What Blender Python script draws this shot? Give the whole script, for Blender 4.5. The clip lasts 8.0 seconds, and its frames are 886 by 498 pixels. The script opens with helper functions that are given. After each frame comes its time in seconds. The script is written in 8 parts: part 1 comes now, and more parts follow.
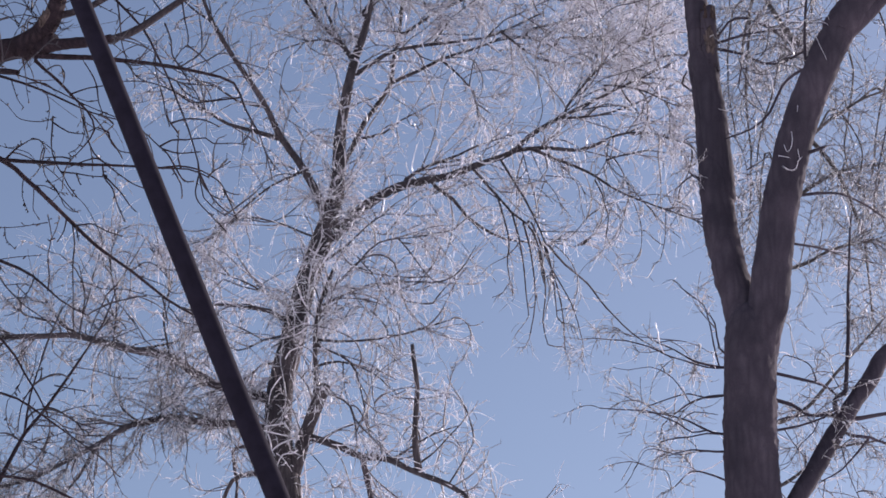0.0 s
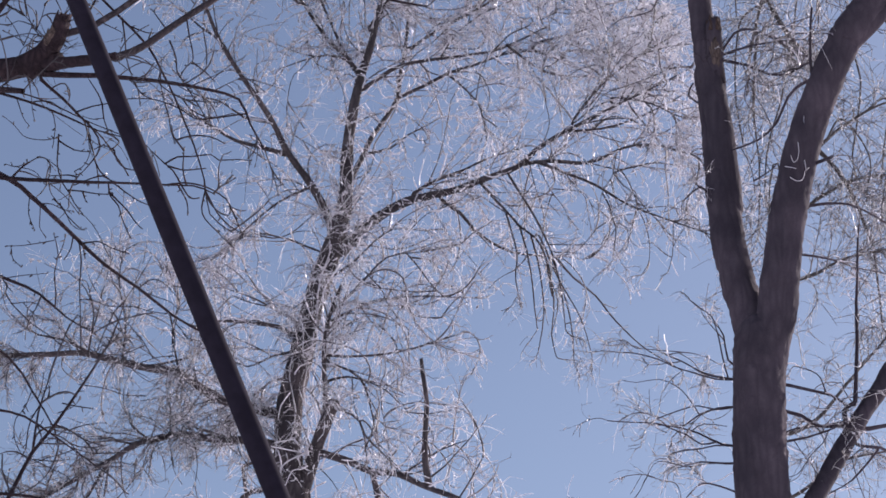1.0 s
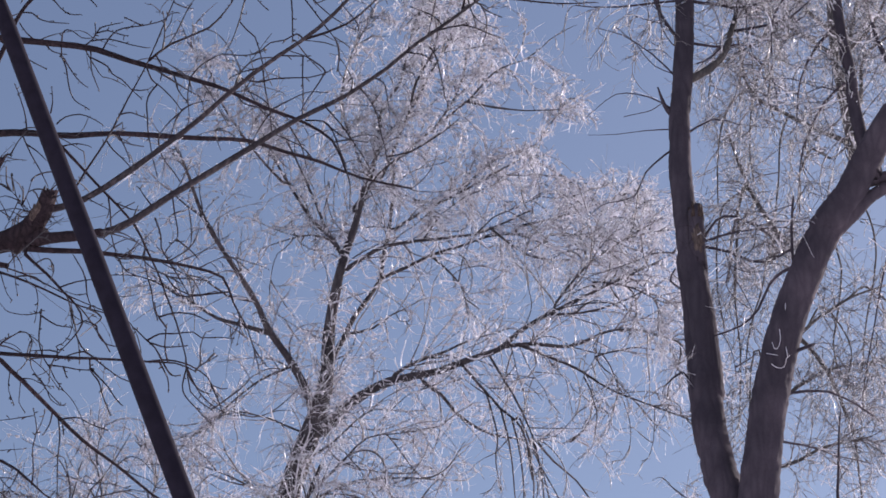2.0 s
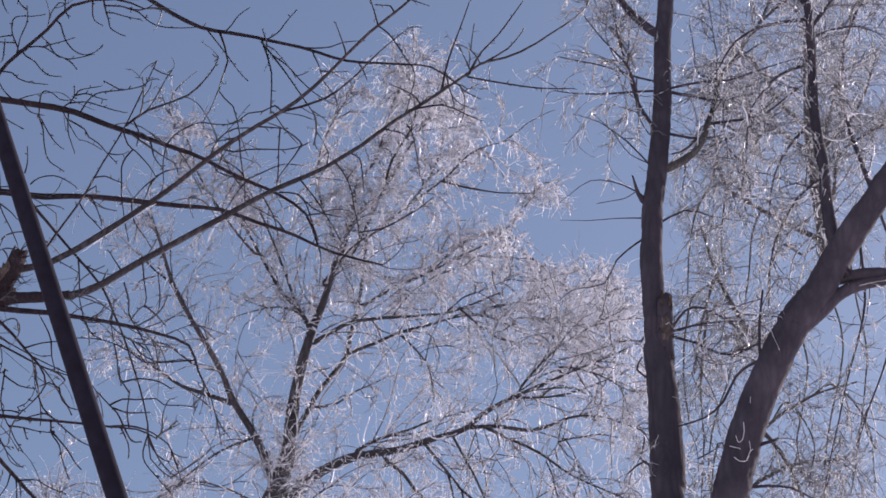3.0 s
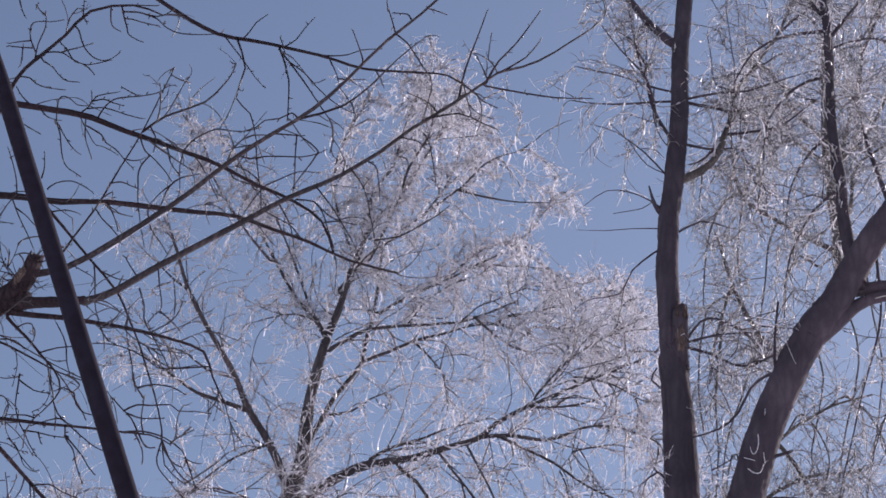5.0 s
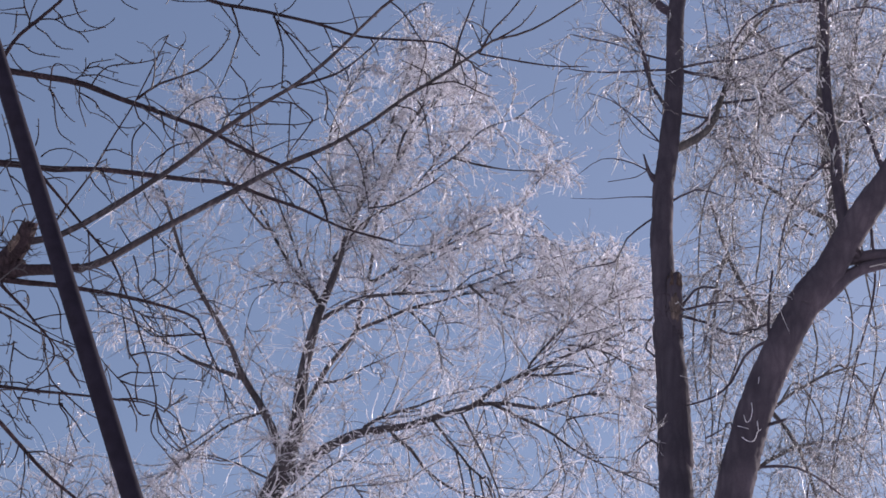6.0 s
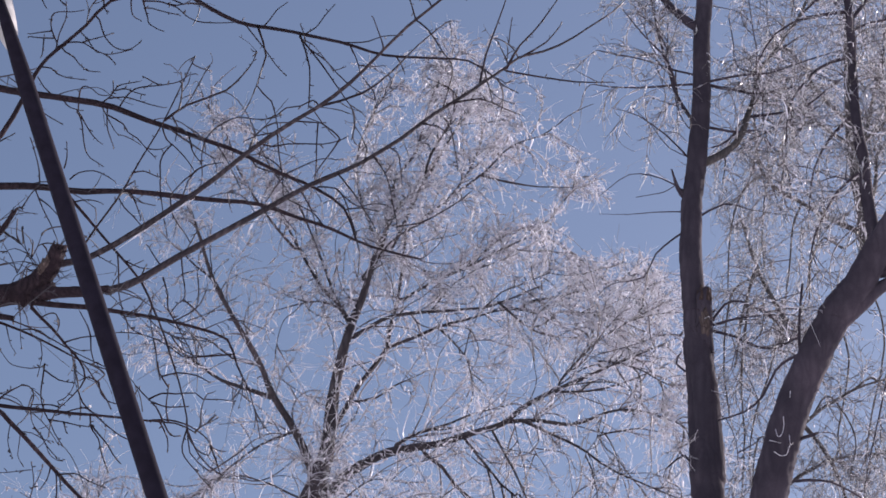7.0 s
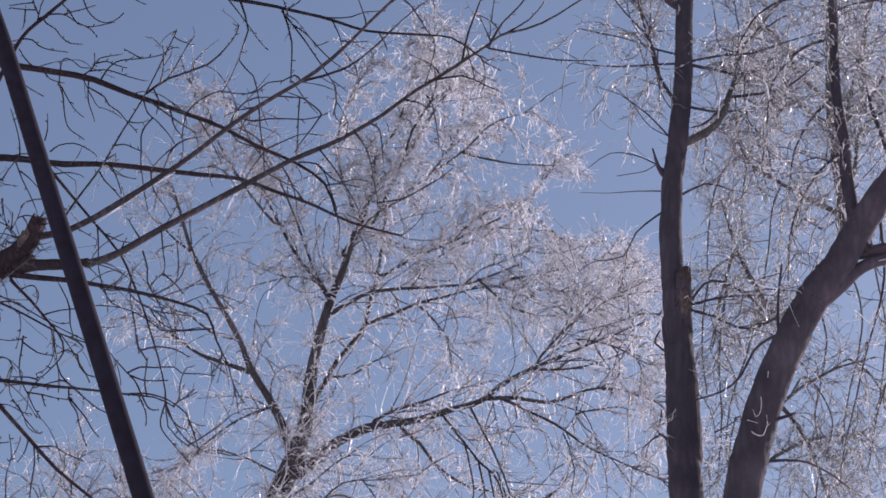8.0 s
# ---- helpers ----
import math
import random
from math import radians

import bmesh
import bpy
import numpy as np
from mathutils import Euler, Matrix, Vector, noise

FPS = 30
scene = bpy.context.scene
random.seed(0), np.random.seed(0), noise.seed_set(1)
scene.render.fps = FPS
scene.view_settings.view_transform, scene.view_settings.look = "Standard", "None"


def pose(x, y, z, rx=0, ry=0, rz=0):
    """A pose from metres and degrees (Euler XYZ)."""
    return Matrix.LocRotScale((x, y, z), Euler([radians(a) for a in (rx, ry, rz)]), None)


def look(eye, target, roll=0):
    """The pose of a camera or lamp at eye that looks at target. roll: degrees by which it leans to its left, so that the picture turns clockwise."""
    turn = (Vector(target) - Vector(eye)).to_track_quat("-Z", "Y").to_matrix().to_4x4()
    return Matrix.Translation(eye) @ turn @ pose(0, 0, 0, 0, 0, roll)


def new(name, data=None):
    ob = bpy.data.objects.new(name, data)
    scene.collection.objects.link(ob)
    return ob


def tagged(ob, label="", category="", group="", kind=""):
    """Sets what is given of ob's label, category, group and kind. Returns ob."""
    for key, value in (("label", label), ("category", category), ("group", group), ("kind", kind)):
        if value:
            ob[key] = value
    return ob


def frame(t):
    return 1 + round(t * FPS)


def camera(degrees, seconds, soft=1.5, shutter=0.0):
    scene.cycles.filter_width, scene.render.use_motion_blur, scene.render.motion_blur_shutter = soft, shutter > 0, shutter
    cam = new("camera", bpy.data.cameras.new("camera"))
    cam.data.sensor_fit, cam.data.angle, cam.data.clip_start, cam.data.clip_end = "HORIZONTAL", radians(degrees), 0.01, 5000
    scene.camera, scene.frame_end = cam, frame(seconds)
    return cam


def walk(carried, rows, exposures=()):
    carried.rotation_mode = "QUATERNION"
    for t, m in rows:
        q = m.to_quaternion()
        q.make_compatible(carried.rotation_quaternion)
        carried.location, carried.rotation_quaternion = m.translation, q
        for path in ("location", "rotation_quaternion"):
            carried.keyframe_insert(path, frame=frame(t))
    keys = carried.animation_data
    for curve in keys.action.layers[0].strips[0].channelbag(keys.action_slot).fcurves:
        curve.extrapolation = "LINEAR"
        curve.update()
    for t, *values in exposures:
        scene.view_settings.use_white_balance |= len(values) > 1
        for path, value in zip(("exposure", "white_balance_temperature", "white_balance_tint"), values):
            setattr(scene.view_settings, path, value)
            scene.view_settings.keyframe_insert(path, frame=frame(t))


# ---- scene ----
# ---- camera: hand-held on one spot, tilting up ----
cam = camera(24.0, 8.0, soft=1.65)
EYE = 1.6
ROWS = [
    (0.0, -0.027, 119.421, -0.825, -0.426),
    (0.2, -0.033, 119.507, -0.783, -0.207),
    (0.5, -0.043, 119.386, -1.070, -0.082),
    (1.0, -0.004, 119.807, -0.481, 0.099),
    (1.2, 0.005, 120.061, -0.256, 0.548),
    (1.5, 0.019, 122.000, -0.029, 0.047),
    (1.7, 0.007, 122.922, -0.184, -0.369),
    (2.0, -0.011, 124.802, -0.992, -0.838),
    (2.2, -0.010, 125.746, -1.010, -0.905),
    (3.3, -0.006, 127.296, -3.101, -3.426),
    (3.5, -0.006, 127.471, -3.093, -3.118),
    (3.8, -0.012, 127.009, -3.467, -3.269),
    (4.0, -0.016, 126.749, -3.466, -3.290),
    (4.2, -0.012, 126.967, -3.677, -3.583),
    (4.5, -0.006, 127.221, -3.311, -3.297),
    (4.7, -0.004, 127.280, -3.408, -3.087),
    (5.8, 0.001, 127.141, -3.166, -2.943),
    (6.0, 0.003, 126.407, -3.327, -3.165),
    (6.2, 0.003, 125.940, -3.250, -3.060),
    (6.5, 0.004, 126.301, -3.134, -2.163),
    (6.8, 0.006, 126.677, -3.333, -2.166),
    (7.0, 0.008, 126.831, -3.239, -2.092),
    (7.2, 0.008, 126.911, -3.376, -2.145),
    (7.5, 0.007, 126.520, -3.235, -2.272),
    (7.8, 0.005, 126.307, -3.143, -2.240),
    (8.0, 0.003, 126.239, -3.413, -2.922),
]
walk(cam, [(t, pose(sway, 0, EYE, rx, ry, rz)) for t, sway, rx, ry, rz in ROWS], exposures=[(0.0, 0.53, 6840, 22), (8.0, 0.53, 6840, 22)])

# ---- world and sun ----
SUN_EL, SUN_AZ = 30.0, 52.0   # azimuth clockwise from +y
world = bpy.data.worlds.new("sky")
scene.world = world
world.use_nodes = True
wn = world.node_tree.nodes
sky = wn.new("ShaderNodeTexSky")
sky.sky_type = "NISHITA"
sky.sun_disc = False
sky.sun_elevation = radians(SUN_EL)
sky.sun_rotation = radians(SUN_AZ)
sky.air_density, sky.dust_density, sky.ozone_density = 1.0, 0.45, 0.8
wn["Background"].inputs["Strength"].default_value = 0.0855
world.node_tree.links.new(sky.outputs[0], wn["Background"].inputs["Color"])
sun_way = Vector((math.sin(radians(SUN_AZ)) * math.cos(radians(SUN_EL)), math.cos(radians(SUN_AZ)) * math.cos(radians(SUN_EL)), math.sin(radians(SUN_EL))))
sun = new("sun", bpy.data.lights.new("sun", "SUN"))
sun.data.energy, sun.data.angle, sun.data.color = 5.0, radians(0.5), (1.0, 0.985, 0.965)
sun.matrix_world = look(sun_way * 60, (0, 0, 0))


# ---- materials ----
def mat(name):
    m = bpy.data.materials.new(name)
    m.use_nodes = True
    t = m.node_tree
    return m, t.nodes, t.links, t.nodes["Principled BSDF"]


def ramp(n, stops):
    r = n.new("ShaderNodeValToRGB")
    e = r.color_ramp.elements
    while len(e) < len(stops):
        e.new(0.5)
    for el, (p, c) in zip(e, stops):
        el.position, el.color = p, (*c, 1)
    return r


def bark(name, dark, light, scale, bump, rough=0.85, lichen=0.0):
    """Furrowed bark: long ridges along z, blotches, fine grain."""
    m, n, l, b = mat(name)
    co = n.new("ShaderNodeTexCoord")
    mp = n.new("ShaderNodeMapping")
    mp.inputs["Scale"].default_value = (scale, scale, scale * 0.22)
    l.new(co.outputs["Object"], mp.inputs["Vector"])
    vo = n.new("ShaderNodeTexVoronoi")
    vo.feature = "DISTANCE_TO_EDGE"
    vo.inputs["Scale"].default_value = 1.0
    no = n.new("ShaderNodeTexNoise")
    no.inputs["Scale"].default_value, no.inputs["Detail"].default_value = 0.6, 6
    warp = n.new("ShaderNodeMixRGB")
    warp.blend_type, warp.inputs["Fac"].default_value = "ADD", 0.7
    l.new(mp.outputs[0], no.inputs["Vector"])
    l.new(mp.outputs[0], warp.inputs["Color1"])
    l.new(no.outputs["Color"], warp.inputs["Color2"])
    l.new(warp.outputs[0], vo.inputs["Vector"])
    fine = n.new("ShaderNodeTexNoise")
    fine.inputs["Scale"].default_value, fine.inputs["Detail"].default_value = scale * 5, 5
    l.new(co.outputs["Object"], fine.inputs["Vector"])
    mix = n.new("ShaderNodeMath")
    mix.operation = "MULTIPLY_ADD"
    mix.inputs[1].default_value = 0.45
    l.new(fine.outputs["Fac"], mix.inputs[0])
    l.new(vo.outputs["Distance"], mix.inputs[2])
    r = ramp(n, [(0.12, dark), (0.75, light)])
    l.new(mix.outputs[0], r.inputs["Fac"])
    blot = n.new("ShaderNodeTexNoise")
    blot.inputs["Scale"].default_value, blot.inputs["Detail"].default_value = 2.2, 5
    l.new(co.outputs["Object"], blot.inputs["Vector"])
    rb = ramp(n, [(0.42, (0.75, 0.75, 0.75)), (0.66, (1.25 + lichen, 1.2 + lichen, 1.15 + lichen))])
    l.new(blot.outputs["Fac"], rb.inputs["Fac"])
    mul = n.new("ShaderNodeMixRGB")
    mul.blend_type, mul.inputs["Fac"].default_value = "MULTIPLY", 1.0
    l.new(r.outputs["Color"], mul.inputs["Color1"])
    l.new(rb.outputs["Color"], mul.inputs["Color2"])
    l.new(mul.outputs[0], b.inputs["Base Color"])
    bp = n.new("ShaderNodeBump")
    bp.inputs["Strength"].default_value, bp.inputs["Distance"].default_value = bump, 0.03
    l.new(mix.outputs[0], bp.inputs["Height"])
    l.new(bp.outputs[0], b.inputs["Normal"])
    b.inputs["Roughness"].default_value = rough
    b.inputs["Specular IOR Level"].default_value = 0.1
    return m


def twig_mat(name, stops, rough, coat, glow=0.0):
    """Thin wood: a tone of its own for every twig, with paler and darker lengths; thin ice lets some light pass through."""
    m, n, l, b = mat(name)
    g = n.new("ShaderNodeNewGeometry")
    co = n.new("ShaderNodeTexCoord")
    no = n.new("ShaderNodeTexNoise")
    no.inputs["Scale"].default_value, no.inputs["Detail"].default_value = 7.0, 3
    l.new(co.outputs["Object"], no.inputs["Vector"])
    add = n.new("ShaderNodeMath")
    add.operation = "MULTIPLY_ADD"
    add.inputs[1].default_value = 0.7
    l.new(no.outputs["Fac"], add.inputs[0])
    sc = n.new("ShaderNodeMath")
    sc.operation = "MULTIPLY_ADD"
    sc.inputs[1].default_value, sc.inputs[2].default_value = 0.75, -0.22
    l.new(g.outputs["Random Per Island"], sc.inputs[0])
    l.new(sc.outputs[0], add.inputs[2])
    r = ramp(n, stops)
    l.new(add.outputs[0], r.inputs["Fac"])
    l.new(r.outputs["Color"], b.inputs["Base Color"])
    b.inputs["Roughness"].default_value = rough
    b.inputs["Coat Weight"].default_value, b.inputs["Coat Roughness"].default_value = coat, 0.12
    if glow:
        tr = n.new("ShaderNodeBsdfTranslucent")
        mx = n.new("ShaderNodeMixShader")
        mx.inputs["Fac"].default_value = glow
        l.new(r.outputs["Color"], tr.inputs["Color"])
        l.new(b.outputs[0], mx.inputs[1])
        l.new(tr.outputs[0], mx.inputs[2])
        l.new(mx.outputs[0], n["Material Output"].inputs["Surface"])
    return m


BARK_BIG = bark("bark_furrowed", (0.046, 0.038, 0.053), (0.077, 0.064, 0.083), 14, 0.3, 0.95)
BARK_RIME = bark("bark_rimed_tree", (0.036, 0.030, 0.038), (0.105, 0.092, 0.100), 20, 0.6, lichen=0.2)
BARK_PALE = bark("bark_frosted_lit", (0.05, 0.044, 0.048), (0.15, 0.138, 0.142), 20, 0.5)
BARK_NEAR = bark("bark_near", (0.018, 0.013, 0.019), (0.056, 0.039, 0.047), 26, 0.6)
# lit copy of BARK_NEAR: sunlight on the two long limbs put into the colour
BARK_LIT = bark("bark_near_lit", (0.026, 0.022, 0.029), (0.100, 0.083, 0.095), 26, 0.6)
SCAR_WOOD = bark("bare_wood", (0.065, 0.048, 0.048), (0.19, 0.148, 0.142), 40, 0.8, 0.9)
STUB_WOOD = bark("split_wood", (0.035, 0.024, 0.026), (0.135, 0.098, 0.092), 45, 0.9, 0.9)
TWIG_RIME = twig_mat("twig_rimed", [(0.14, (0.15, 0.135, 0.150)), (0.40, (0.545, 0.515, 0.56)), (0.74, (0.85, 0.86, 0.92))], 0.5, 0.0, 0.52)
TWIG_ICE = twig_mat("ice_sleeve", [(0.2, (0.70, 0.68, 0.73)), (0.8, (0.885, 0.87, 0.93))], 0.3, 0.0, 0.6)
TWIG_STEM = twig_mat("branchlet_bark", [(0.2, (0.036, 0.030, 0.036)), (0.6, (0.108, 0.087, 0.099)), (0.9, (0.33, 0.31, 0.32))], 0.65, 0.0)
TWIG_DARK = twig_mat("twig_bare", [(0.15, (0.019, 0.016, 0.023)), (0.8, (0.052, 0.043, 0.056))], 0.65, 0.0)
TWIG_MID = twig_mat("twig_half_rimed", [(0.16, (0.05, 0.042, 0.047)), (0.52, (0.195, 0.170, 0.188)), (0.88, (0.61, 0.61, 0.63))], 0.6, 0.0, 0.25)


# ---- mesh helpers ----
def mesh_ob(name, verts, faces, material, parent=None, label="", smooth=True):
    me = bpy.data.meshes.new(name)
    me.from_pydata([tuple(v) for v in verts], [], faces)
    me.materials.append(material)
    if smooth:
        me.polygons.foreach_set("use_smooth", [True] * len(me.polygons))
    me.update()
    ob = new(name, me)
    ob.parent = parent
    if label:
        ob["label"] = label
    return ob


def part(name, bm, material, parent, label=""):
    me = bpy.data.meshes.new(name)
    bm.to_mesh(me)
    bm.free()
    me.materials.append(material)
    me.polygons.foreach_set("use_smooth", [True] * len(me.polygons))
    ob = new(name, me)
    ob.parent = parent
    if label:
        ob["label"] = label
    return ob


def spline(pts, step):
    """A smooth line through the given points, with a node about every step metres."""
    p = np.array(pts, float)
    if len(p) == 2:
        p = np.array([p[0], (p[0] + p[1]) / 2, p[1]])
    p = np.vstack([2 * p[0] - p[1], p, 2 * p[-1] - p[-2]])
    out = []
    for a, b, c, d in zip(p, p[1:], p[2:], p[3:]):
        k = max(2, int(np.linalg.norm(c - b) / step))
        for i in range(k):
            u = i / k
            out.append(0.5 * (2 * b + (c - a) * u + (2 * a - 5 * b + 4 * c - d) * u * u + (3 * b - a - 3 * c + d) * u ** 3))
    out.append(p[-2])
    return np.array(out)


def tube(path, radii, sides, rough=0.0, jag=0.0, seed=0):
    """Rings round a line, with lumps in the radius and closed ends; jag: a splintered far end."""
    n = len(path)
    tan = np.gradient(path, axis=0)
    tan /= np.linalg.norm(tan, axis=1)[:, None]
    ref = Vector((1, 0, 0)) if abs(tan[0][0]) < 0.9 else Vector((0, 1, 0))
    verts, faces = [], []
    rnd = random.Random(seed)
    for i in range(n):
        t = Vector(tan[i])
        u = (ref - t * ref.dot(t)).normalized()
        v = t.cross(u)
        ref = u
        for j in range(sides):
            a = 2 * math.pi * j / sides
            way = u * math.cos(a) + v * math.sin(a)
            p = Vector(path[i])
            r = radii[i]
            if rough:
                q = p + way * r
                k = noise.noise(Vector((q.x * 9, q.y * 9, q.z * 3.0 + seed))) + 0.8 * noise.noise(Vector((q.x * 26, q.y * 26, q.z * 17 + seed))) + 0.6 * noise.noise(Vector((q.x * 60, q.y * 60, q.z * 34 + seed)))
                r *= 1 + rough * k
            p = p + way * r
            if jag and i >= n - 2:
                p = p + t * jag * (rnd.random() - 0.35) * (1 if i == n - 1 else 0.4)
            verts.append(p)
    for i in range(n - 1):
        for j in range(sides):
            k = (j + 1) % sides
            faces.append((i * sides + j, i * sides + k, (i + 1) * sides + k, (i + 1) * sides + j))
    faces.append(tuple(reversed(range(sides))))
    faces.append(tuple(range((n - 1) * sides, n * sides)))
    return verts, faces


def thin_tubes(paths, r0, r1, sides=3):
    """Many thin tapered tubes at once. paths: (count, nodes, 3); r0, r1: radii at both ends."""
    c, k, _ = paths.shape
    tan = np.gradient(paths, axis=1)
    tan /= np.linalg.norm(tan, axis=2, keepdims=True) + 1e-9
    ref = np.where(np.abs(tan[..., 2:3]) < 0.9, np.array([0.0, 0, 1]), np.array([1.0, 0, 0]))
    u = np.cross(tan, ref)
    u /= np.linalg.norm(u, axis=2, keepdims=True) + 1e-9
    v = np.cross(tan, u)
    r = r0[:, None] + (r1 - r0)[:, None] * np.linspace(0, 1, k)[None]
    r = r * np.random.default_rng(c).uniform(0.72, 1.28, r.shape)
    rings = [paths + r[..., None] * (math.cos(a) * u + math.sin(a) * v) for a in np.arange(sides) * 2 * math.pi / sides]
    verts = np.stack(rings, axis=2).reshape(-1, 3)
    base = (np.arange(c)[:, None, None] * k + np.arange(k - 1)[None, :, None]) * sides
    j = np.arange(sides)[None, None, :]
    jn = (j + 1) % sides
    quads = np.stack([base + j, base + jn, base + sides + jn, base + sides + j], axis=-1).reshape(-1, 4)
    return verts, quads


def stuff_mesh(name, groups, material, parent, label):
    """One object from many groups of thin tubes."""
    vs, qs, off = [], [], 0
    for v, q in groups:
        vs.append(v)
        qs.append(q + off)
        off += len(v)
    v, q = np.vstack(vs), np.vstack(qs)
    me = bpy.data.meshes.new(name)
    me.vertices.add(len(v))
    me.vertices.foreach_set("co", v.astype(np.float32).ravel())
    me.loops.add(len(q) * 4)
    me.loops.foreach_set("vertex_index", q.astype(np.int32).ravel())
    me.polygons.add(len(q))
    me.polygons.foreach_set("loop_start", np.arange(len(q), dtype=np.int32) * 4)
    me.polygons.foreach_set("use_smooth", np.ones(len(q), dtype=bool))
    me.materials.append(material)
    me.update(calc_edges=True)
    ob = new(name, me)
    ob.parent = parent
    return tagged(ob, label, kind="stuff")


def shoots(p, d, length, nodes, droop, wiggle, rng, kink=0.22, curl=0.0):
    """Growing lines: start places p, ways d, lengths; droop bends them down, wiggle makes them wander, curl gives each one bend that lasts."""
    n = len(p)
    d = d / (np.linalg.norm(d, axis=1, keepdims=True) + 1e-9)
    out = [p]
    turn = rng.normal(0, wiggle, (n, 3))
    sag = rng.uniform(-0.3, 2.0, n) ** 2 * 0.75 * droop
    bend = rng.normal(0, 1, (n, 3)) * curl
    for i in range(nodes - 1):
        turn = 0.6 * turn + rng.normal(0, wiggle, (n, 3)) * 0.8
        d = d + turn + bend + (rng.random(n) < kink)[:, None] * rng.normal(0, 4.0 * wiggle, (n, 3))
        d[:, 2] -= sag
        d /= np.linalg.norm(d, axis=1, keepdims=True) + 1e-9
        p = p + d * (length / (nodes - 1))[:, None]
        out.append(p)
    return np.stack(out, axis=1)


def along(paths, per, lo, hi, rng):
    """Random places on lines, with the line's way there."""
    c, k, _ = paths.shape
    idx = np.repeat(np.arange(c), per)
    u = rng.uniform(lo, hi, len(idx)) * (k - 1.001)
    i = u.astype(int)
    f = (u - i)[:, None]
    a, b = paths[idx, i], paths[idx, i + 1]
    w = b - a
    return a + f * w, w / (np.linalg.norm(w, axis=1, keepdims=True) + 1e-9)


def sideways(w, rng):
    """A random way square to w."""
    r = rng.normal(0, 1, w.shape)
    r -= w * np.sum(r * w, axis=1, keepdims=True)
    return r / (np.linalg.norm(r, axis=1, keepdims=True) + 1e-9)


class Tree:
    """A trunk, limbs laid along their real lines, and twigs that grow from them."""

    def __init__(self, name, label, foot, bark_mat, seed):
        self.root = tagged(new(name), label, "tree")
        self.foot, self.bark, self.seed = Vector(foot), bark_mat, seed
        self.root.location = self.foot
        self.lines, self.wood = [], []

    def limb(self, pts, d0, d1, grow=1.0, name="limb", material=None, label="", jag=0.0, taper=0.8):
        trunk = name == "trunk"
        if trunk:
            pts = [(self.foot.x, self.foot.y, -0.3), (self.foot.x, self.foot.y, 1.2)] + list(pts)
        big = max(d0, d1)
        fine = name in ("twig", "rimed_twig")
        path = spline(pts, 0.08 if self.foot.y > 17 and big > 0.15 else 0.03 if big > 0.15 else 0.04 if fine else 0.09 if big > 0.06 else 0.12)
        n = len(path)
        s = np.concatenate([[0], np.cumsum(np.linalg.norm(np.diff(path, axis=0), axis=1))])
        f = s / s[-1]
        if trunk:
            below = float(np.interp(pts[2][2], path[:, 2], s))
            f = np.maximum(0, s - below) / (s[-1] - below)
        f = f ** taper
        self.seed += 1
        rng = np.random.default_rng(self.seed)
        rad = (d0 + (d1 - d0) * f) / 2
        if trunk:
            rad = rad * (1 + 0.55 * np.exp(-(path[:, 2] + 0.3) / 0.8))
            end = np.clip((s - s[-1] + 0.30) / 0.30, 0, 1)
            rad = rad * np.sqrt(1 - 0.97 * end ** 2)
        elif not fine:
            # small crooks, as wood has
            amp = min(0.016, 0.2 * d0 + 0.004) * np.minimum(1, s / 0.3)[:, None]
            path = path + amp * np.array([noise.noise_vector(Vector(q) * 2.6 + Vector((self.seed, 0, 0))) for q in path])
        sides = 40 if big > 0.3 else 28 if big > 0.15 else 10 if big > 0.06 else 5 if fine else 6
        v, fc = tube(path, rad, sides, 0.085 if big > 0.15 else 0.12, jag, self.seed)
        v = [q - self.foot for q in v]
        wood = mesh_ob(name, v, fc, material or self.bark, self.root, label)
        self.wood.append((path, rad))
        if name == "broken_stub":
            self.shards(path, rad, wood)
        if grow > 0:
            self.lines.append((path, rad, grow))

    def shards(self, path, rad, stub):
        """Splinters and a bare scar at the snapped end of a stub."""
        rng = random.Random(self.seed)
        end, way = Vector(path[-1]), (Vector(path[-1]) - Vector(path[-4])).normalized()
        a = way.orthogonal().normalized()
        c = way.cross(a)
        r = rad[-1]
        for i in range(6):
            ang = i * 1.05 + rng.uniform(-0.3, 0.3)
            out = a * math.cos(ang) + c * math.sin(ang)
            k = rng.uniform(0.1, 0.7)
            line = [end + out * r * 0.7 - way * r * 1.5, end + out * r * 0.75 + way * r * 0.4 * k, end + out * r * 0.9 + way * r * 1.2 * k]
            v, f = tube(np.array([tuple(q - self.foot) for q in line]), [r * 0.4, r * 0.26, r * 0.05], 6, 0.2, 0, self.seed + i)
            mesh_ob("splinter", v, f, STUB_WOOD, stub)
        # shreds of bark and fibre round the torn base
        g = np.random.default_rng(self.seed)
        m = 110
        i = g.integers(0, max(2, int(len(path) * 0.8)), m)
        s = g.normal(0, 1, (m, 3))
        s /= np.linalg.norm(s, axis=1, keepdims=True)
        lines = shoots(path[i] + s * rad[i][:, None] * 0.8, s + np.array([0, 0, -0.4]), g.uniform(0.03, 0.20, m) * min(1.0, r / 0.045), 9, 0.06, 0.16, g, 0.3, 0.45)
        k = g.uniform(0.0018, 0.0045, m) * min(1.0, r / 0.045)
        v, q = thin_tubes(lines, k, k * 0.4)
        stuff_mesh("torn_bark", [(v - np.array(self.foot), q)], BARK_NEAR, stub, "ragged shreds of torn bark")
        mid = Vector(path[-1]) * 0.4 + Vector(path[len(path) // 3]) * 0.6
        tall = (Vector(path[-1]) - Vector(path[0])).length * 0.25
        face = Vector((-0.16, -0.8, -0.5))
        face = (face - way * face.dot(way)).normalized()
        bm = bmesh.new()
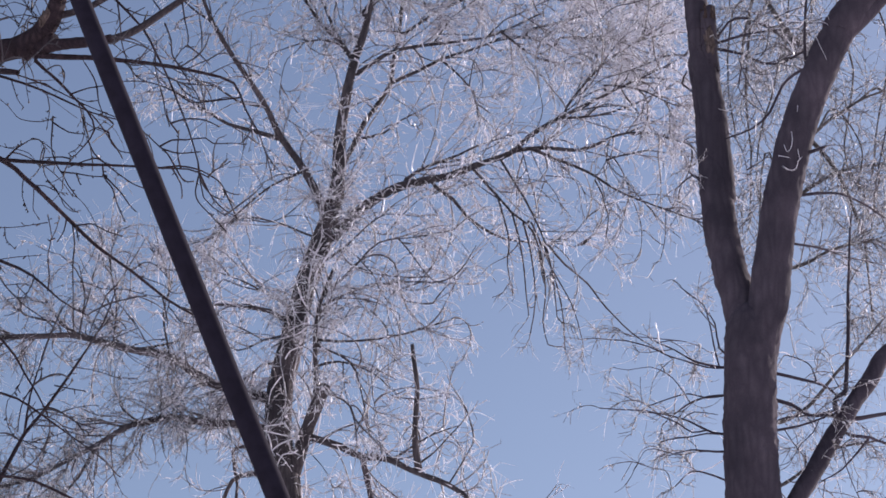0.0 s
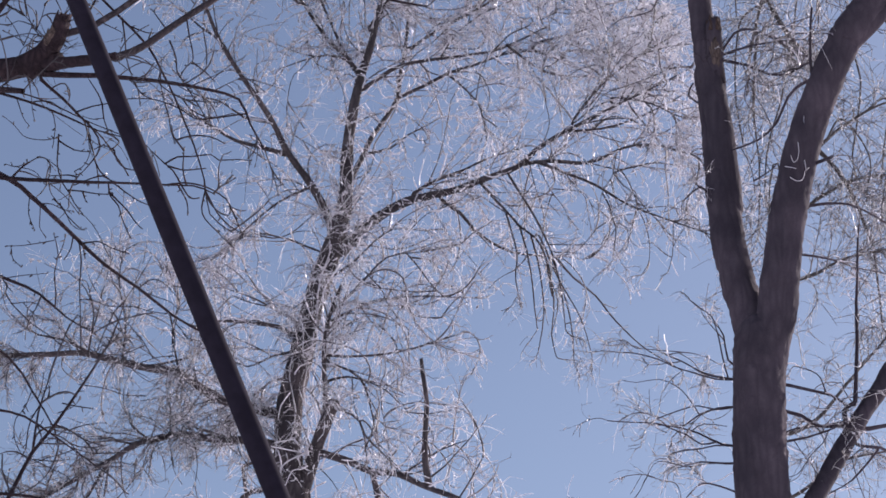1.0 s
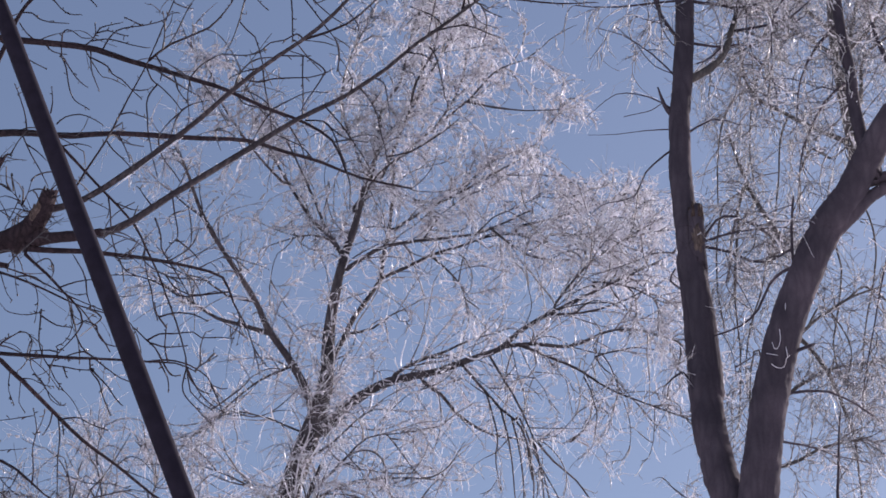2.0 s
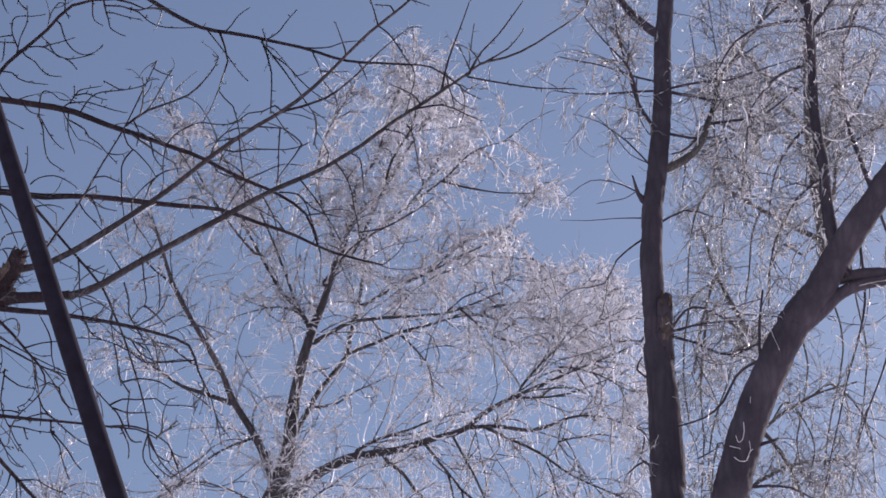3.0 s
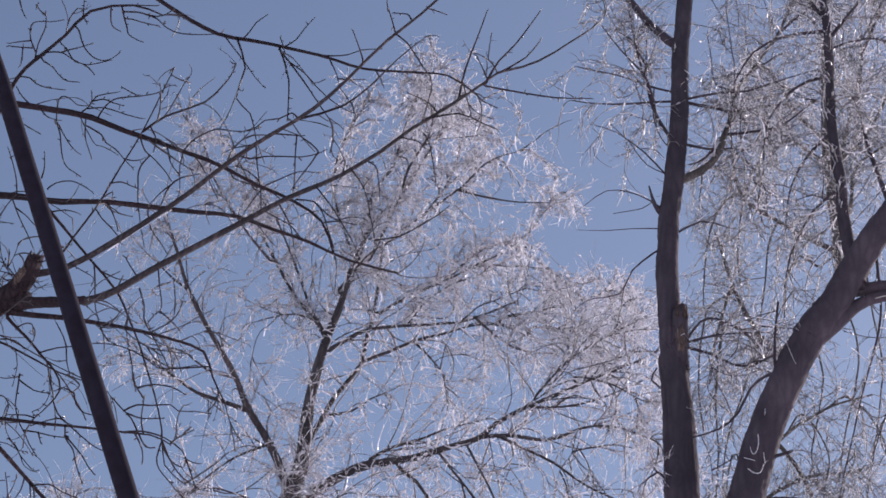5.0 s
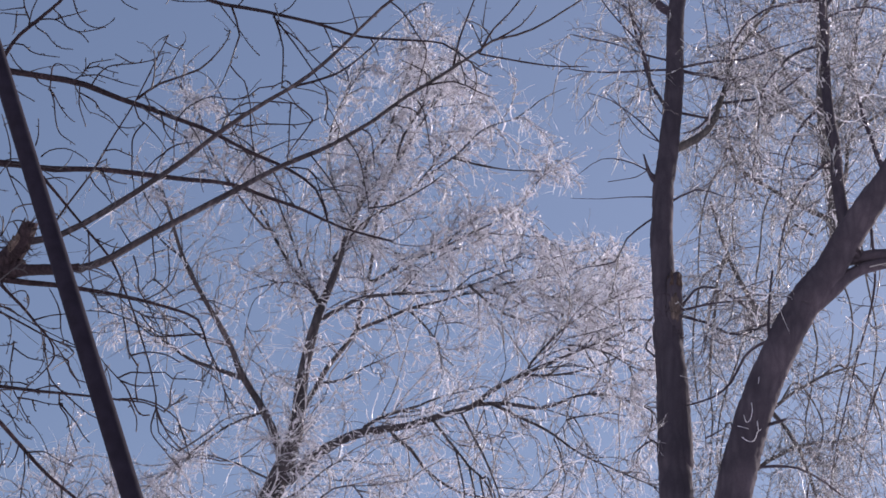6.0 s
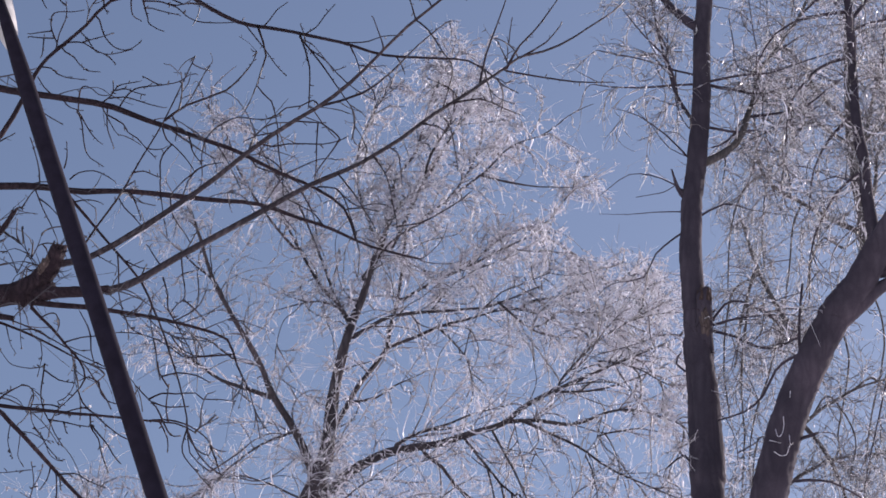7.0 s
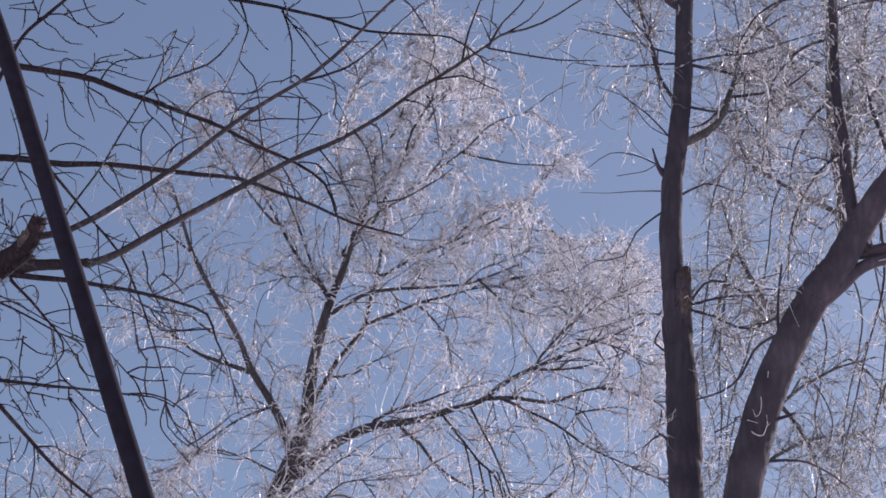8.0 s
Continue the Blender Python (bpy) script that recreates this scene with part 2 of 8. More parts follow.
        bmesh.ops.create_icosphere(bm, subdivisions=4, radius=1.0)
        side = way.cross(face)
        for q in bm.verts:
            lump = 1 + 0.45 * noise.noise(q.co * 2.3 + Vector((self.seed, 0, 0))) + 0.25 * noise.noise(q.co * 6.1)
            q.co = mid + face * (r * 0.78 + q.co.x * r * 0.42) + side * q.co.y * r * 0.62 * lump + way * q.co.z * tall * lump - self.foot
        part("wood_scar", bm, SCAR_WOOD, stub, "pale bare wood where the limb tore off")

    def twigs(self, label, wood, stems, rate=9.0, reach=(0.5, 1.4), twig=(0.2, 0.6), per=7, spurs=2, droop=0.06, droop2=0.12, wiggle=0.10,
              r2=0.007, r3=0.005, ice=0.0, ice_mat=None, ice_label="", low=0.0, upward=0.25, name="crown", fat=0.15, ice_r=0.009, tufts=0, tuft_max=0.3, kink=0.22, spur=(0.05, 0.22), ice_stem=0.0, skirt=True,
              pick=None, lean=(0.3, 1.0), spread=(0.5, 1.1), curl=0.0, frost=0, frost_r=0.0016, frost_len=(0.06, 0.25), thin_tufts=1.0, tuft_r=1.0):
        rng = np.random.default_rng(self.seed + 77)
        lines_here = [a for a in self.lines if a[2] >= 0 and (pick is None or pick(a[0]))]   # grow below 0: a bare limb
        foot = np.array(self.foot)
        starts, ways, size = [], [], []
        thick_p = np.vstack([p[r > 0.06] for p, r in self.wood])
        thick_r = np.concatenate([r[r > 0.06] for p, r in self.wood])

        def buried(q):
            return len(thick_p) and bool(np.any(np.linalg.norm(thick_p - q, axis=1) < thick_r * 1.25 + 0.03))

        def clear(lines):
            """Lines that nowhere run through thick wood."""
            tp, tr = thick_p[::2], thick_r[::2] * 0.97
            ok = np.ones(len(lines), bool)
            for i in range(1, lines.shape[1]):
                for a in range(0, len(lines), 2000):
                    d = np.linalg.norm(lines[a:a + 2000, i, None] - tp[None], axis=2)
                    ok[a:a + 2000] &= np.all(d > tr, axis=1)
            return ok

        for path, rad, grow in lines_here:
            seg = np.linalg.norm(np.diff(path, axis=0), axis=1)
            ln = seg.sum()
            cum = np.concatenate([[0], np.cumsum(seg)])
            m = max(1, rng.poisson(ln * rate * grow))
            u = ln * (1 - rng.uniform(0, 0.93, m) ** 1.15)
            for x in np.append(u, ln * 0.999):
                i = min(len(seg) - 1, int(np.searchsorted(cum, x) - 1))
                i = max(i, 0)
                if path[i][2] < low:
                    continue
                w = (path[i + 1] - path[i]) / seg[i]
                tip = x > ln * 0.99
                thick = min(1.0, fat / max(rad[i] * 2, 0.02))
                if not tip and rng.random() > thick:
                    continue
                if rad[i] < 0.06 and buried(path[i]):
                    continue
                starts.append(path[i] + w * (x - cum[i]))
                ways.append((w, 0.1 if tip else 1.0))
                size.append(1.0 - 0.35 * (x / ln))
        p = np.array(starts)
        w = np.array([a for a, _ in ways])
        side = np.array([b for _, b in ways])[:, None]
        d = w * rng.uniform(*lean, (len(p), 1)) + sideways(w, rng) * rng.uniform(*spread, (len(p), 1)) * side
        d[:, 2] += rng.normal(upward, 0.35, len(p))
        l2 = shoots(p, d, rng.uniform(*reach, len(p)) * np.array(size), 12, droop, wiggle, rng, kink * 0.5, curl * 0.5)
        if skirt:
            l2 = l2[clear(l2)]
        n2 = len(l2)
        k = rng.uniform(0.75, 1.3, n2)
        v, q = thin_tubes(l2, r2 * k, r3 * 0.8 * k, 4)
        stuff_mesh("branchwork", [(v - foot, q)], stems, self.root, "thin dark branchlets")
        groups = []
        p3, w3 = along(l2, rng.poisson(per * rng.gamma(2.6, 1 / 2.6, n2)), 0.12, 1.0, rng)
        d3 = w3 * rng.uniform(*lean, (len(p3), 1)) + sideways(w3, rng) * rng.uniform(*spread, (len(p3), 1))
        l3 = shoots(p3, d3, rng.uniform(*twig, len(p3)) * rng.uniform(0.5, 1.0, len(p3)), 7, droop2, wiggle, rng, kink, curl)
        k3 = rng.uniform(0.5, 1.45, len(l3))
        groups.append(thin_tubes(l3, r3 * k3, r3 * 0.6 * k3))
        l4 = None
        if spurs:
            p4, w4 = along(l3, spurs, 0.15, 1.0, rng)
            d4 = w4 * rng.uniform(0.1, 0.9, (len(p4), 1)) + sideways(w4, rng) * 0.8
            l4 = shoots(p4, d4, rng.uniform(*spur, len(p4)), 5, droop2, wiggle, rng, kink, curl)
            k4 = rng.uniform(0.5, 0.9, len(l4))
            groups.append(thin_tubes(l4, r3 * k4, r3 * 0.6 * k4))
        groups = [(v - foot, q) for v, q in groups]
        stuff_mesh(name, groups, wood, self.root, label)
        if frost:
            p6, w6 = along(np.concatenate([l3[:, ::2], l2[:, ::4][:, :3].repeat(2, axis=1)[:, :4]]), rng.poisson(frost, len(l3) + n2), 0.05, 1.0, rng)
            l6 = shoots(p6, w6 * rng.uniform(0.2, 0.9, (len(p6), 1)) + sideways(w6, rng) * 0.7, rng.uniform(*frost_len, len(p6)), 3, droop2, wiggle, rng, 0.2, curl)
            k6 = rng.uniform(0.6, 1.5, len(l6)) * frost_r
            v, q = thin_tubes(l6, k6, k6 * 0.7)
            stuff_mesh("frost", [(v - foot, q)], ice_mat, self.root, "hair-fine frosted shoots")
        if tufts:
            at, way, big = [], [], []
            for path, rad, grow in lines_here:
                if rad.max() > tuft_max:
                    continue
                seg = np.diff(path, axis=0)
                ln = np.linalg.norm(seg, axis=1)
                m = rng.poisson(ln.sum() * tufts * min(1.0, grow + 0.3) * (1.0 if rad.max() > 0.018 else thin_tufts))
                i = rng.choice(len(seg), m, p=ln / ln.sum())
                i = np.array([j for j in i if path[j, 2] > low and (rad[j] > 0.06 or not buried(path[j]))], int)
                w = seg[i] / ln[i][:, None]
                s = sideways(w, rng)
                at.append(path[i] + seg[i] * rng.random((len(i), 1)) + s * rad[i][:, None] * 0.8)
                way.append(s + w * rng.normal(0.2, 0.7, (len(i), 1)))
                big.append(1 + 4 * rad[i])
            at, way, big = np.vstack(at), np.vstack(way), np.concatenate(big)
            l5 = shoots(at, way, rng.uniform(0.05, 0.30, len(at)) * big, 7, 0.05, wiggle * 1.3, rng, 0.3, curl * 1.6)
            free = clear(l5) if skirt else np.ones(len(l5), bool)
            l5, big = l5[free], big[free]
            k5 = rng.uniform(0.5, 1.1, len(l5)) * ice_r * big * tuft_r
            v, q = thin_tubes(l5, k5, k5 * 0.6, 4)
            stuff_mesh("rime", [(v - foot, q)], ice_mat, self.root, "white rimed shoots standing along the limbs")
        if ice:
            sel = []
            for lines, share in ((l2, ice_stem * 4), (l3, ice * 2.4), (l4, ice * 1.5)):
                if lines is None:
                    continue
                row = np.repeat(np.arange(len(lines)), rng.poisson(share, len(lines)))
                a = rng.integers(0, lines.shape[1] - 2, len(row))
                p0, p1 = lines[row, a], lines[row, a + 1]
                sel.append(np.stack([p0 + (p1 - p0) * u for u in (0, 0.35, 0.7, 1.05)], axis=1) + rng.normal(0, 0.004, (len(row), 4, 3)))
            sl = np.vstack(sel)
            ki = rng.uniform(0.45, 1.25, len(sl)) * ice_r
            v, q = thin_tubes(sl, ki * 1.1, ki * 0.77)
            stuff_mesh("ice", [(v - foot, q)], ice_mat, self.root, ice_label)

    def bright_edge(self, pts, d):
        """A pale ice-coloured strip added along a limb's underside, in place of its sunlit lower edge."""
        path = spline(pts, 0.04)
        n = len(path)
        rad = d / 2 * np.sin(np.linspace(0.1, math.pi - 0.1, n)) ** 0.5 * np.array([max(0.15, 0.7 + noise.noise(Vector(q) * 7.0)) for q in path])
        v, f = tube(path, rad, 6, 0.25, 0, self.seed)
        mesh_ob("bright_edge_strip", [q - self.foot for q in v], f, TWIG_ICE, self.root, "pale strip for the sunlit lower edge of the limb")

    def buds(self, per_metre, thickest=0.02):
        """Short buds and broken spurs along the thin wood."""
        rng = np.random.default_rng(self.seed + 5)
        at, way = [], []
        for path, rad in self.wood:
            if rad.max() > thickest:
                continue
            seg = np.diff(path, axis=0)
            ln = np.linalg.norm(seg, axis=1)
            i = rng.choice(len(seg), rng.poisson(ln.sum() * per_metre), p=ln / ln.sum())
            w = seg[i] / ln[i][:, None]
            at.append(path[i] + seg[i] * rng.random((len(i), 1)))
            way.append(sideways(w, rng) + w * rng.uniform(0.2, 1.2, (len(i), 1)))
            at.append(path[-1:])
            way.append(seg[-1:] / ln[-1])
        at, way = np.vstack(at), np.vstack(way)
        lines = shoots(at, way, rng.uniform(0.010, 0.034, len(at)), 4, 0.02, 0.1, rng)
        k = rng.uniform(0.0032, 0.0052, len(at))
        v, q = thin_tubes(lines, k, k * 0.75, 4)
        stuff_mesh("bud", [(v - np.array(self.foot), q)], TWIG_DARK, self.root, "small dark buds along the twigs")


# ---- ground: one unseen sheet out to the horizon, whitened to bounce light up ----
def bounce_snow_mat():
    m, n, l, b = mat("bounce_snow")
    co = n.new("ShaderNodeTexCoord")
    a = n.new("ShaderNodeTexNoise")
    a.inputs["Scale"].default_value, a.inputs["Detail"].default_value = 0.35, 8
    c = n.new("ShaderNodeTexNoise")
    c.inputs["Scale"].default_value, c.inputs["Detail"].default_value = 14, 6
    l.new(co.outputs["Object"], a.inputs["Vector"])
    l.new(co.outputs["Object"], c.inputs["Vector"])
    add = n.new("ShaderNodeMath")
    add.operation = "MULTIPLY_ADD"
    add.inputs[1].default_value = 0.5
    l.new(c.outputs["Fac"], add.inputs[0])
    l.new(a.outputs["Fac"], add.inputs[2])
    r = ramp(n, [(0.42, (0.20, 0.17, 0.12)), (0.52, (0.62, 0.62, 0.63)), (0.9, (0.82, 0.82, 0.84))])
    l.new(add.outputs[0], r.inputs["Fac"])
    l.new(r.outputs["Color"], b.inputs["Base Color"])
    bp = n.new("ShaderNodeBump")
    bp.inputs["Distance"].default_value = 0.05
    l.new(add.outputs[0], bp.inputs["Height"])
    l.new(bp.outputs[0], b.inputs["Normal"])
    b.inputs["Roughness"].default_value = 0.95
    return m


xs = np.concatenate([[-2500, -600, -150], np.arange(-60, 61, 3.0), [150, 600, 2500]])
gv = [(x, y, 0.10 * noise.noise(Vector((x * 0.11, y * 0.11, 0))) * (1 if abs(x) < 61 and abs(y) < 61 else 0)) for y in xs for x in xs]
gn = len(xs)
gf = [(i * gn + j, i * gn + j + 1, (i + 1) * gn + j + 1, (i + 1) * gn + j) for i in range(gn - 1) for j in range(gn - 1)]
ground = mesh_ob("ground", gv, gf, bounce_snow_mat())
tagged(ground, "unseen ground, snowed over to bounce light up, dry grass showing through", "ground", kind="structure")

# ---- street lamp: a leaning dark post with a white head ----
def steel_mat(name, col, rough):
    m, n, l, b = mat(name)
    co = n.new("ShaderNodeTexCoord")
    a = n.new("ShaderNodeTexNoise")
    a.inputs["Scale"].default_value, a.inputs["Detail"].default_value = 18, 6
    l.new(co.outputs["Object"], a.inputs["Vector"])
    r = ramp(n, [(0.35, tuple(c * 0.7 for c in col)), (0.7, col)])
    l.new(a.outputs["Fac"], r.inputs["Fac"])
    l.new(r.outputs["Color"], b.inputs["Base Color"])
    bp = n.new("ShaderNodeBump")
    bp.inputs["Distance"].default_value, bp.inputs["Strength"].default_value = 0.002, 0.4
    l.new(a.outputs["Fac"], bp.inputs["Height"])
    l.new(bp.outputs[0], b.inputs["Normal"])
    b.inputs["Roughness"].default_value = rough
    b.inputs["Specular IOR Level"].default_value = 0.08
    return m


POST_PAINT = steel_mat("weathered_dark_paint", (0.022, 0.018, 0.030), 0.95)
HEAD_WHITE = steel_mat("white_enamel", (0.52, 0.50, 0.50), 0.5)

def street_lamp(foot, top):
    """A tapered round post on a base plate, with a white housing and a clear bowl at its top."""
    lamp = tagged(new("street_lamp"), "slim dark metal lamp post, leaning, with a white head", "street lamp")
    lamp.location = foot
    d = Vector(top) - Vector(foot)
    ln, up = d.length, d.normalized()
    path = [up * (ln * i / 60) for i in range(-1, 61)]
    rad = [0.049 - 0.008 * i / 61 - (0.017 * max(0, (i - 57.5) / 3.5)) for i in range(62)]
    v, f = tube(np.array([tuple(p) for p in path]), rad, 28)
    mesh_ob("post", v, f, POST_PAINT, lamp)
    bm = bmesh.new()
    bmesh.ops.create_cone(bm, cap_ends=True, segments=24, radius1=0.17, radius2=0.15, depth=0.05, matrix=Matrix.Translation((0, 0, 0.05)))
    part("base_plate", bm, POST_PAINT, lamp)
    tilt = up.to_track_quat("Z", "Y").to_matrix().to_4x4()
    # housing: a long rounded shell behind the post's end
    back = Vector((0.0, 0.115, 0.0))
    bm = bmesh.new()
    bmesh.ops.create_uvsphere(bm, u_segments=32, v_segments=20, radius=1.0)
    for q in bm.verts:
        k = 0.62 + 0.38 * (q.co.z * 0.5 + 0.5) ** 0.7
        q.co = Vector((q.co.x * 0.135 * k, q.co.y * 0.085 * k, q.co.z * 0.42))
    bm.transform(Matrix.Translation(up * (ln + 0.14) + back) @ tilt)
    housing = part("housing", bm, HEAD_WHITE, lamp, "white enamelled housing")
    bm = bmesh.new()
    bmesh.ops.create_cube(bm, size=1.0, matrix=Matrix.Translation(up * (ln + 0.02) + back * 0.45) @ tilt @ Matrix.Diagonal((0.03, 0.05, 0.10, 1)))
    bmesh.ops.bevel(bm, geom=bm.edges[:], offset=0.006, segments=2, affect="EDGES")
    part("bracket", bm, POST_PAINT, lamp)
    return lamp


street_lamp((1.320, 7.19, 0.0), (-2.283, 7.50, 8.54))


# ---- the trees ----
rimed = Tree("tree", "tall bare tree, every twig sheathed in white ice", (-1.15, 18.0, 0.0), BARK_RIME, 100)
rimed.limb([(-1.20, 18.00, 5.87), (-1.30, 18.00, 7.35), (-1.37, 18.00, 8.41), (-1.45, 18.00, 9.13), (-1.57, 18.00, 9.71), (-1.56, 18.00, 10.24), (-1.48, 18.00, 10.72), (-1.40, 18.00, 11.22), (-1.29, 18.00, 11.67), (-1.18, 18.00, 12.06), (-1.13, 18.00, 12.36)], 0.386, 0.193, name="trunk")
rimed.limb([(-1.35, 18.00, 11.44), (-1.28, 18.00, 11.68), (-1.18, 18.00, 12.06), (-1.11, 18.00, 12.52), (-1.12, 18.00, 12.93), (-1.09, 18.00, 13.34), (-1.01, 18.00, 13.94), (-0.89, 18.00, 14.44), (-0.81, 18.00, 14.96), (-0.67, 18.00, 15.45)], 0.201, 0.038)
rimed.limb([(-1.47, 18.00, 9.24), (-1.42, 18.00, 9.25), (-1.30, 17.84, 9.61), (-1.19, 17.61, 9.85), (-1.11, 17.34, 9.88)], 0.136, 0.122, grow=0.60)
rimed.limb([(-1.27, 17.78, 9.67), (-1.21, 17.64, 10.01), (-1.22, 17.43, 10.32), (-1.18, 17.18, 10.64), (-1.05, 16.90, 10.88)], 0.059, 0.028)
rimed.limb([(-1.18, 18.00, 12.08), (-1.21, 18.00, 12.09), (-1.33, 17.92, 12.35), (-1.49, 17.80, 12.59), (-1.66, 17.66, 12.77), (-1.84, 17.50, 13.07), (-2.04, 17.33, 13.34), (-2.23, 17.15, 13.54), (-2.40, 16.97, 13.79), (-2.52, 16.77, 14.05), (-2.63, 16.57, 14.24)], 0.092, 0.025, grow=1.50)
rimed.limb([(-2.22, 17.16, 13.54), (-2.37, 17.17, 13.82), (-2.59, 17.19, 14.01), (-2.78, 17.22, 14.23)], 0.034, 0.016)
rimed.limb([(-1.69, 17.64, 12.80), (-1.71, 17.64, 12.79), (-1.95, 17.60, 12.85), (-2.20, 17.56, 12.89), (-2.40, 17.50, 12.99), (-2.60, 17.44, 13.09), (-2.83, 17.37, 13.23)], 0.054, 0.015)
rimed.limb([(-1.84, 17.50, 13.07), (-2.13, 17.53, 13.15), (-2.38, 17.57, 13.37), (-2.62, 17.62, 13.46), (-2.86, 17.67, 13.50)], 0.029, 0.010)
rimed.limb([(-1.22, 18.00, 11.91), (-1.13, 18.00, 11.88), (-0.86, 17.90, 12.13), (-0.58, 17.76, 12.28), (-0.30, 17.59, 12.28), (0.04, 17.41, 12.26), (0.31, 17.21, 12.26), (0.60, 17.00, 12.26), (0.77, 16.78, 12.32), (1.04, 16.55, 12.37), (1.40, 16.31, 12.44), (1.75, 16.06, 12.50), (2.17, 15.80, 12.60)], 0.121, 0.009)
rimed.limb([(-0.41, 17.66, 12.28), (-0.42, 17.66, 12.34), (-0.19, 17.70, 12.53), (0.09, 17.75, 12.69), (0.32, 17.82, 12.87), (0.68, 17.89, 13.05)], 0.043, 0.010)
rimed.limb([(0.60, 16.99, 12.27), (0.89, 16.84, 12.22), (1.25, 16.62, 12.06), (1.55, 16.36, 12.07), (1.84, 16.07, 11.91), (2.15, 15.76, 11.61)], 0.047, 0.009)
rimed.limb([(0.76, 16.91, 12.26), (1.02, 16.73, 12.03), (1.29, 16.48, 11.73), (1.57, 16.18, 11.34), (1.88, 15.84, 10.99), (2.20, 15.49, 10.63)], 0.033, 0.009)
rimed.limb([(-0.15, 17.51, 12.27), (-0.13, 17.51, 12.18), (0.05, 17.60, 12.09), (0.21, 17.72, 11.95), (0.44, 17.87, 11.87), (0.68, 18.03, 11.87), (1.03, 18.21, 11.95)], 0.043, 0.015, grow=0.40)
rimed.limb([(0.23, 17.27, 12.25), (0.46, 17.21, 11.92), (0.61, 17.10, 11.66), (0.74, 16.99, 11.47), (0.84, 16.86, 11.18), (0.89, 16.72, 10.69)], 0.033, 0.014, grow=0.35)
rimed.limb([(0.50, 17.07, 12.26), (0.52, 17.07, 12.19), (0.66, 16.98, 11.87), (0.78, 16.85, 11.54), (0.89, 16.69, 11.14), (0.95, 16.52, 10.70), (0.98, 16.34, 10.15)], 0.028, 0.009, grow=0.40)
rimed.limb([(1.01, 18.20, 11.94), (1.19, 18.36, 11.79), (1.43, 18.60, 11.72), (1.65, 18.87, 11.58), (1.93, 19.17, 11.45), (2.37, 19.50, 11.33)], 0.024, 0.011, grow=0.15)
rimed.limb([(1.04, 16.55, 12.37), (1.36, 16.53, 12.39), (1.68, 16.51, 12.48), (2.12, 16.49, 12.73)], 0.028, 0.010)
rimed.limb([(-1.12, 18.00, 12.66), (-1.08, 18.00, 12.66), (-1.01, 18.09, 12.93), (-0.91, 18.23, 13.27), (-0.78, 18.39, 13.67), (-0.63, 18.56, 14.08), (-0.60, 18.75, 14.58), (-0.56, 18.96, 15.10), (-0.55, 19.17, 15.72), (-0.55, 19.39, 16.36)], 0.064, 0.029)
rimed.limb([(-0.62, 18.58, 14.11), (-0.34, 18.57, 14.26), (-0.10, 18.56, 14.41), (0.20, 18.55, 14.52), (0.51, 18.54, 14.65), (0.87, 18.52, 14.68), (1.24, 18.51, 14.50)], 0.047, 0.011)
rimed.limb([(-1.02, 18.00, 13.85), (-0.97, 18.00, 13.83), (-0.78, 18.04, 14.02), (-0.55, 18.11, 14.21), (-0.22, 18.18, 14.34), (0.14, 18.26, 14.45), (0.50, 18.35, 14.61), (0.99, 18.44, 14.95)], 0.056, 0.017)
rimed.limb([(-0.10, 18.56, 14.41), (0.11, 18.44, 14.12), (0.26, 18.26, 13.75), (0.31, 18.06, 13.23)], 0.031, 0.010)
rimed.limb([(-1.00, 18.00, 14.00), (-1.03, 18.00, 14.02), (-1.17, 18.03, 14.27), (-1.33, 18.08, 14.46), (-1.50, 18.14, 14.75), (-1.65, 18.20, 15.06), (-1.81, 18.27, 15.41), (-2.00, 18.34, 15.69)], 0.056, 0.017)
rimed.limb([(-1.13, 18.02, 14.20), (-1.36, 18.12, 14.34), (-1.61, 18.26, 14.37), (-1.86, 18.42, 14.38)], 0.026, 0.011)
rimed.limb([(-0.94, 18.18, 13.15), (-0.92, 18.18, 13.14), (-0.67, 18.19, 13.22), (-0.50, 18.20, 13.38), (-0.24, 18.21, 13.56)], 0.030, 0.011)
rimed.limb([(-0.86, 18.00, 14.65), (-0.77, 18.10, 15.07), (-0.71, 18.24, 15.65), (-0.68, 18.41, 16.27), (-0.49, 18.59, 16.85), (-0.41, 18.80, 17.54), (-0.31, 19.01, 18.27), (-0.07, 19.23, 19.05)], 0.052, 0.019, grow=1.30)
rimed.limb([(-0.77, 18.11, 15.11), (-0.66, 18.11, 15.09), (-0.51, 18.19, 15.61), (-0.38, 18.30, 16.13), (-0.19, 18.44, 16.75), (0.04, 18.59, 17.41), (0.22, 18.75, 18.00)], 0.042, 0.018, grow=1.30)
rimed.limb([(-0.55, 19.34, 16.22), (-0.58, 19.34, 16.22), (-0.09, 19.11, 16.59), (0.28, 18.77, 16.72), (0.58, 18.37, 16.83), (0.95, 17.93, 16.68)], 0.040, 0.011, grow=1.10)
rimed.limb([(-0.57, 18.93, 15.02), (-0.50, 18.93, 15.01), (-0.16, 19.05, 15.37), (0.22, 19.24, 15.76), (0.60, 19.45, 16.20), (1.07, 19.69, 16.76), (1.53, 19.95, 17.74)], 0.043, 0.013, grow=0.90)
rimed.limb([(-0.87, 18.00, 14.59), (-0.93, 18.00, 14.61), (-0.61, 18.05, 15.20), (-0.32, 18.13, 15.50), (0.10, 18.21, 15.92)], 0.031, 0.011)
rimed.limb([(-1.25, 18.06, 14.36), (-1.22, 18.06, 14.40), (-1.44, 17.94, 14.90), (-1.66, 17.77, 15.29), (-1.99, 17.57, 15.64), (-2.20, 17.35, 15.92)], 0.031, 0.011)
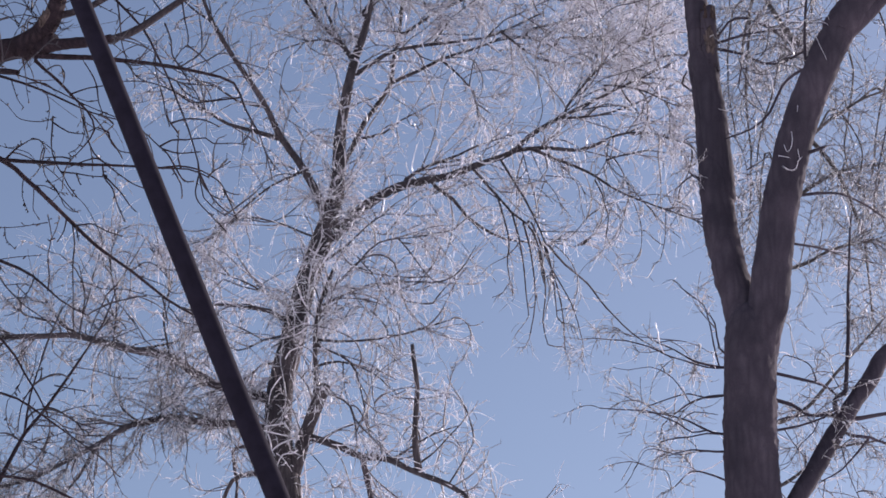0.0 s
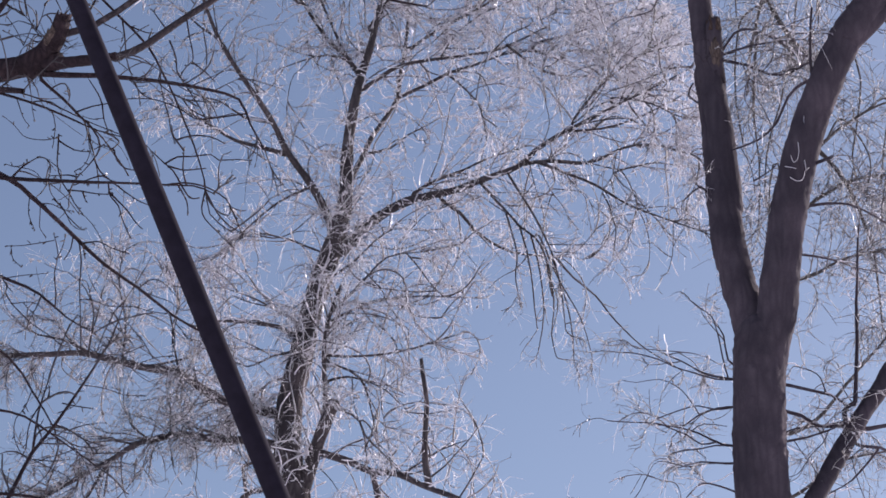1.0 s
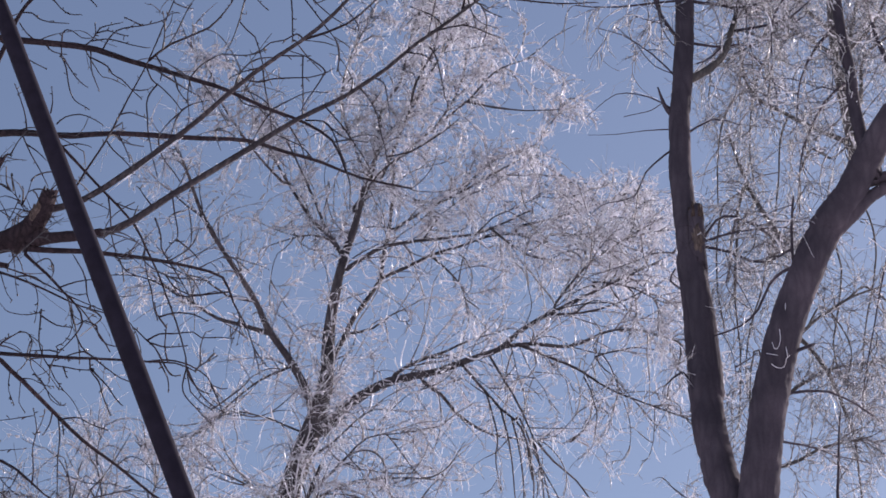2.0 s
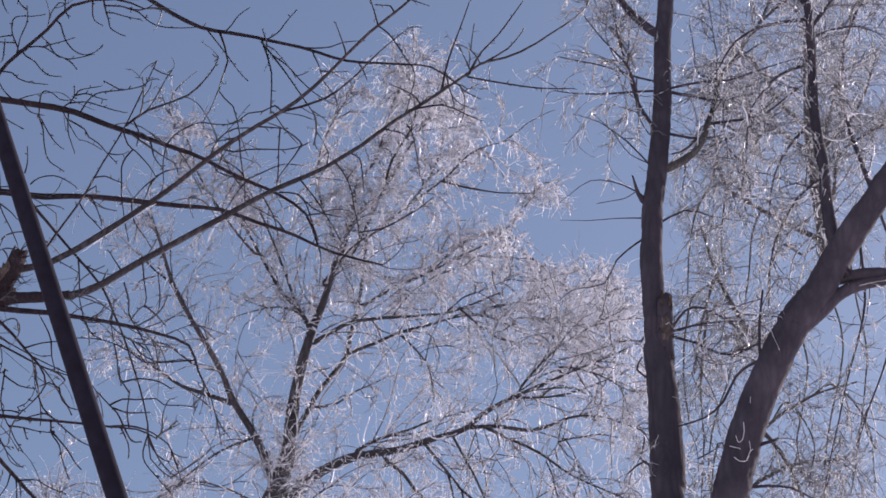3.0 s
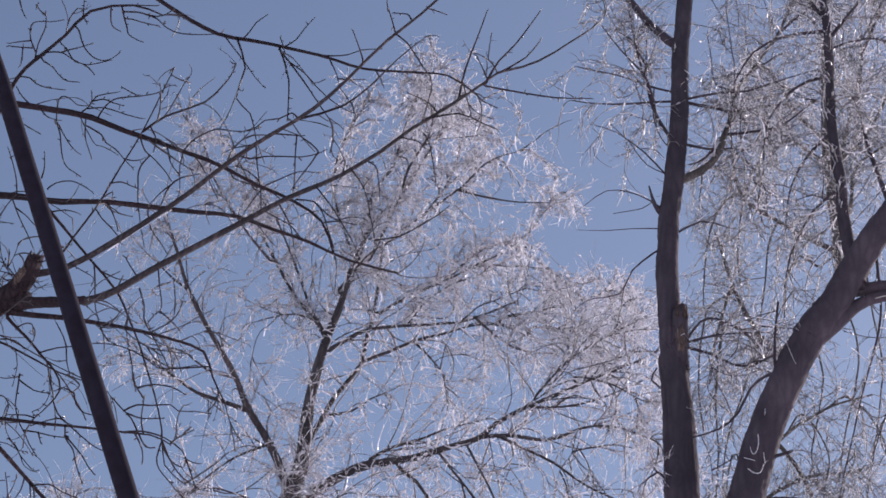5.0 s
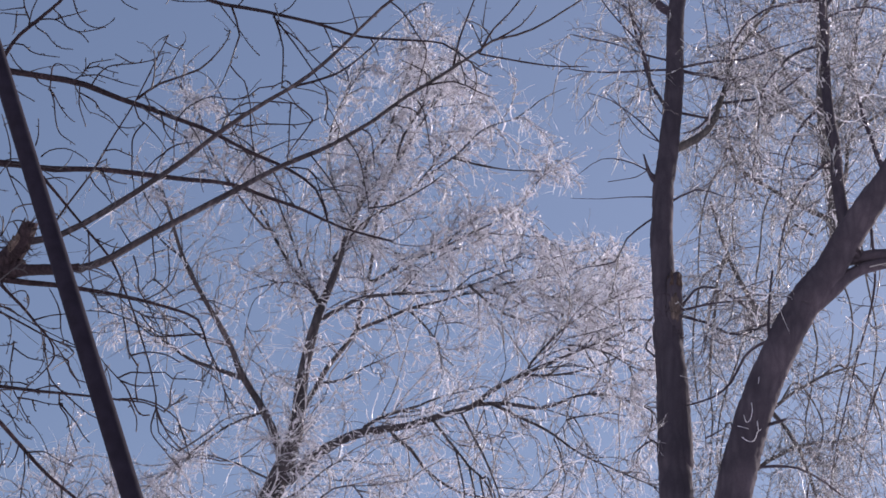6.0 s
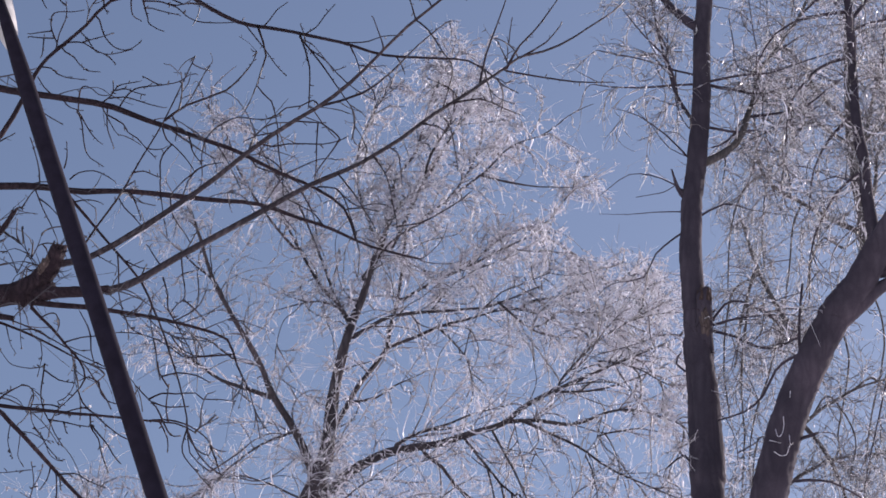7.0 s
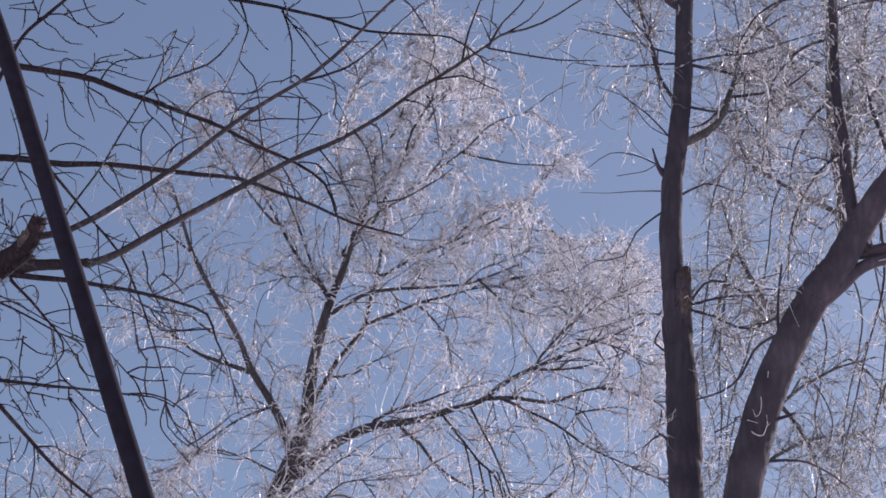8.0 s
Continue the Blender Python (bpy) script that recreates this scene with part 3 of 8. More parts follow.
rimed.limb([(-1.67, 18.21, 15.11), (-1.71, 18.21, 15.08), (-2.03, 17.94, 15.31), (-2.35, 17.54, 15.59), (-2.46, 17.08, 15.67), (-2.68, 16.57, 15.68)], 0.032, 0.011)
rimed.limb([(-0.77, 18.10, 15.07), (-1.03, 18.32, 15.84), (-1.16, 18.64, 16.66), (-1.10, 19.02, 17.58), (-0.89, 19.44, 18.60)], 0.032, 0.013)
rimed.limb([(-1.56, 18.00, 10.07), (-1.59, 18.00, 10.07), (-1.88, 18.07, 10.17), (-2.19, 18.16, 10.29), (-2.46, 18.28, 10.48), (-2.71, 18.40, 10.72), (-3.02, 18.54, 10.83), (-3.33, 18.68, 10.97), (-3.71, 18.83, 11.13), (-4.14, 18.99, 11.21), (-4.58, 19.15, 11.27), (-5.03, 19.32, 11.33)], 0.116, 0.042, grow=1.50)
rimed.limb([(-3.65, 18.81, 11.11), (-3.95, 18.80, 11.28), (-4.24, 18.78, 11.33), (-4.55, 18.76, 11.57)], 0.034, 0.016)
rimed.limb([(-3.14, 18.59, 10.87), (-2.82, 18.66, 10.97), (-2.61, 18.75, 11.09), (-2.41, 18.86, 11.34)], 0.029, 0.010)
rimed.limb([(-1.58, 18.00, 9.75), (-1.95, 17.90, 9.76), (-2.25, 17.75, 9.71), (-2.54, 17.58, 9.68), (-2.72, 17.39, 9.53), (-2.88, 17.18, 9.39), (-3.08, 16.96, 9.10), (-3.32, 16.73, 8.83), (-3.54, 16.49, 8.57), (-3.81, 16.24, 8.39)], 0.087, 0.021, grow=1.50)
rimed.limb([(-2.85, 17.22, 9.40), (-3.05, 17.31, 9.34), (-3.19, 17.45, 9.26), (-3.32, 17.61, 9.08), (-3.54, 17.79, 8.90)], 0.040, 0.019)
rimed.limb([(-1.46, 18.00, 10.88), (-1.52, 18.00, 10.90), (-1.71, 18.04, 11.04), (-1.94, 18.11, 11.12), (-2.17, 18.19, 11.19), (-2.36, 18.27, 11.22)], 0.066, 0.020)
rimed.limb([(-1.43, 18.00, 11.05), (-1.49, 18.00, 11.06), (-1.78, 18.14, 11.29), (-2.09, 18.33, 11.55), (-2.36, 18.56, 11.77)], 0.028, 0.010)
rimed.limb([(-1.29, 17.83, 9.63), (-1.27, 17.83, 9.62), (-0.97, 17.74, 9.48), (-0.75, 17.61, 9.33), (-0.49, 17.46, 9.23), (-0.23, 17.29, 9.03), (0.03, 17.12, 8.86), (0.23, 16.93, 8.63), (0.42, 16.73, 8.27)], 0.077, 0.035, grow=0.50)
rimed.limb([(-0.22, 17.29, 9.03), (-0.26, 17.27, 9.40), (-0.25, 17.25, 9.84), (-0.28, 17.22, 10.06), (-0.30, 17.19, 10.25)], 0.071, 0.036, grow=-1, name="dead_branch", jag=0.06)
rimed.limb([(-0.45, 17.44, 9.20), (-0.44, 17.44, 9.24), (-0.13, 17.39, 9.45), (0.15, 17.32, 9.53)], 0.022, 0.009, grow=0.20)
rimed.limb([(-0.49, 17.46, 9.23), (-0.13, 17.58, 9.53), (0.02, 17.75, 9.74)], 0.022, 0.009, grow=0.20)
rimed.limb([(0.05, 17.10, 8.86), (0.15, 17.08, 9.02), (0.26, 17.06, 9.23)], 0.017, 0.009, grow=0.30)
rimed.limb([(-1.21, 17.36, 10.40), (-0.99, 17.36, 10.38), (-0.69, 17.54, 10.50), (-0.37, 17.80, 10.70), (0.06, 18.10, 11.02)], 0.027, 0.010, grow=0.40)
rimed.limb([(-1.15, 17.15, 10.65), (-0.80, 17.36, 10.95), (-0.38, 17.65, 11.18), (0.22, 18.00, 11.36)], 0.027, 0.010, grow=0.70)
rimed.limb([(-1.32, 18.00, 11.55), (-1.29, 18.00, 11.54), (-1.01, 17.87, 11.67), (-0.79, 17.68, 11.82), (-0.62, 17.46, 11.82)], 0.029, 0.010)
rimed.limb([(-1.13, 17.07, 10.73), (-0.89, 16.92, 10.89), (-0.63, 16.70, 11.07), (-0.26, 16.43, 10.99)], 0.027, 0.009)
rimed.limb([(-0.75, 17.61, 9.33), (-0.70, 17.79, 9.17), (-0.65, 18.05, 9.00)], 0.062, 0.043)
rimed.limb([(-1.48, 18.00, 9.30), (-1.50, 18.00, 9.29), (-1.78, 18.11, 9.36), (-1.99, 18.26, 9.35), (-2.10, 18.44, 9.19)], 0.059, 0.039)
rimed.limb([(-1.63, 17.99, 9.75), (-1.63, 17.99, 9.70), (-1.85, 18.10, 9.63), (-2.01, 18.26, 9.64), (-1.96, 18.44, 9.37), (-2.00, 18.65, 9.22)], 0.041, 0.029)
rimed.limb([(-1.44, 17.83, 12.53), (-1.78, 17.98, 12.43), (-2.07, 18.21, 12.30), (-2.40, 18.47, 12.11)], 0.029, 0.010, grow=1.20)
rimed.limb([(-1.25, 18.00, 11.83), (-1.66, 18.19, 12.11), (-2.04, 18.48, 12.35), (-2.39, 18.81, 12.42)], 0.024, 0.011)
rimed.limb([(-1.47, 18.00, 10.77), (-1.73, 17.88, 10.65), (-1.97, 17.70, 10.44), (-2.17, 17.49, 10.45)], 0.028, 0.010, grow=1.20)
rimed.limb([(-1.54, 18.00, 10.48), (-1.79, 18.10, 10.47), (-2.01, 18.26, 10.29)], 0.028, 0.010, grow=1.20)
rimed.limb([(-1.22, 17.39, 10.36), (-0.88, 17.36, 10.17), (-0.76, 17.30, 9.80), (-0.69, 17.24, 9.44)], 0.027, 0.009, grow=0.60)
rimed.limb([(-1.12, 17.38, 9.88), (-0.86, 17.23, 9.65), (-0.77, 17.00, 9.16)], 0.027, 0.009, grow=0.60)
rimed.limb([(-1.22, 17.52, 10.19), (-0.99, 17.45, 10.22), (-0.67, 17.35, 10.06), (-0.45, 17.23, 9.78)], 0.027, 0.009, grow=0.50)
rimed.limb([(-3.33, 18.68, 10.97), (-3.36, 18.84, 11.50), (-3.51, 19.07, 12.09), (-3.55, 19.34, 12.65)], 0.024, 0.011, grow=1.20)
rimed.limb([(-3.71, 18.83, 11.12), (-3.64, 18.56, 11.42), (-3.66, 18.17, 11.59)], 0.025, 0.010, grow=1.20)
rimed.limb([(-2.71, 18.40, 10.72), (-2.84, 18.61, 11.27), (-2.86, 18.92, 11.82), (-3.13, 19.28, 12.42)], 0.024, 0.011, grow=1.20)
rimed.limb([(-0.09, 19.11, 16.59), (0.15, 19.37, 17.29), (0.27, 19.76, 18.15), (0.18, 20.21, 19.18)], 0.034, 0.013)
rimed.limb([(0.28, 18.77, 16.72), (0.60, 18.56, 16.48), (0.91, 18.25, 16.20), (1.28, 17.89, 15.93)], 0.034, 0.011, grow=-1)
rimed.limb([(0.22, 19.24, 15.76), (0.53, 19.38, 16.26), (0.86, 19.60, 16.62), (1.35, 19.84, 16.55), (1.65, 20.12, 16.53)], 0.033, 0.012, grow=1.50)
rimed.limb([(-0.38, 18.30, 16.13), (-0.30, 18.04, 16.41), (-0.08, 17.65, 16.68), (-0.17, 17.20, 16.86)], 0.033, 0.011, grow=1.50)
rimed.limb([(0.85, 18.52, 14.68), (0.85, 18.52, 14.78), (1.36, 18.79, 15.14), (1.83, 19.17, 15.61), (2.31, 19.62, 16.14)], 0.032, 0.012, grow=1.50)
rimed.limb([(1.14, 18.51, 14.55), (1.19, 18.51, 14.68), (1.69, 18.24, 14.48), (2.16, 17.85, 14.13)], 0.032, 0.011, grow=1.50)
rimed.limb([(1.13, 16.49, 12.38), (1.10, 16.49, 12.45), (1.38, 16.64, 12.94), (1.73, 16.88, 13.42), (2.13, 17.15, 13.89)], 0.028, 0.010, grow=1.60)
rimed.limb([(1.49, 16.24, 12.45), (1.45, 16.24, 12.54), (1.74, 15.98, 12.33), (2.03, 15.58, 11.89)], 0.027, 0.009, grow=1.40)
rimed.limb([(0.56, 18.36, 14.65), (0.57, 18.36, 14.62), (0.99, 18.57, 14.43), (1.44, 18.88, 14.60), (1.85, 19.24, 14.80)], 0.031, 0.011, grow=1.20)
rimed.limb([(0.71, 17.01, 11.52), (0.80, 17.06, 11.12), (0.83, 17.13, 10.74), (0.78, 17.21, 10.42)], 0.021, 0.009, grow=0.16)
rimed.limb([(0.61, 17.10, 11.66), (0.70, 16.90, 11.09), (0.72, 16.61, 10.52), (0.73, 16.27, 10.11)], 0.021, 0.009, grow=0.16)
rimed.limb([(0.97, 18.18, 11.94), (1.08, 18.05, 11.42), (1.13, 17.85, 10.94), (1.13, 17.63, 10.45)], 0.022, 0.010, grow=0.16)
rimed.limb([(0.86, 16.84, 11.12), (0.91, 16.81, 10.68), (0.88, 16.75, 10.31), (0.92, 16.69, 10.05)], 0.020, 0.009, grow=0.16)
rimed.limb([(0.75, 16.97, 11.44), (0.79, 16.97, 11.47), (0.97, 17.03, 11.04), (1.17, 17.11, 10.67), (1.26, 17.20, 10.37)], 0.021, 0.009, grow=0.16)
rimed.limb([(0.47, 17.20, 11.91), (0.58, 17.06, 11.36), (0.56, 16.85, 10.94), (0.60, 16.61, 10.51)], 0.021, 0.009, grow=0.16)
rimed.limb([(-1.44, 18.00, 9.07), (-1.28, 18.00, 9.08), (-1.31, 17.99, 9.53), (-1.28, 17.96, 9.99), (-1.28, 17.94, 10.39), (-1.25, 17.91, 10.81), (-1.29, 17.88, 11.16)], 0.019, 0.009, grow=0.20, name="rimed_shoot", material=TWIG_RIME)
rimed.limb([(-1.29, 18.00, 9.19), (-1.34, 18.00, 9.19), (-1.39, 17.98, 9.59), (-1.38, 17.96, 9.93), (-1.44, 17.93, 10.33), (-1.38, 17.91, 10.68), (-1.36, 17.88, 10.91)], 0.020, 0.009, grow=0.20, name="rimed_shoot", material=TWIG_RIME)
rimed.limb([(-1.31, 17.98, 9.54), (-1.24, 17.98, 9.53), (-1.17, 17.96, 9.87), (-1.19, 17.94, 10.21), (-1.13, 17.90, 10.56), (-1.08, 17.86, 10.91)], 0.020, 0.009, grow=0.20, name="rimed_shoot", material=TWIG_RIME)
rimed.limb([(-1.37, 17.94, 9.39), (-1.40, 17.94, 9.39), (-1.52, 17.92, 9.73), (-1.50, 17.89, 10.07), (-1.58, 17.86, 10.41), (-1.54, 17.82, 10.69)], 0.020, 0.009, grow=0.20, name="rimed_shoot", material=TWIG_RIME)
rimed.limb([(-1.28, 17.96, 10.10), (-1.30, 17.96, 10.10), (-1.36, 17.94, 10.39), (-1.31, 17.91, 10.74), (-1.34, 17.87, 11.03), (-1.27, 17.84, 11.39)], 0.020, 0.009, grow=0.20, name="rimed_shoot", material=TWIG_RIME)
rimed.limb([(-1.31, 17.85, 9.58), (-1.32, 17.85, 9.59), (-1.28, 17.83, 9.87), (-1.35, 17.78, 10.14), (-1.39, 17.73, 10.47)], 0.020, 0.009, grow=0.20, name="rimed_shoot", material=TWIG_RIME)
rimed.limb([(-1.25, 17.90, 10.92), (-1.19, 17.87, 11.28), (-1.14, 17.83, 11.58), (-1.00, 17.78, 11.81)], 0.020, 0.009, grow=0.20, name="rimed_shoot", material=TWIG_RIME)
rimed.limb([(-1.19, 18.00, 12.02), (-1.14, 18.00, 11.99), (-1.10, 17.97, 12.37), (-1.16, 17.93, 12.68), (-1.10, 17.88, 12.99)], 0.021, 0.009, grow=0.20, name="rimed_shoot", material=TWIG_RIME)
rimed.limb([(-1.32, 17.86, 11.14), (-1.34, 17.86, 11.15), (-1.32, 17.83, 11.45), (-1.23, 17.79, 11.74), (-1.26, 17.74, 12.04)], 0.020, 0.009, grow=0.20, name="rimed_shoot", material=TWIG_RIME)
rimed.limb([(-1.44, 18.00, 9.08), (-1.57, 17.97, 9.40), (-1.67, 17.93, 9.61), (-1.66, 17.88, 9.88)], 0.019, 0.009, grow=0.20, name="rimed_shoot", material=TWIG_RIME)
rimed.limb([(-1.44, 18.12, 14.64), (-1.55, 18.05, 14.5), (-1.62, 17.99, 14.36), (-1.7, 17.92, 14.24), (-1.74, 17.86, 14.13)], 0.012, 0.007, grow=0.30, name="branch")
rimed.limb([(-1.55, 18.22, 14.37), (-1.64, 18.23, 14.24), (-1.72, 18.24, 14.16), (-1.76, 18.26, 14), (-1.78, 18.27, 13.79)], 0.012, 0.007, grow=0.30, name="branch")
rimed.limb([(-0.934, 18, 14.26), (-1.04, 17.98, 14.31), (-1.12, 17.96, 14.4), (-1.18, 17.93, 14.53), (-1.22, 17.91, 14.73), (-1.25, 17.89, 14.94), (-1.24, 17.87, 15.07)], 0.012, 0.007, grow=0.30, name="branch")
rimed.limb([(-1.33, 18.11, 14.33), (-1.26, 18.13, 14.07), (-1.2, 18.16, 13.95), (-1.16, 18.18, 13.75), (-1.14, 18.21, 13.67)], 0.012, 0.007, grow=0.30, name="branch")
rimed.limb([(-0.57, 18.93, 15.02), (-0.731, 18.99, 15.08), (-0.858, 19.06, 15.1)], 0.019, 0.011, grow=0.30, name="branch")
rimed.limb([(-0.59, 18.8, 14.71), (-0.702, 18.66, 14.65), (-0.819, 18.51, 14.54), (-0.928, 18.37, 14.38)], 0.012, 0.007, grow=0.30, name="branch")
rimed.limb([(-0.514, 18.12, 14.23), (-0.416, 18, 14.28), (-0.274, 17.88, 14.31), (-0.162, 17.75, 14.35), (-0.106, 17.63, 14.32)], 0.012, 0.007, grow=0.30, name="branch")
rimed.limb([(-0.176, 18.19, 14.35), (-0.0675, 18.25, 14.6), (0.044, 18.3, 14.8), (0.131, 18.36, 14.93), (0.279, 18.41, 15.1), (0.431, 18.47, 15.23), (0.584, 18.53, 15.36)], 0.018, 0.011, grow=0.30, name="branch")
rimed.limb([(-0.55, 19.17, 15.72), (-0.387, 19.11, 15.6), (-0.219, 19.05, 15.47), (-0.146, 18.99, 15.32), (-0.0725, 18.93, 15.12)], 0.019, 0.012, grow=0.30, name="branch")
rimed.limb([(-0.55, 19.17, 15.72), (-0.438, 19.1, 15.85), (-0.315, 19.04, 15.91), (-0.157, 18.97, 15.92), (0.00147, 18.9, 15.92)], 0.013, 0.008, grow=0.30, name="branch")
rimed.limb([(-0.254, 19.06, 15.51), (-0.0611, 19.23, 15.63), (0.132, 19.4, 15.8), (0.391, 19.56, 16.03)], 0.013, 0.008, grow=0.30, name="branch")
rimed.limb([(-0.297, 19.08, 15.54), (-0.148, 19.07, 15.39), (0.0118, 19.06, 15.38), (0.207, 19.05, 15.32)], 0.013, 0.008, grow=0.30, name="branch")
rimed.limb([(-0.1, 18.56, 14.41), (-0.0194, 18.67, 14.63), (0.0704, 18.78, 14.76), (0.164, 18.9, 14.85)], 0.018, 0.011, grow=0.30, name="branch")
rimed.limb([(-0.393, 18.14, 14.28), (-0.312, 18.13, 14.15), (-0.188, 18.12, 14.09)], 0.018, 0.011, grow=0.30, name="branch")
rimed.limb([(-0.79, 18.07, 14.95), (-0.696, 18.14, 14.8), (-0.667, 18.21, 14.63)], 0.012, 0.007, grow=0.30, name="branch")
rimed.limb([(-0.441, 18.2, 13.42), (-0.391, 18.03, 13.22), (-0.301, 17.85, 13.1)], 0.012, 0.007, grow=0.30, name="branch")
rimed.limb([(-0.84, 18.18, 13.16), (-0.866, 18.23, 13.04), (-0.917, 18.27, 12.96), (-0.992, 18.32, 12.85)], 0.012, 0.007, grow=0.30, name="branch")
rimed.limb([(-1.61, 17.6, 12.98), (-1.5, 17.79, 13.01), (-1.4, 17.97, 13.04)], 0.011, 0.007, grow=0.30, name="branch")
rimed.limb([(-1.57, 17.88, 12.49), (-1.69, 17.89, 12.68), (-1.82, 17.9, 12.81), (-1.95, 17.91, 12.9)], 0.011, 0.007, grow=0.30, name="branch")
rimed.limb([(-1.76, 18.25, 12.18), (-1.62, 18.31, 12.28), (-1.49, 18.38, 12.33), (-1.37, 18.44, 12.32), (-1.32, 18.5, 12.28)], 0.011, 0.007, grow=0.30, name="branch")
rimed.limb([(-0.744, 17.63, 11.83), (-0.605, 17.68, 11.95), (-0.44, 17.74, 11.98), (-0.301, 17.8, 12)], 0.011, 0.007, grow=0.30, name="branch")
rimed.limb([(-0.44, 17.74, 11.98), (-0.285, 17.52, 12.03), (-0.124, 17.31, 11.98)], 0.011, 0.007, grow=0.30, name="branch")
rimed.limb([(0.584, 18.53, 15.36), (0.707, 18.61, 15.56), (0.798, 18.7, 15.79), (0.829, 18.79, 15.98)], 0.013, 0.008, grow=0.30, name="branch")
rimed.limb([(0.401, 18.33, 14.56), (0.57, 18.34, 14.77), (0.702, 18.35, 14.85), (0.87, 18.36, 14.96), (1.08, 18.37, 15.09), (1.21, 18.38, 15.08), (1.36, 18.4, 15.11), (1.52, 18.41, 15.17), (1.64, 18.42, 15.24)], 0.018, 0.011, grow=0.30, name="branch")
rimed.limb([(0.741, 18.35, 14.87), (0.843, 18.29, 14.76), (0.965, 18.22, 14.62), (1.06, 18.15, 14.5)], 0.012, 0.007, grow=0.30, name="branch")
rimed.limb([(1.08, 18.63, 14.94), (1, 18.4, 14.85), (0.923, 18.16, 14.79)], 0.012, 0.007, grow=0.30, name="branch")
rimed.limb([(0.702, 18.35, 14.85), (0.722, 18.53, 15.11), (0.822, 18.72, 15.28)], 0.012, 0.007, grow=0.30, name="branch")
rimed.limb([(0.429, 18.54, 14.62), (0.556, 18.54, 14.7), (0.709, 18.53, 14.71), (0.895, 18.53, 14.7), (1.08, 18.53, 14.72), (1.23, 18.52, 14.79), (1.39, 18.52, 14.78)], 0.018, 0.011, grow=0.30, name="branch")
rimed.limb([(0.707, 18.61, 15.56), (0.868, 18.67, 15.6), (1.03, 18.72, 15.65), (1.19, 18.78, 15.69), (1.32, 18.83, 15.73)], 0.013, 0.008, grow=0.30, name="branch")
rimed.limb([(0.39, 18.54, 14.61), (0.54, 18.67, 14.58), (0.64, 18.8, 14.6), (0.694, 18.92, 14.58)], 0.012, 0.007, grow=0.30, name="branch")
rimed.limb([(1.08, 18.37, 15.09), (1.1, 18.48, 15.38), (1.14, 18.59, 15.7)], 0.012, 0.007, grow=0.30, name="branch")
rimed.limb([(1.32, 18.39, 15.1), (1.28, 18.6, 15.34), (1.2, 18.81, 15.56)], 0.012, 0.007, grow=0.30, name="branch")
rimed.limb([(2.17, 15.8, 12.6), (1.97, 15.77, 12.56), (1.81, 15.75, 12.46), (1.63, 15.72, 12.36), (1.45, 15.69, 12.27)], 0.016, 0.009, grow=0.30, name="branch")
rimed.limb([(1.16, 16.68, 12.09), (1.29, 16.74, 12.13), (1.43, 16.8, 12.13), (1.57, 16.86, 12.14), (1.77, 16.92, 12.23), (1.94, 16.98, 12.31)], 0.016, 0.010, grow=0.30, name="branch")
rimed.limb([(1.57, 16.86, 12.14), (1.63, 16.84, 12.02), (1.67, 16.82, 11.89), (1.7, 16.8, 11.77)], 0.016, 0.010, grow=0.30, name="branch")
rimed.limb([(0.798, 16.75, 12.33), (0.91, 16.84, 12.48), (1.13, 16.93, 12.59), (1.3, 17.01, 12.66), (1.45, 17.1, 12.73), (1.54, 17.19, 12.71)], 0.011, 0.006, grow=0.30, name="branch")
rimed.limb([(0.928, 16.64, 12.35), (1.06, 16.7, 12.51), (1.2, 16.76, 12.66), (1.31, 16.83, 12.81), (1.42, 16.89, 12.92), (1.56, 16.95, 13.02), (1.74, 17.02, 13.15)], 0.016, 0.010, grow=0.30, name="branch")
rimed.limb([(1.17, 16.46, 12.4), (1.28, 16.38, 12.37), (1.46, 16.3, 12.35), (1.61, 16.22, 12.3), (1.71, 16.14, 12.18), (1.77, 16.06, 12.12)], 0.016, 0.010, grow=0.30, name="branch")
rimed.limb([(1.77, 16.06, 12.12), (1.79, 15.94, 12.21), (1.82, 15.82, 12.26), (1.87, 15.69, 12.28)], 0.010, 0.006, grow=0.30, name="branch")
rimed.limb([(0.824, 16.77, 12.37), (0.873, 16.7, 12.46), (0.891, 16.63, 12.55), (0.864, 16.56, 12.66), (0.846, 16.49, 12.71)], 0.011, 0.006, grow=0.30, name="branch")
rimed.limb([(0.627, 17.09, 11.63), (0.534, 17.24, 11.85), (0.396, 17.4, 12.05), (0.254, 17.55, 12.26)], 0.016, 0.010, grow=0.30, name="branch")
rimed.limb([(0.32, 17.25, 12.12), (0.471, 17.22, 11.98), (0.556, 17.19, 11.88)], 0.011, 0.007, grow=0.30, name="branch")
rimed.limb([(0.776, 16.9, 12.25), (0.854, 16.93, 12.07), (0.944, 16.96, 11.91), (1.03, 17, 11.81), (1.07, 17.03, 11.71)], 0.011, 0.007, grow=0.30, name="branch")
rimed.limb([(0.898, 16.95, 11.98), (1.13, 16.9, 11.93), (1.23, 16.85, 11.86), (1.28, 16.8, 11.71), (1.33, 16.75, 11.63)], 0.011, 0.006, grow=0.30, name="branch")
rimed.limb([(1.36, 16.41, 11.64), (1.41, 16.41, 11.56), (1.44, 16.41, 11.41), (1.48, 16.42, 11.33)], 0.010, 0.006, grow=0.30, name="branch")
rimed.limb([(1.51, 16.39, 12.08), (1.47, 16.37, 11.9), (1.45, 16.34, 11.76), (1.39, 16.31, 11.64), (1.34, 16.28, 11.53)], 0.011, 0.006, grow=0.30, name="branch")
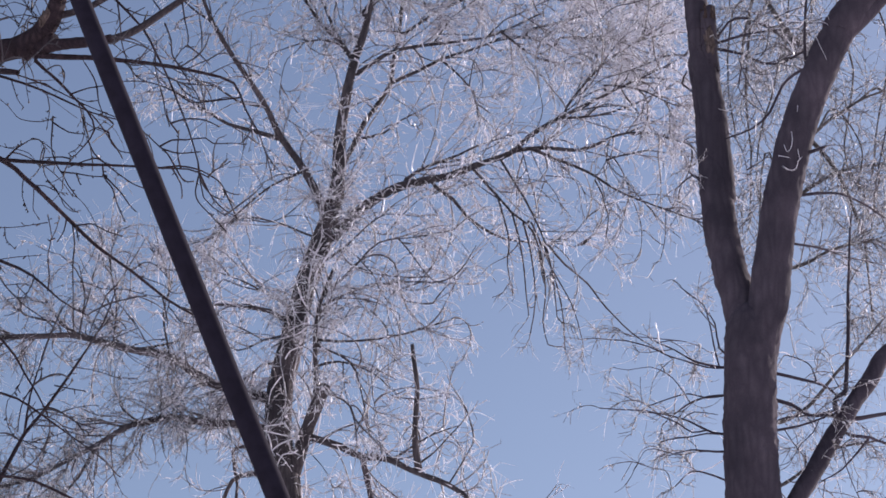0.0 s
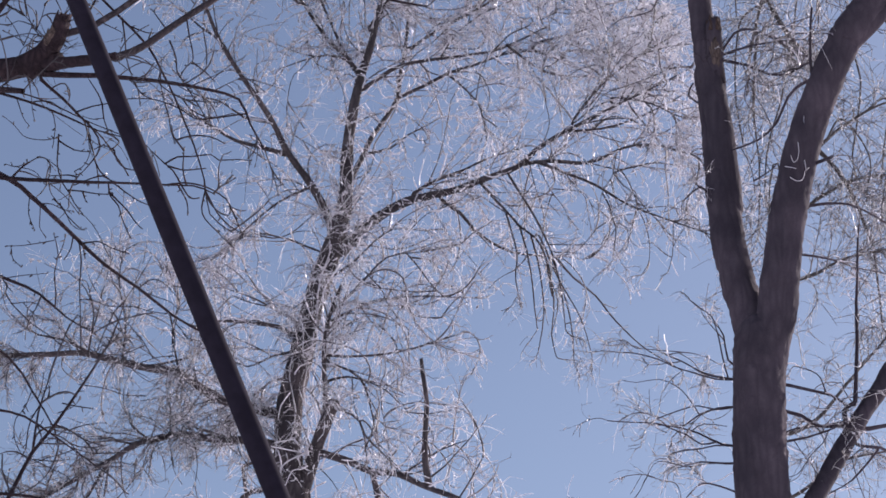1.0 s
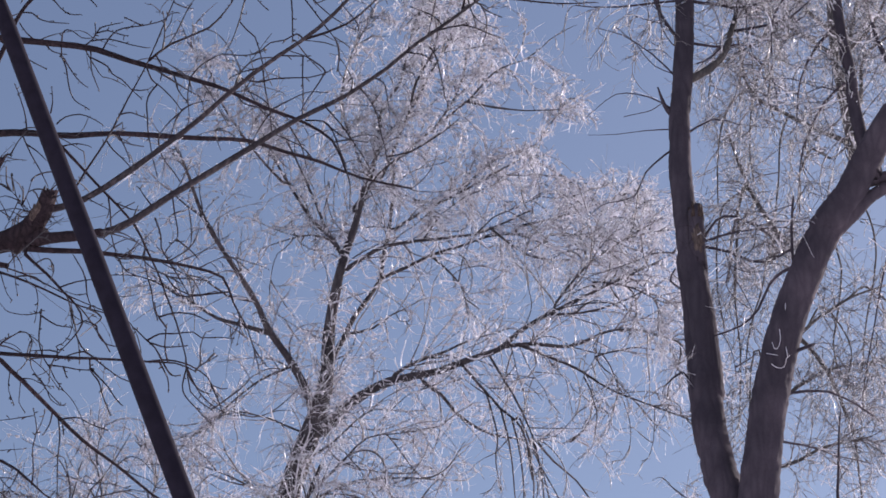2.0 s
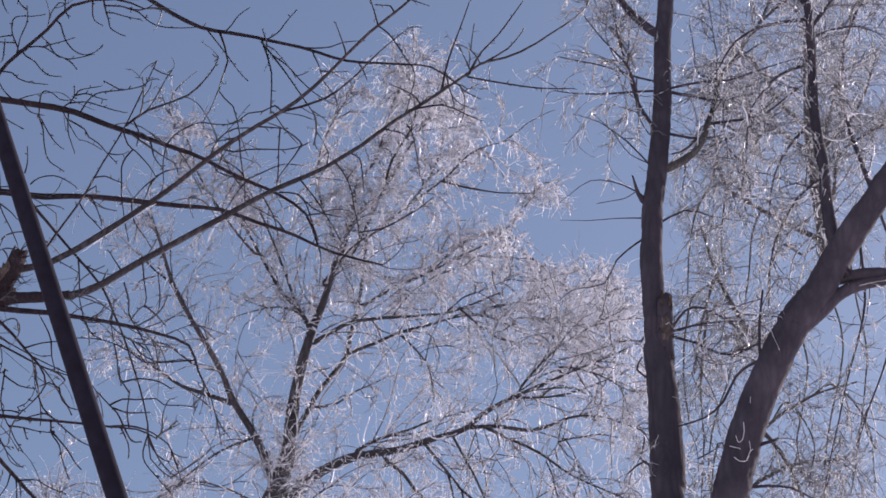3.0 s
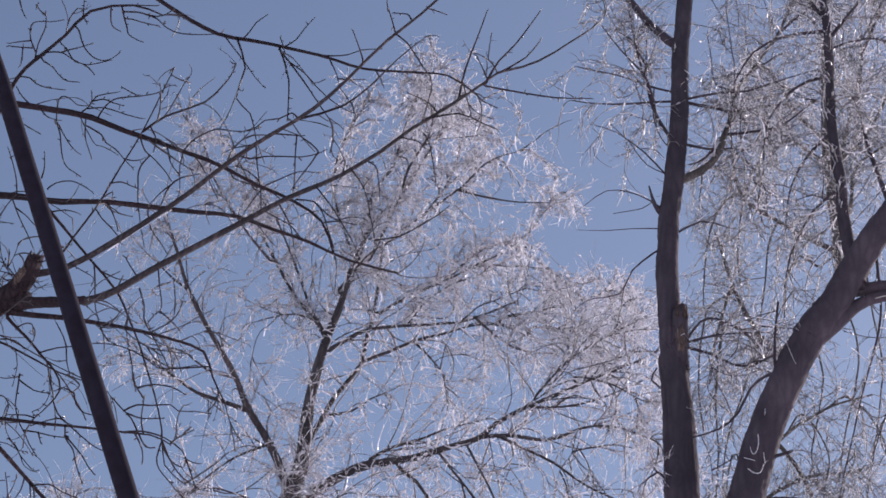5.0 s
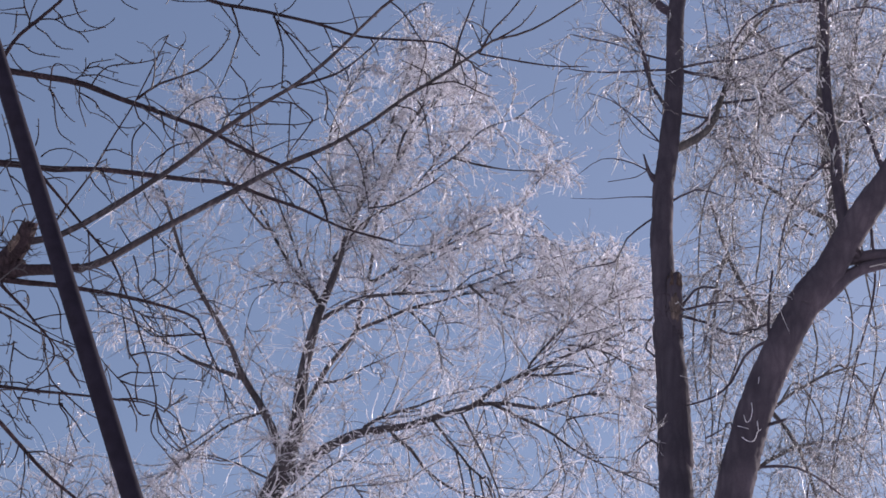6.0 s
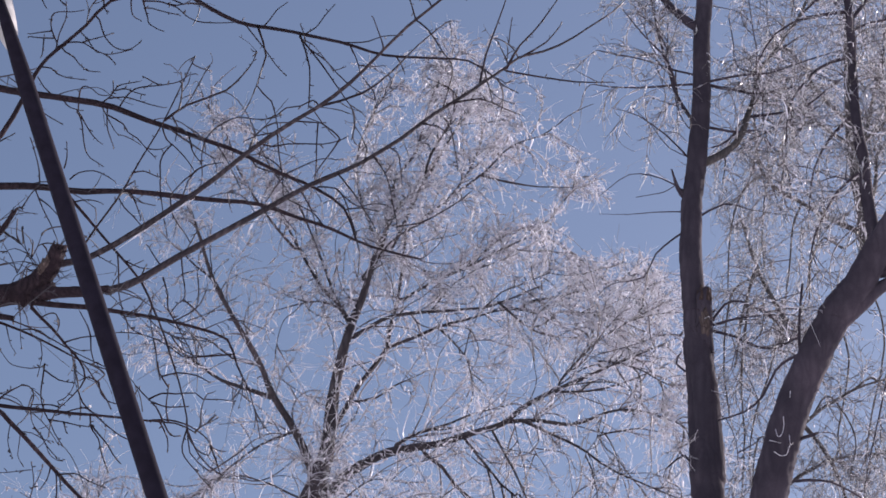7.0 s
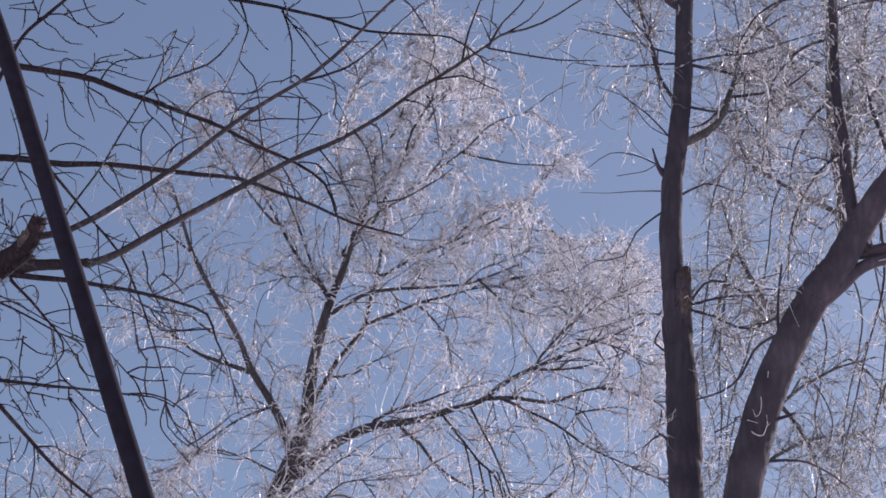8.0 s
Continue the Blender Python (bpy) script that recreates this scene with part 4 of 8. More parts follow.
rimed.limb([(-2.88, 17.18, 9.39), (-3.04, 17.05, 9.367), (-3.17, 16.92, 9.299)], 0.021, 0.012, grow=0.30, name="branch")
rimed.limb([(-2.3, 18.2, 10.35), (-2.4, 18.07, 10.24), (-2.51, 17.94, 10.13), (-2.59, 17.81, 9.998)], 0.017, 0.010, grow=0.30, name="branch")
rimed.limb([(-2.59, 17.81, 9.998), (-2.5, 17.75, 9.898), (-2.38, 17.7, 9.789)], 0.011, 0.006, grow=0.30, name="branch")
rimed.limb([(-2.64, 18.37, 10.67), (-2.62, 18.28, 10.36), (-2.49, 18.2, 10.18), (-2.31, 18.11, 10.07), (-2.11, 18.02, 10.02)], 0.011, 0.007, grow=0.30, name="branch")
rimed.limb([(-2.62, 17.51, 9.632), (-2.66, 17.29, 9.583), (-2.7, 17.08, 9.493)], 0.011, 0.006, grow=0.30, name="branch")
rimed.limb([(-1.86, 18.18, 11.35), (-2.01, 18.13, 11.36), (-2.2, 18.08, 11.41)], 0.017, 0.010, grow=0.30, name="branch")
rimed.limb([(-1.37, 17.9, 10.75), (-1.58, 18.04, 10.76), (-1.76, 18.18, 10.86), (-2, 18.32, 10.94)], 0.011, 0.007, grow=0.30, name="branch")
rimed.limb([(-1.1, 17.99, 11.9), (-0.969, 18.07, 11.99), (-0.802, 18.14, 12.02), (-0.634, 18.22, 12.03), (-0.551, 18.29, 12.08)], 0.017, 0.010, grow=0.30, name="branch")
rimed.limb([(-0.452, 16.57, 11.05), (-0.37, 16.63, 10.98), (-0.291, 16.7, 10.9), (-0.211, 16.77, 10.82), (-0.106, 16.83, 10.74)], 0.016, 0.009, grow=0.30, name="branch")
rimed.limb([(-0.16, 16.8, 10.78), (-0.365, 16.71, 10.72), (-0.517, 16.61, 10.68), (-0.693, 16.52, 10.65)], 0.016, 0.009, grow=0.30, name="branch")
rimed.limb([(-0.243, 17.73, 11.23), (-0.356, 17.75, 11.19), (-0.492, 17.77, 11.15)], 0.016, 0.010, grow=0.30, name="branch")
rimed.limb([(-0.492, 17.77, 11.15), (-0.378, 17.66, 10.98), (-0.214, 17.55, 10.9)], 0.016, 0.010, grow=0.30, name="branch")
rimed.limb([(-1.25, 17.98, 9.515), (-1.13, 17.87, 9.342), (-1.04, 17.76, 9.155), (-1, 17.65, 8.97)], 0.011, 0.006, grow=0.30, name="branch")
rimed.limb([(-0.954, 17.44, 10.21), (-0.922, 17.34, 9.876), (-0.846, 17.24, 9.603), (-0.768, 17.14, 9.335), (-0.682, 17.05, 9.127)], 0.011, 0.006, grow=0.30, name="branch")
rimed.limb([(-0.556, 17.5, 9.261), (-0.587, 17.4, 9.4), (-0.611, 17.31, 9.581), (-0.656, 17.21, 9.763)], 0.010, 0.006, grow=0.30, name="branch")
rimed.limb([(-0.833, 17.35, 10.09), (-0.722, 17.49, 10.01), (-0.567, 17.63, 10.02), (-0.463, 17.77, 10)], 0.010, 0.006, grow=0.30, name="branch")
rimed.limb([(-0.713, 17.74, 9.211), (-0.629, 17.82, 9.329), (-0.53, 17.9, 9.481), (-0.455, 17.99, 9.605), (-0.354, 18.07, 9.819)], 0.016, 0.009, grow=0.30, name="branch")
rimed.limb([(-0.253, 17.26, 9.688), (-0.188, 17.41, 9.579), (-0.227, 17.56, 9.421)], 0.010, 0.006, grow=0.30, name="branch")
rimed.limb([(1.46, 16.35, 11.79), (1.6, 16.41, 11.88), (1.77, 16.47, 11.95), (1.88, 16.53, 12.01), (2.1, 16.59, 12.02), (2.32, 16.65, 12.03)], 0.016, 0.009, grow=0.30, name="branch")
rimed.limb([(1.45, 16.34, 11.78), (1.53, 16.19, 11.56), (1.59, 16.04, 11.41)], 0.010, 0.006, grow=0.30, name="branch")
rimed.limb([(0.97, 18.18, 11.94), (1.18, 18.12, 11.94), (1.29, 18.05, 12.01), (1.4, 17.99, 12.13)], 0.011, 0.007, grow=0.30, name="branch")
rimed.limb([(0.866, 16.73, 11.24), (1.09, 16.79, 11.27), (1.36, 16.86, 11.32)], 0.010, 0.006, grow=0.30, name="branch")
rimed.limb([(0.97, 18.18, 11.94), (1.13, 18.26, 11.98), (1.28, 18.33, 11.99), (1.43, 18.41, 12.07)], 0.011, 0.007, grow=0.30, name="branch")
rimed.limb([(1.34, 16.28, 11.53), (1.41, 16.35, 11.42), (1.43, 16.42, 11.37), (1.47, 16.49, 11.29), (1.47, 16.56, 11.21), (1.46, 16.63, 11.13)], 0.016, 0.009, grow=0.30, name="branch")
rimed.limb([(1.65, 16.1, 11.25), (1.72, 16.22, 11.14), (1.76, 16.35, 11.04), (1.76, 16.48, 10.93)], 0.010, 0.006, grow=0.30, name="branch")
rimed.limb([(1.92, 15.8, 10.95), (1.89, 15.66, 10.7), (1.86, 15.52, 10.45), (1.81, 15.38, 10.23)], 0.010, 0.006, grow=0.30, name="branch")
rimed.limb([(0.706, 16.94, 12.26), (0.765, 16.99, 12.01), (0.82, 17.04, 11.85)], 0.011, 0.007, grow=0.30, name="branch")
rimed.limb([(1.65, 16.1, 11.25), (1.88, 16.18, 11.33), (2.04, 16.27, 11.35)], 0.010, 0.006, grow=0.30, name="branch")
rimed.limb([(0.944, 16.96, 11.91), (0.79, 16.96, 11.94), (0.629, 16.97, 11.96)], 0.011, 0.006, grow=0.30, name="branch")
rimed.limb([(-1.12, 17.72, 11.58), (-1.186, 17.72, 11.45), (-1.237, 17.72, 11.36), (-1.271, 17.72, 11.26)], 0.0221, 0.0133, grow=0.00, name="rimed_shoot", material=TWIG_ICE)
rimed.limb([(-1.277, 17.72, 11.26), (-1.268, 17.72, 11.07), (-1.256, 17.72, 10.92), (-1.226, 17.72, 10.74)], 0.0164, 0.0099, grow=0.00, name="rimed_shoot", material=TWIG_ICE)
rimed.limb([(-1.479, 17.72, 11.26), (-1.417, 17.72, 11.1), (-1.385, 17.72, 11.01), (-1.326, 17.72, 10.92)], 0.0165, 0.0099, grow=0.00, name="rimed_shoot", material=TWIG_ICE)
rimed.limb([(-1.244, 17.72, 10.89), (-1.192, 17.72, 10.95), (-1.098, 17.72, 10.9)], 0.0163, 0.0098, grow=0.00, name="rimed_shoot", material=TWIG_ICE)
rimed.limb([(-1.514, 17.72, 10.65), (-1.425, 17.72, 10.72), (-1.303, 17.72, 10.77)], 0.0162, 0.0097, grow=0.00, name="rimed_shoot", material=TWIG_ICE)
rimed.limb([(-1.615, 17.72, 10.54), (-1.554, 17.72, 10.59), (-1.421, 17.72, 10.63), (-1.317, 17.72, 10.72)], 0.0162, 0.0097, grow=0.00, name="rimed_shoot", material=TWIG_ICE)
rimed.limb([(-1.515, 17.72, 10.37), (-1.466, 17.72, 10.46), (-1.334, 17.72, 10.51)], 0.0161, 0.0097, grow=0.00, name="rimed_shoot", material=TWIG_ICE)
rimed.limb([(-1.701, 17.72, 10.34), (-1.747, 17.72, 10.22), (-1.767, 17.72, 10.1)], 0.0161, 0.0097, grow=0.00, name="rimed_shoot", material=TWIG_ICE)
rimed.limb([(-1.548, 17.72, 10.18), (-1.631, 17.72, 10.04), (-1.65, 17.72, 9.898)], 0.0161, 0.0096, grow=0.00, name="rimed_shoot", material=TWIG_ICE)
rimed.limb([(-1.492, 17.72, 9.709), (-1.424, 17.72, 9.612), (-1.353, 17.72, 9.556)], 0.0159, 0.0095, grow=0.00, name="rimed_shoot", material=TWIG_ICE)
rimed.limb([(-1.703, 17.72, 9.625), (-1.554, 17.72, 9.593), (-1.395, 17.72, 9.556), (-1.341, 17.72, 9.534)], 0.0159, 0.0095, grow=0.00, name="rimed_shoot", material=TWIG_ICE)
rimed.limb([(-1.343, 17.72, 9.568), (-1.445, 17.72, 9.526), (-1.547, 17.72, 9.467), (-1.601, 17.72, 9.398)], 0.0211, 0.0127, grow=0.00, name="rimed_shoot", material=TWIG_ICE)
rimed.limb([(-1.352, 17.72, 9.431), (-1.413, 17.72, 9.395), (-1.49, 17.72, 9.383), (-1.537, 17.72, 9.269), (-1.563, 17.72, 9.184)], 0.0158, 0.0095, grow=0.00, name="rimed_shoot", material=TWIG_ICE)
rimed.limb([(-1.638, 17.72, 9.591), (-1.599, 17.72, 9.466), (-1.603, 17.72, 9.341)], 0.0159, 0.0095, grow=0.00, name="rimed_shoot", material=TWIG_ICE)
rimed.limb([(-1.673, 17.72, 9.66), (-1.559, 17.72, 9.685), (-1.481, 17.72, 9.698)], 0.0159, 0.0095, grow=0.00, name="rimed_shoot", material=TWIG_ICE)
RIMED = dict(skirt=False, ice_mat=TWIG_ICE, ice_label="white sleeves of ice on the twigs", low=8.0, fat=0.3, wiggle=0.09, kink=0.14, curl=0.21, lean=(0.55, 1.1), spread=(0.25, 0.8), thin_tufts=0.4)


def rimed_zone(path):
    """Which growth a limb carries: the white top, the pale outer wings, white sprays low on the trunk, sparse hanging ends, greyer side limbs, or the open middle."""
    x, _, z = path.mean(axis=0)
    return "top" if z > 14.7 else "hanging" if x > 0.3 and z < 11.95 else "wing" if x > 0.55 and z > 11.9 else "low" if z < 11.3 and -1.9 < x < 0.2 else "side" if z < 11.3 and x < -1.9 else "middle"


rimed.twigs("white hanging twigs thick with rime", TWIG_RIME, TWIG_STEM, pick=lambda p: rimed_zone(p) == "top", rate=8.0, reach=(0.4, 1.1), twig=(0.15, 0.5), per=8.5, spurs=1, spur=(0.05, 0.16), droop=0.09, droop2=0.20,
            r2=0.0075, r3=0.0040, ice=0.72, ice_stem=0.8, ice_r=0.0105, tufts=12, frost=0.8, **RIMED)
rimed.twigs("pale arching twigs glazed with ice", TWIG_RIME, TWIG_STEM, pick=lambda p: rimed_zone(p) == "wing", rate=8.0, reach=(0.5, 1.3), twig=(0.15, 0.5), per=10, spurs=1, spur=(0.05, 0.16), droop=0.06, droop2=0.14,
            r2=0.0075, r3=0.0034, ice=0.34, ice_stem=0.35, ice_r=0.0078, tufts=8, frost=1.0, **RIMED)
rimed.twigs("white sprays of rimed twigs", TWIG_RIME, TWIG_STEM, pick=lambda p: rimed_zone(p) == "low", rate=9.5, reach=(0.45, 1.2), twig=(0.15, 0.5), per=9, spurs=1, spur=(0.05, 0.16), droop=0.05, droop2=0.12,
            r2=0.0080, r3=0.0042, ice=0.30, ice_stem=0.4, ice_r=0.0075, tufts=12, tuft_r=0.85, frost=1.2, **RIMED)
rimed.twigs("grey tangle of fine twigs with some ice", TWIG_MID, TWIG_STEM, pick=lambda p: rimed_zone(p) == "side", rate=10.0, reach=(0.4, 1.1), twig=(0.15, 0.5), per=10, spurs=1, spur=(0.05, 0.16), droop=0.06, droop2=0.12,
            r2=0.0075, r3=0.0038, ice=0.22, ice_stem=0.3, ice_r=0.0075, tufts=4, tuft_r=0.8, frost=1.2, **RIMED)
rimed.twigs("dark hanging twigs with flecks of ice", TWIG_MID, TWIG_STEM, pick=lambda p: rimed_zone(p) == "hanging", rate=7.0, reach=(0.2, 0.7), twig=(0.1, 0.3), per=5, spurs=1, spur=(0.04, 0.12), droop=0.12, droop2=0.16,
            r2=0.0055, r3=0.0028, ice=0.12, ice_stem=0.15, ice_r=0.0058, tufts=3, frost=0.8, **RIMED)
rimed.twigs("thin twigs with streaks of ice", TWIG_RIME, TWIG_STEM, pick=lambda p: rimed_zone(p) == "middle", rate=5.6, reach=(0.45, 1.3), twig=(0.15, 0.5), per=8, spurs=1, spur=(0.05, 0.16), droop=0.05, droop2=0.12,
            r2=0.0072, r3=0.0033, ice=0.48, ice_stem=0.55, ice_r=0.0088, tufts=16, tuft_r=1.0, frost=1.2, **RIMED)

forked = Tree("tree", "big dark tree whose trunk forks into two stems", (2.0, 14.0, 0.0), BARK_BIG, 300)
forked.limb([(2.10, 14.00, 4.25), (2.16, 14.00, 5.54), (2.20, 14.00, 6.54), (2.22, 14.00, 7.13), (2.24, 14.00, 7.47), (2.24, 14.00, 7.83), (2.26, 14.00, 8.29), (2.29, 14.00, 8.66), (2.32, 14.00, 8.88), (2.35, 14.00, 9.07)], 0.410, 0.396, grow=0.00, name="trunk")
forked.limb([(2.26, 14.00, 8.33), (2.27, 14.04, 8.69), (2.26, 14.11, 9.06), (2.20, 14.19, 9.44), (2.15, 14.27, 9.98), (2.14, 14.36, 10.53), (2.14, 14.46, 11.09), (2.13, 14.56, 11.67)], 0.286, 0.239, grow=0.00)
forked.limb([(2.15, 14.30, 10.17), (2.18, 14.30, 10.17), (2.16, 14.32, 10.88), (2.12, 14.35, 11.45), (2.09, 14.39, 11.94), (2.07, 14.43, 12.51), (2.10, 14.47, 13.10), (2.17, 14.52, 13.80), (2.22, 14.57, 14.53), (2.25, 14.62, 15.29), (2.29, 14.67, 15.79), (2.33, 14.73, 16.46), (2.37, 14.78, 18.00)], 0.234, 0.129, grow=0.03)
forked.limb([(2.26, 14.00, 8.34), (2.29, 14.00, 8.34), (2.34, 13.97, 8.65), (2.42, 13.93, 8.99), (2.49, 13.88, 9.38), (2.56, 13.83, 9.80), (2.63, 13.78, 10.13), (2.71, 13.72, 10.40), (2.86, 13.65, 10.84), (3.07, 13.59, 11.29), (3.26, 13.52, 11.57)], 0.311, 0.262, grow=0.00)
forked.limb([(3.08, 13.58, 11.30), (3.07, 13.58, 11.31), (3.20, 13.51, 11.46), (3.42, 13.39, 11.82), (3.60, 13.26, 12.13), (3.77, 13.11, 12.35), (4.11, 12.95, 12.91), (4.42, 12.78, 13.66)], 0.271, 0.170, grow=0.05)
forked.limb([(2.90, 13.64, 10.94), (2.98, 13.62, 11.06), (3.12, 13.58, 11.24), (3.33, 13.50, 11.46), (3.47, 13.50, 11.60), (3.61, 13.50, 11.68), (3.80, 13.50, 11.75), (4.30, 13.45, 11.88)], 0.150, 0.078, grow=0.05)
forked.limb([(3.41, 13.40, 11.80), (3.48, 13.40, 11.74), (3.45, 13.44, 12.00), (3.42, 13.49, 12.39), (3.43, 13.56, 12.93), (3.41, 13.63, 13.55), (3.44, 13.71, 14.28), (3.46, 13.79, 15.06), (3.49, 13.88, 16.02)], 0.123, 0.064, grow=1.60)
forked.limb([(2.13, 14.35, 11.37), (2.17, 14.35, 11.38), (2.16, 14.30, 11.57), (2.15, 14.23, 11.97)], 0.150, 0.128, grow=0.00, name="broken_stub", label="snapped stub with bare split wood", jag=0.10)
# paler bark on this limb: rime, with its sunlit grey put into the colour
forked.limb([(2.15, 14.51, 13.58), (2.19, 14.51, 13.58), (2.42, 14.61, 13.82), (2.61, 14.76, 14.20), (2.76, 14.93, 14.75), (2.87, 15.12, 15.29), (3.09, 15.33, 15.81), (3.39, 15.55, 16.49), (3.63, 15.79, 17.22)], 0.076, 0.024, material=BARK_PALE)
forked.limb([(2.69, 14.85, 14.48), (2.93, 14.77, 14.47), (3.18, 14.66, 14.48), (3.37, 14.53, 14.59), (3.59, 14.38, 14.71)], 0.032, 0.010)
forked.limb([(2.23, 14.57, 14.60), (2.27, 14.57, 14.60), (2.56, 14.71, 14.68), (2.78, 14.90, 14.82), (3.18, 15.12, 15.13), (3.63, 15.37, 15.43)], 0.037, 0.011)
forked.limb([(2.27, 14.57, 14.60), (2.27, 14.57, 14.63), (2.58, 14.47, 14.66), (2.81, 14.31, 14.56), (3.09, 14.13, 14.57), (3.42, 13.93, 14.57)], 0.032, 0.010)
forked.limb([(2.18, 14.54, 14.07), (2.49, 14.68, 14.14), (2.79, 14.88, 14.29), (3.09, 15.12, 14.16), (3.17, 15.38, 13.97)], 0.031, 0.011)
forked.limb([(2.24, 14.63, 15.35), (2.13, 14.71, 15.52), (2.03, 14.82, 15.75), (1.90, 14.96, 16.08), (1.64, 15.11, 16.69)], 0.097, 0.052)
forked.limb([(2.16, 14.54, 14.07), (1.99, 14.62, 14.48), (1.93, 14.73, 14.93), (1.86, 14.87, 15.48), (1.79, 15.02, 16.23)], 0.041, 0.017)
forked.limb([(1.99, 14.64, 14.57), (1.92, 14.62, 14.89), (1.67, 14.58, 15.20), (1.47, 14.54, 15.48)], 0.032, 0.011, grow=0.35)
forked.limb([(2.11, 14.48, 13.16), (2.04, 14.48, 13.17), (1.97, 14.46, 13.26), (1.92, 14.43, 13.42)], 0.075, 0.015, grow=0.00, name="snag", jag=0.05)
forked.limb([(2.02, 14.47, 13.20), (2.04, 14.47, 13.22), (1.85, 14.62, 13.48), (1.58, 14.85, 13.68), (1.32, 15.11, 13.61)], 0.019, 0.005, grow=-1)
forked.limb([(2.23, 14.57, 14.60), (2.19, 14.57, 14.60), (1.87, 14.77, 14.72), (1.58, 15.05, 14.92), (1.28, 15.37, 15.22)], 0.026, 0.011, grow=0.35)
forked.limb([(2.23, 14.58, 14.72), (2.20, 14.58, 14.71), (1.93, 14.74, 14.93), (1.68, 14.96, 15.22), (1.32, 15.22, 15.53)], 0.026, 0.011, grow=0.35)
forked.limb([(2.15, 14.51, 13.62), (2.10, 14.51, 13.62), (1.87, 14.39, 13.80), (1.60, 14.23, 13.87), (1.33, 14.03, 13.77)], 0.019, 0.005, grow=-1)
forked.limb([(2.09, 14.47, 13.00), (1.78, 14.50, 13.00), (1.54, 14.55, 12.99), (1.29, 14.61, 13.02)], 0.013, 0.004, grow=-1)
forked.limb([(2.10, 14.46, 12.90), (2.37, 14.39, 13.05), (2.60, 14.30, 12.93)], 0.025, 0.010, grow=0.60)
forked.limb([(2.09, 14.45, 12.77), (2.02, 14.45, 12.76), (1.77, 14.45, 12.50), (1.67, 14.46, 12.25), (1.43, 14.46, 12.17)], 0.020, 0.010, grow=0.25)
forked.limb([(2.16, 14.29, 11.65), (2.19, 14.29, 11.65), (2.34, 14.35, 11.93), (2.50, 14.43, 12.04), (2.71, 14.54, 12.01), (2.91, 14.65, 11.95), (3.08, 14.77, 11.99)], 0.028, 0.015)
forked.limb([(2.19, 14.29, 11.65), (2.19, 14.29, 11.62), (2.40, 14.21, 11.51), (2.56, 14.09, 11.34), (2.72, 13.96, 11.27), (2.86, 13.81, 11.28)], 0.033, 0.014)
forked.limb([(2.20, 14.29, 11.66), (2.47, 14.26, 11.75), (2.70, 14.22, 11.76), (2.89, 14.18, 11.75)], 0.024, 0.009)
forked.limb([(2.91, 13.64, 10.94), (2.82, 13.64, 10.99), (2.81, 13.57, 11.27), (2.83, 13.48, 11.56)], 0.036, 0.018, grow=0.30)
forked.limb([(2.82, 13.64, 10.99), (2.72, 13.64, 10.93), (2.63, 13.72, 10.87), (2.54, 13.83, 10.69), (2.41, 13.97, 10.62), (2.22, 14.12, 10.62)], 0.031, 0.014, grow=0.00)
forked.limb([(2.65, 13.76, 10.21), (2.66, 13.76, 10.21), (2.80, 13.70, 10.24), (2.89, 13.61, 10.23)], 0.044, 0.026, grow=0.30, name="snag", jag=0.05)
forked.limb([(2.14, 14.33, 10.31), (2.07, 14.33, 10.29), (1.97, 14.30, 10.39), (1.83, 14.26, 10.24)], 0.036, 0.009, grow=0.15)
forked.limb([(2.13, 14.49, 11.29), (2.09, 14.49, 11.28), (1.94, 14.51, 11.40), (1.99, 14.53, 11.54)], 0.028, 0.014, grow=0.40)
forked.limb([(2.21, 14.00, 6.79), (2.28, 14.00, 6.79), (2.42, 14.02, 7.18), (2.57, 14.04, 7.50), (2.74, 14.13, 7.80), (2.96, 14.23, 8.15), (3.11, 14.31, 8.41), (3.28, 14.38, 8.68), (3.44, 14.44, 8.90), (3.85, 14.54, 9.25), (4.35, 14.64, 9.50)], 0.150, 0.120, grow=0.05)
forked.limb([(2.96, 14.25, 8.19), (2.94, 14.26, 8.38), (3.01, 14.27, 8.45), (3.04, 14.28, 8.49), (3.09, 14.30, 8.93), (3.16, 14.32, 9.63), (3.22, 14.33, 10.06)], 0.042, 0.014, grow=0.40)
forked.limb([(2.29, 14.00, 8.34), (2.36, 14.00, 8.28), (2.58, 14.08, 8.26), (2.73, 14.19, 8.22), (2.92, 14.33, 8.30), (3.08, 14.48, 8.34)], 0.034, 0.026)
forked.limb([(2.25, 14.00, 7.99), (2.34, 14.00, 7.99), (2.60, 14.02, 8.05), (2.82, 14.06, 8.15)], 0.025, 0.013)
forked.limb([(2.31, 13.99, 8.50), (2.37, 13.99, 8.49), (2.68, 14.07, 8.46), (2.87, 14.18, 8.46), (2.98, 14.32, 8.44)], 0.030, 0.017)
forked.limb([(2.95, 14.25, 8.15), (3.04, 14.25, 8.09), (3.19, 14.28, 8.09), (3.32, 14.34, 8.07), (3.68, 14.40, 8.08)], 0.030, 0.017)
forked.limb([(3.17, 14.28, 8.09), (3.17, 14.28, 8.07), (2.99, 14.40, 7.88), (2.86, 14.58, 7.86)], 0.021, 0.009)
forked.limb([(3.08, 14.48, 8.34), (3.17, 14.48, 8.34), (3.37, 14.59, 8.43), (3.76, 14.74, 8.57)], 0.039, 0.022)
forked.limb([(2.26, 14.02, 8.51), (2.21, 14.02, 8.51), (2.05, 14.18, 8.61), (1.93, 14.41, 8.76), (1.81, 14.68, 8.99), (1.70, 14.98, 9.21)], 0.025, 0.009, grow=0.90)
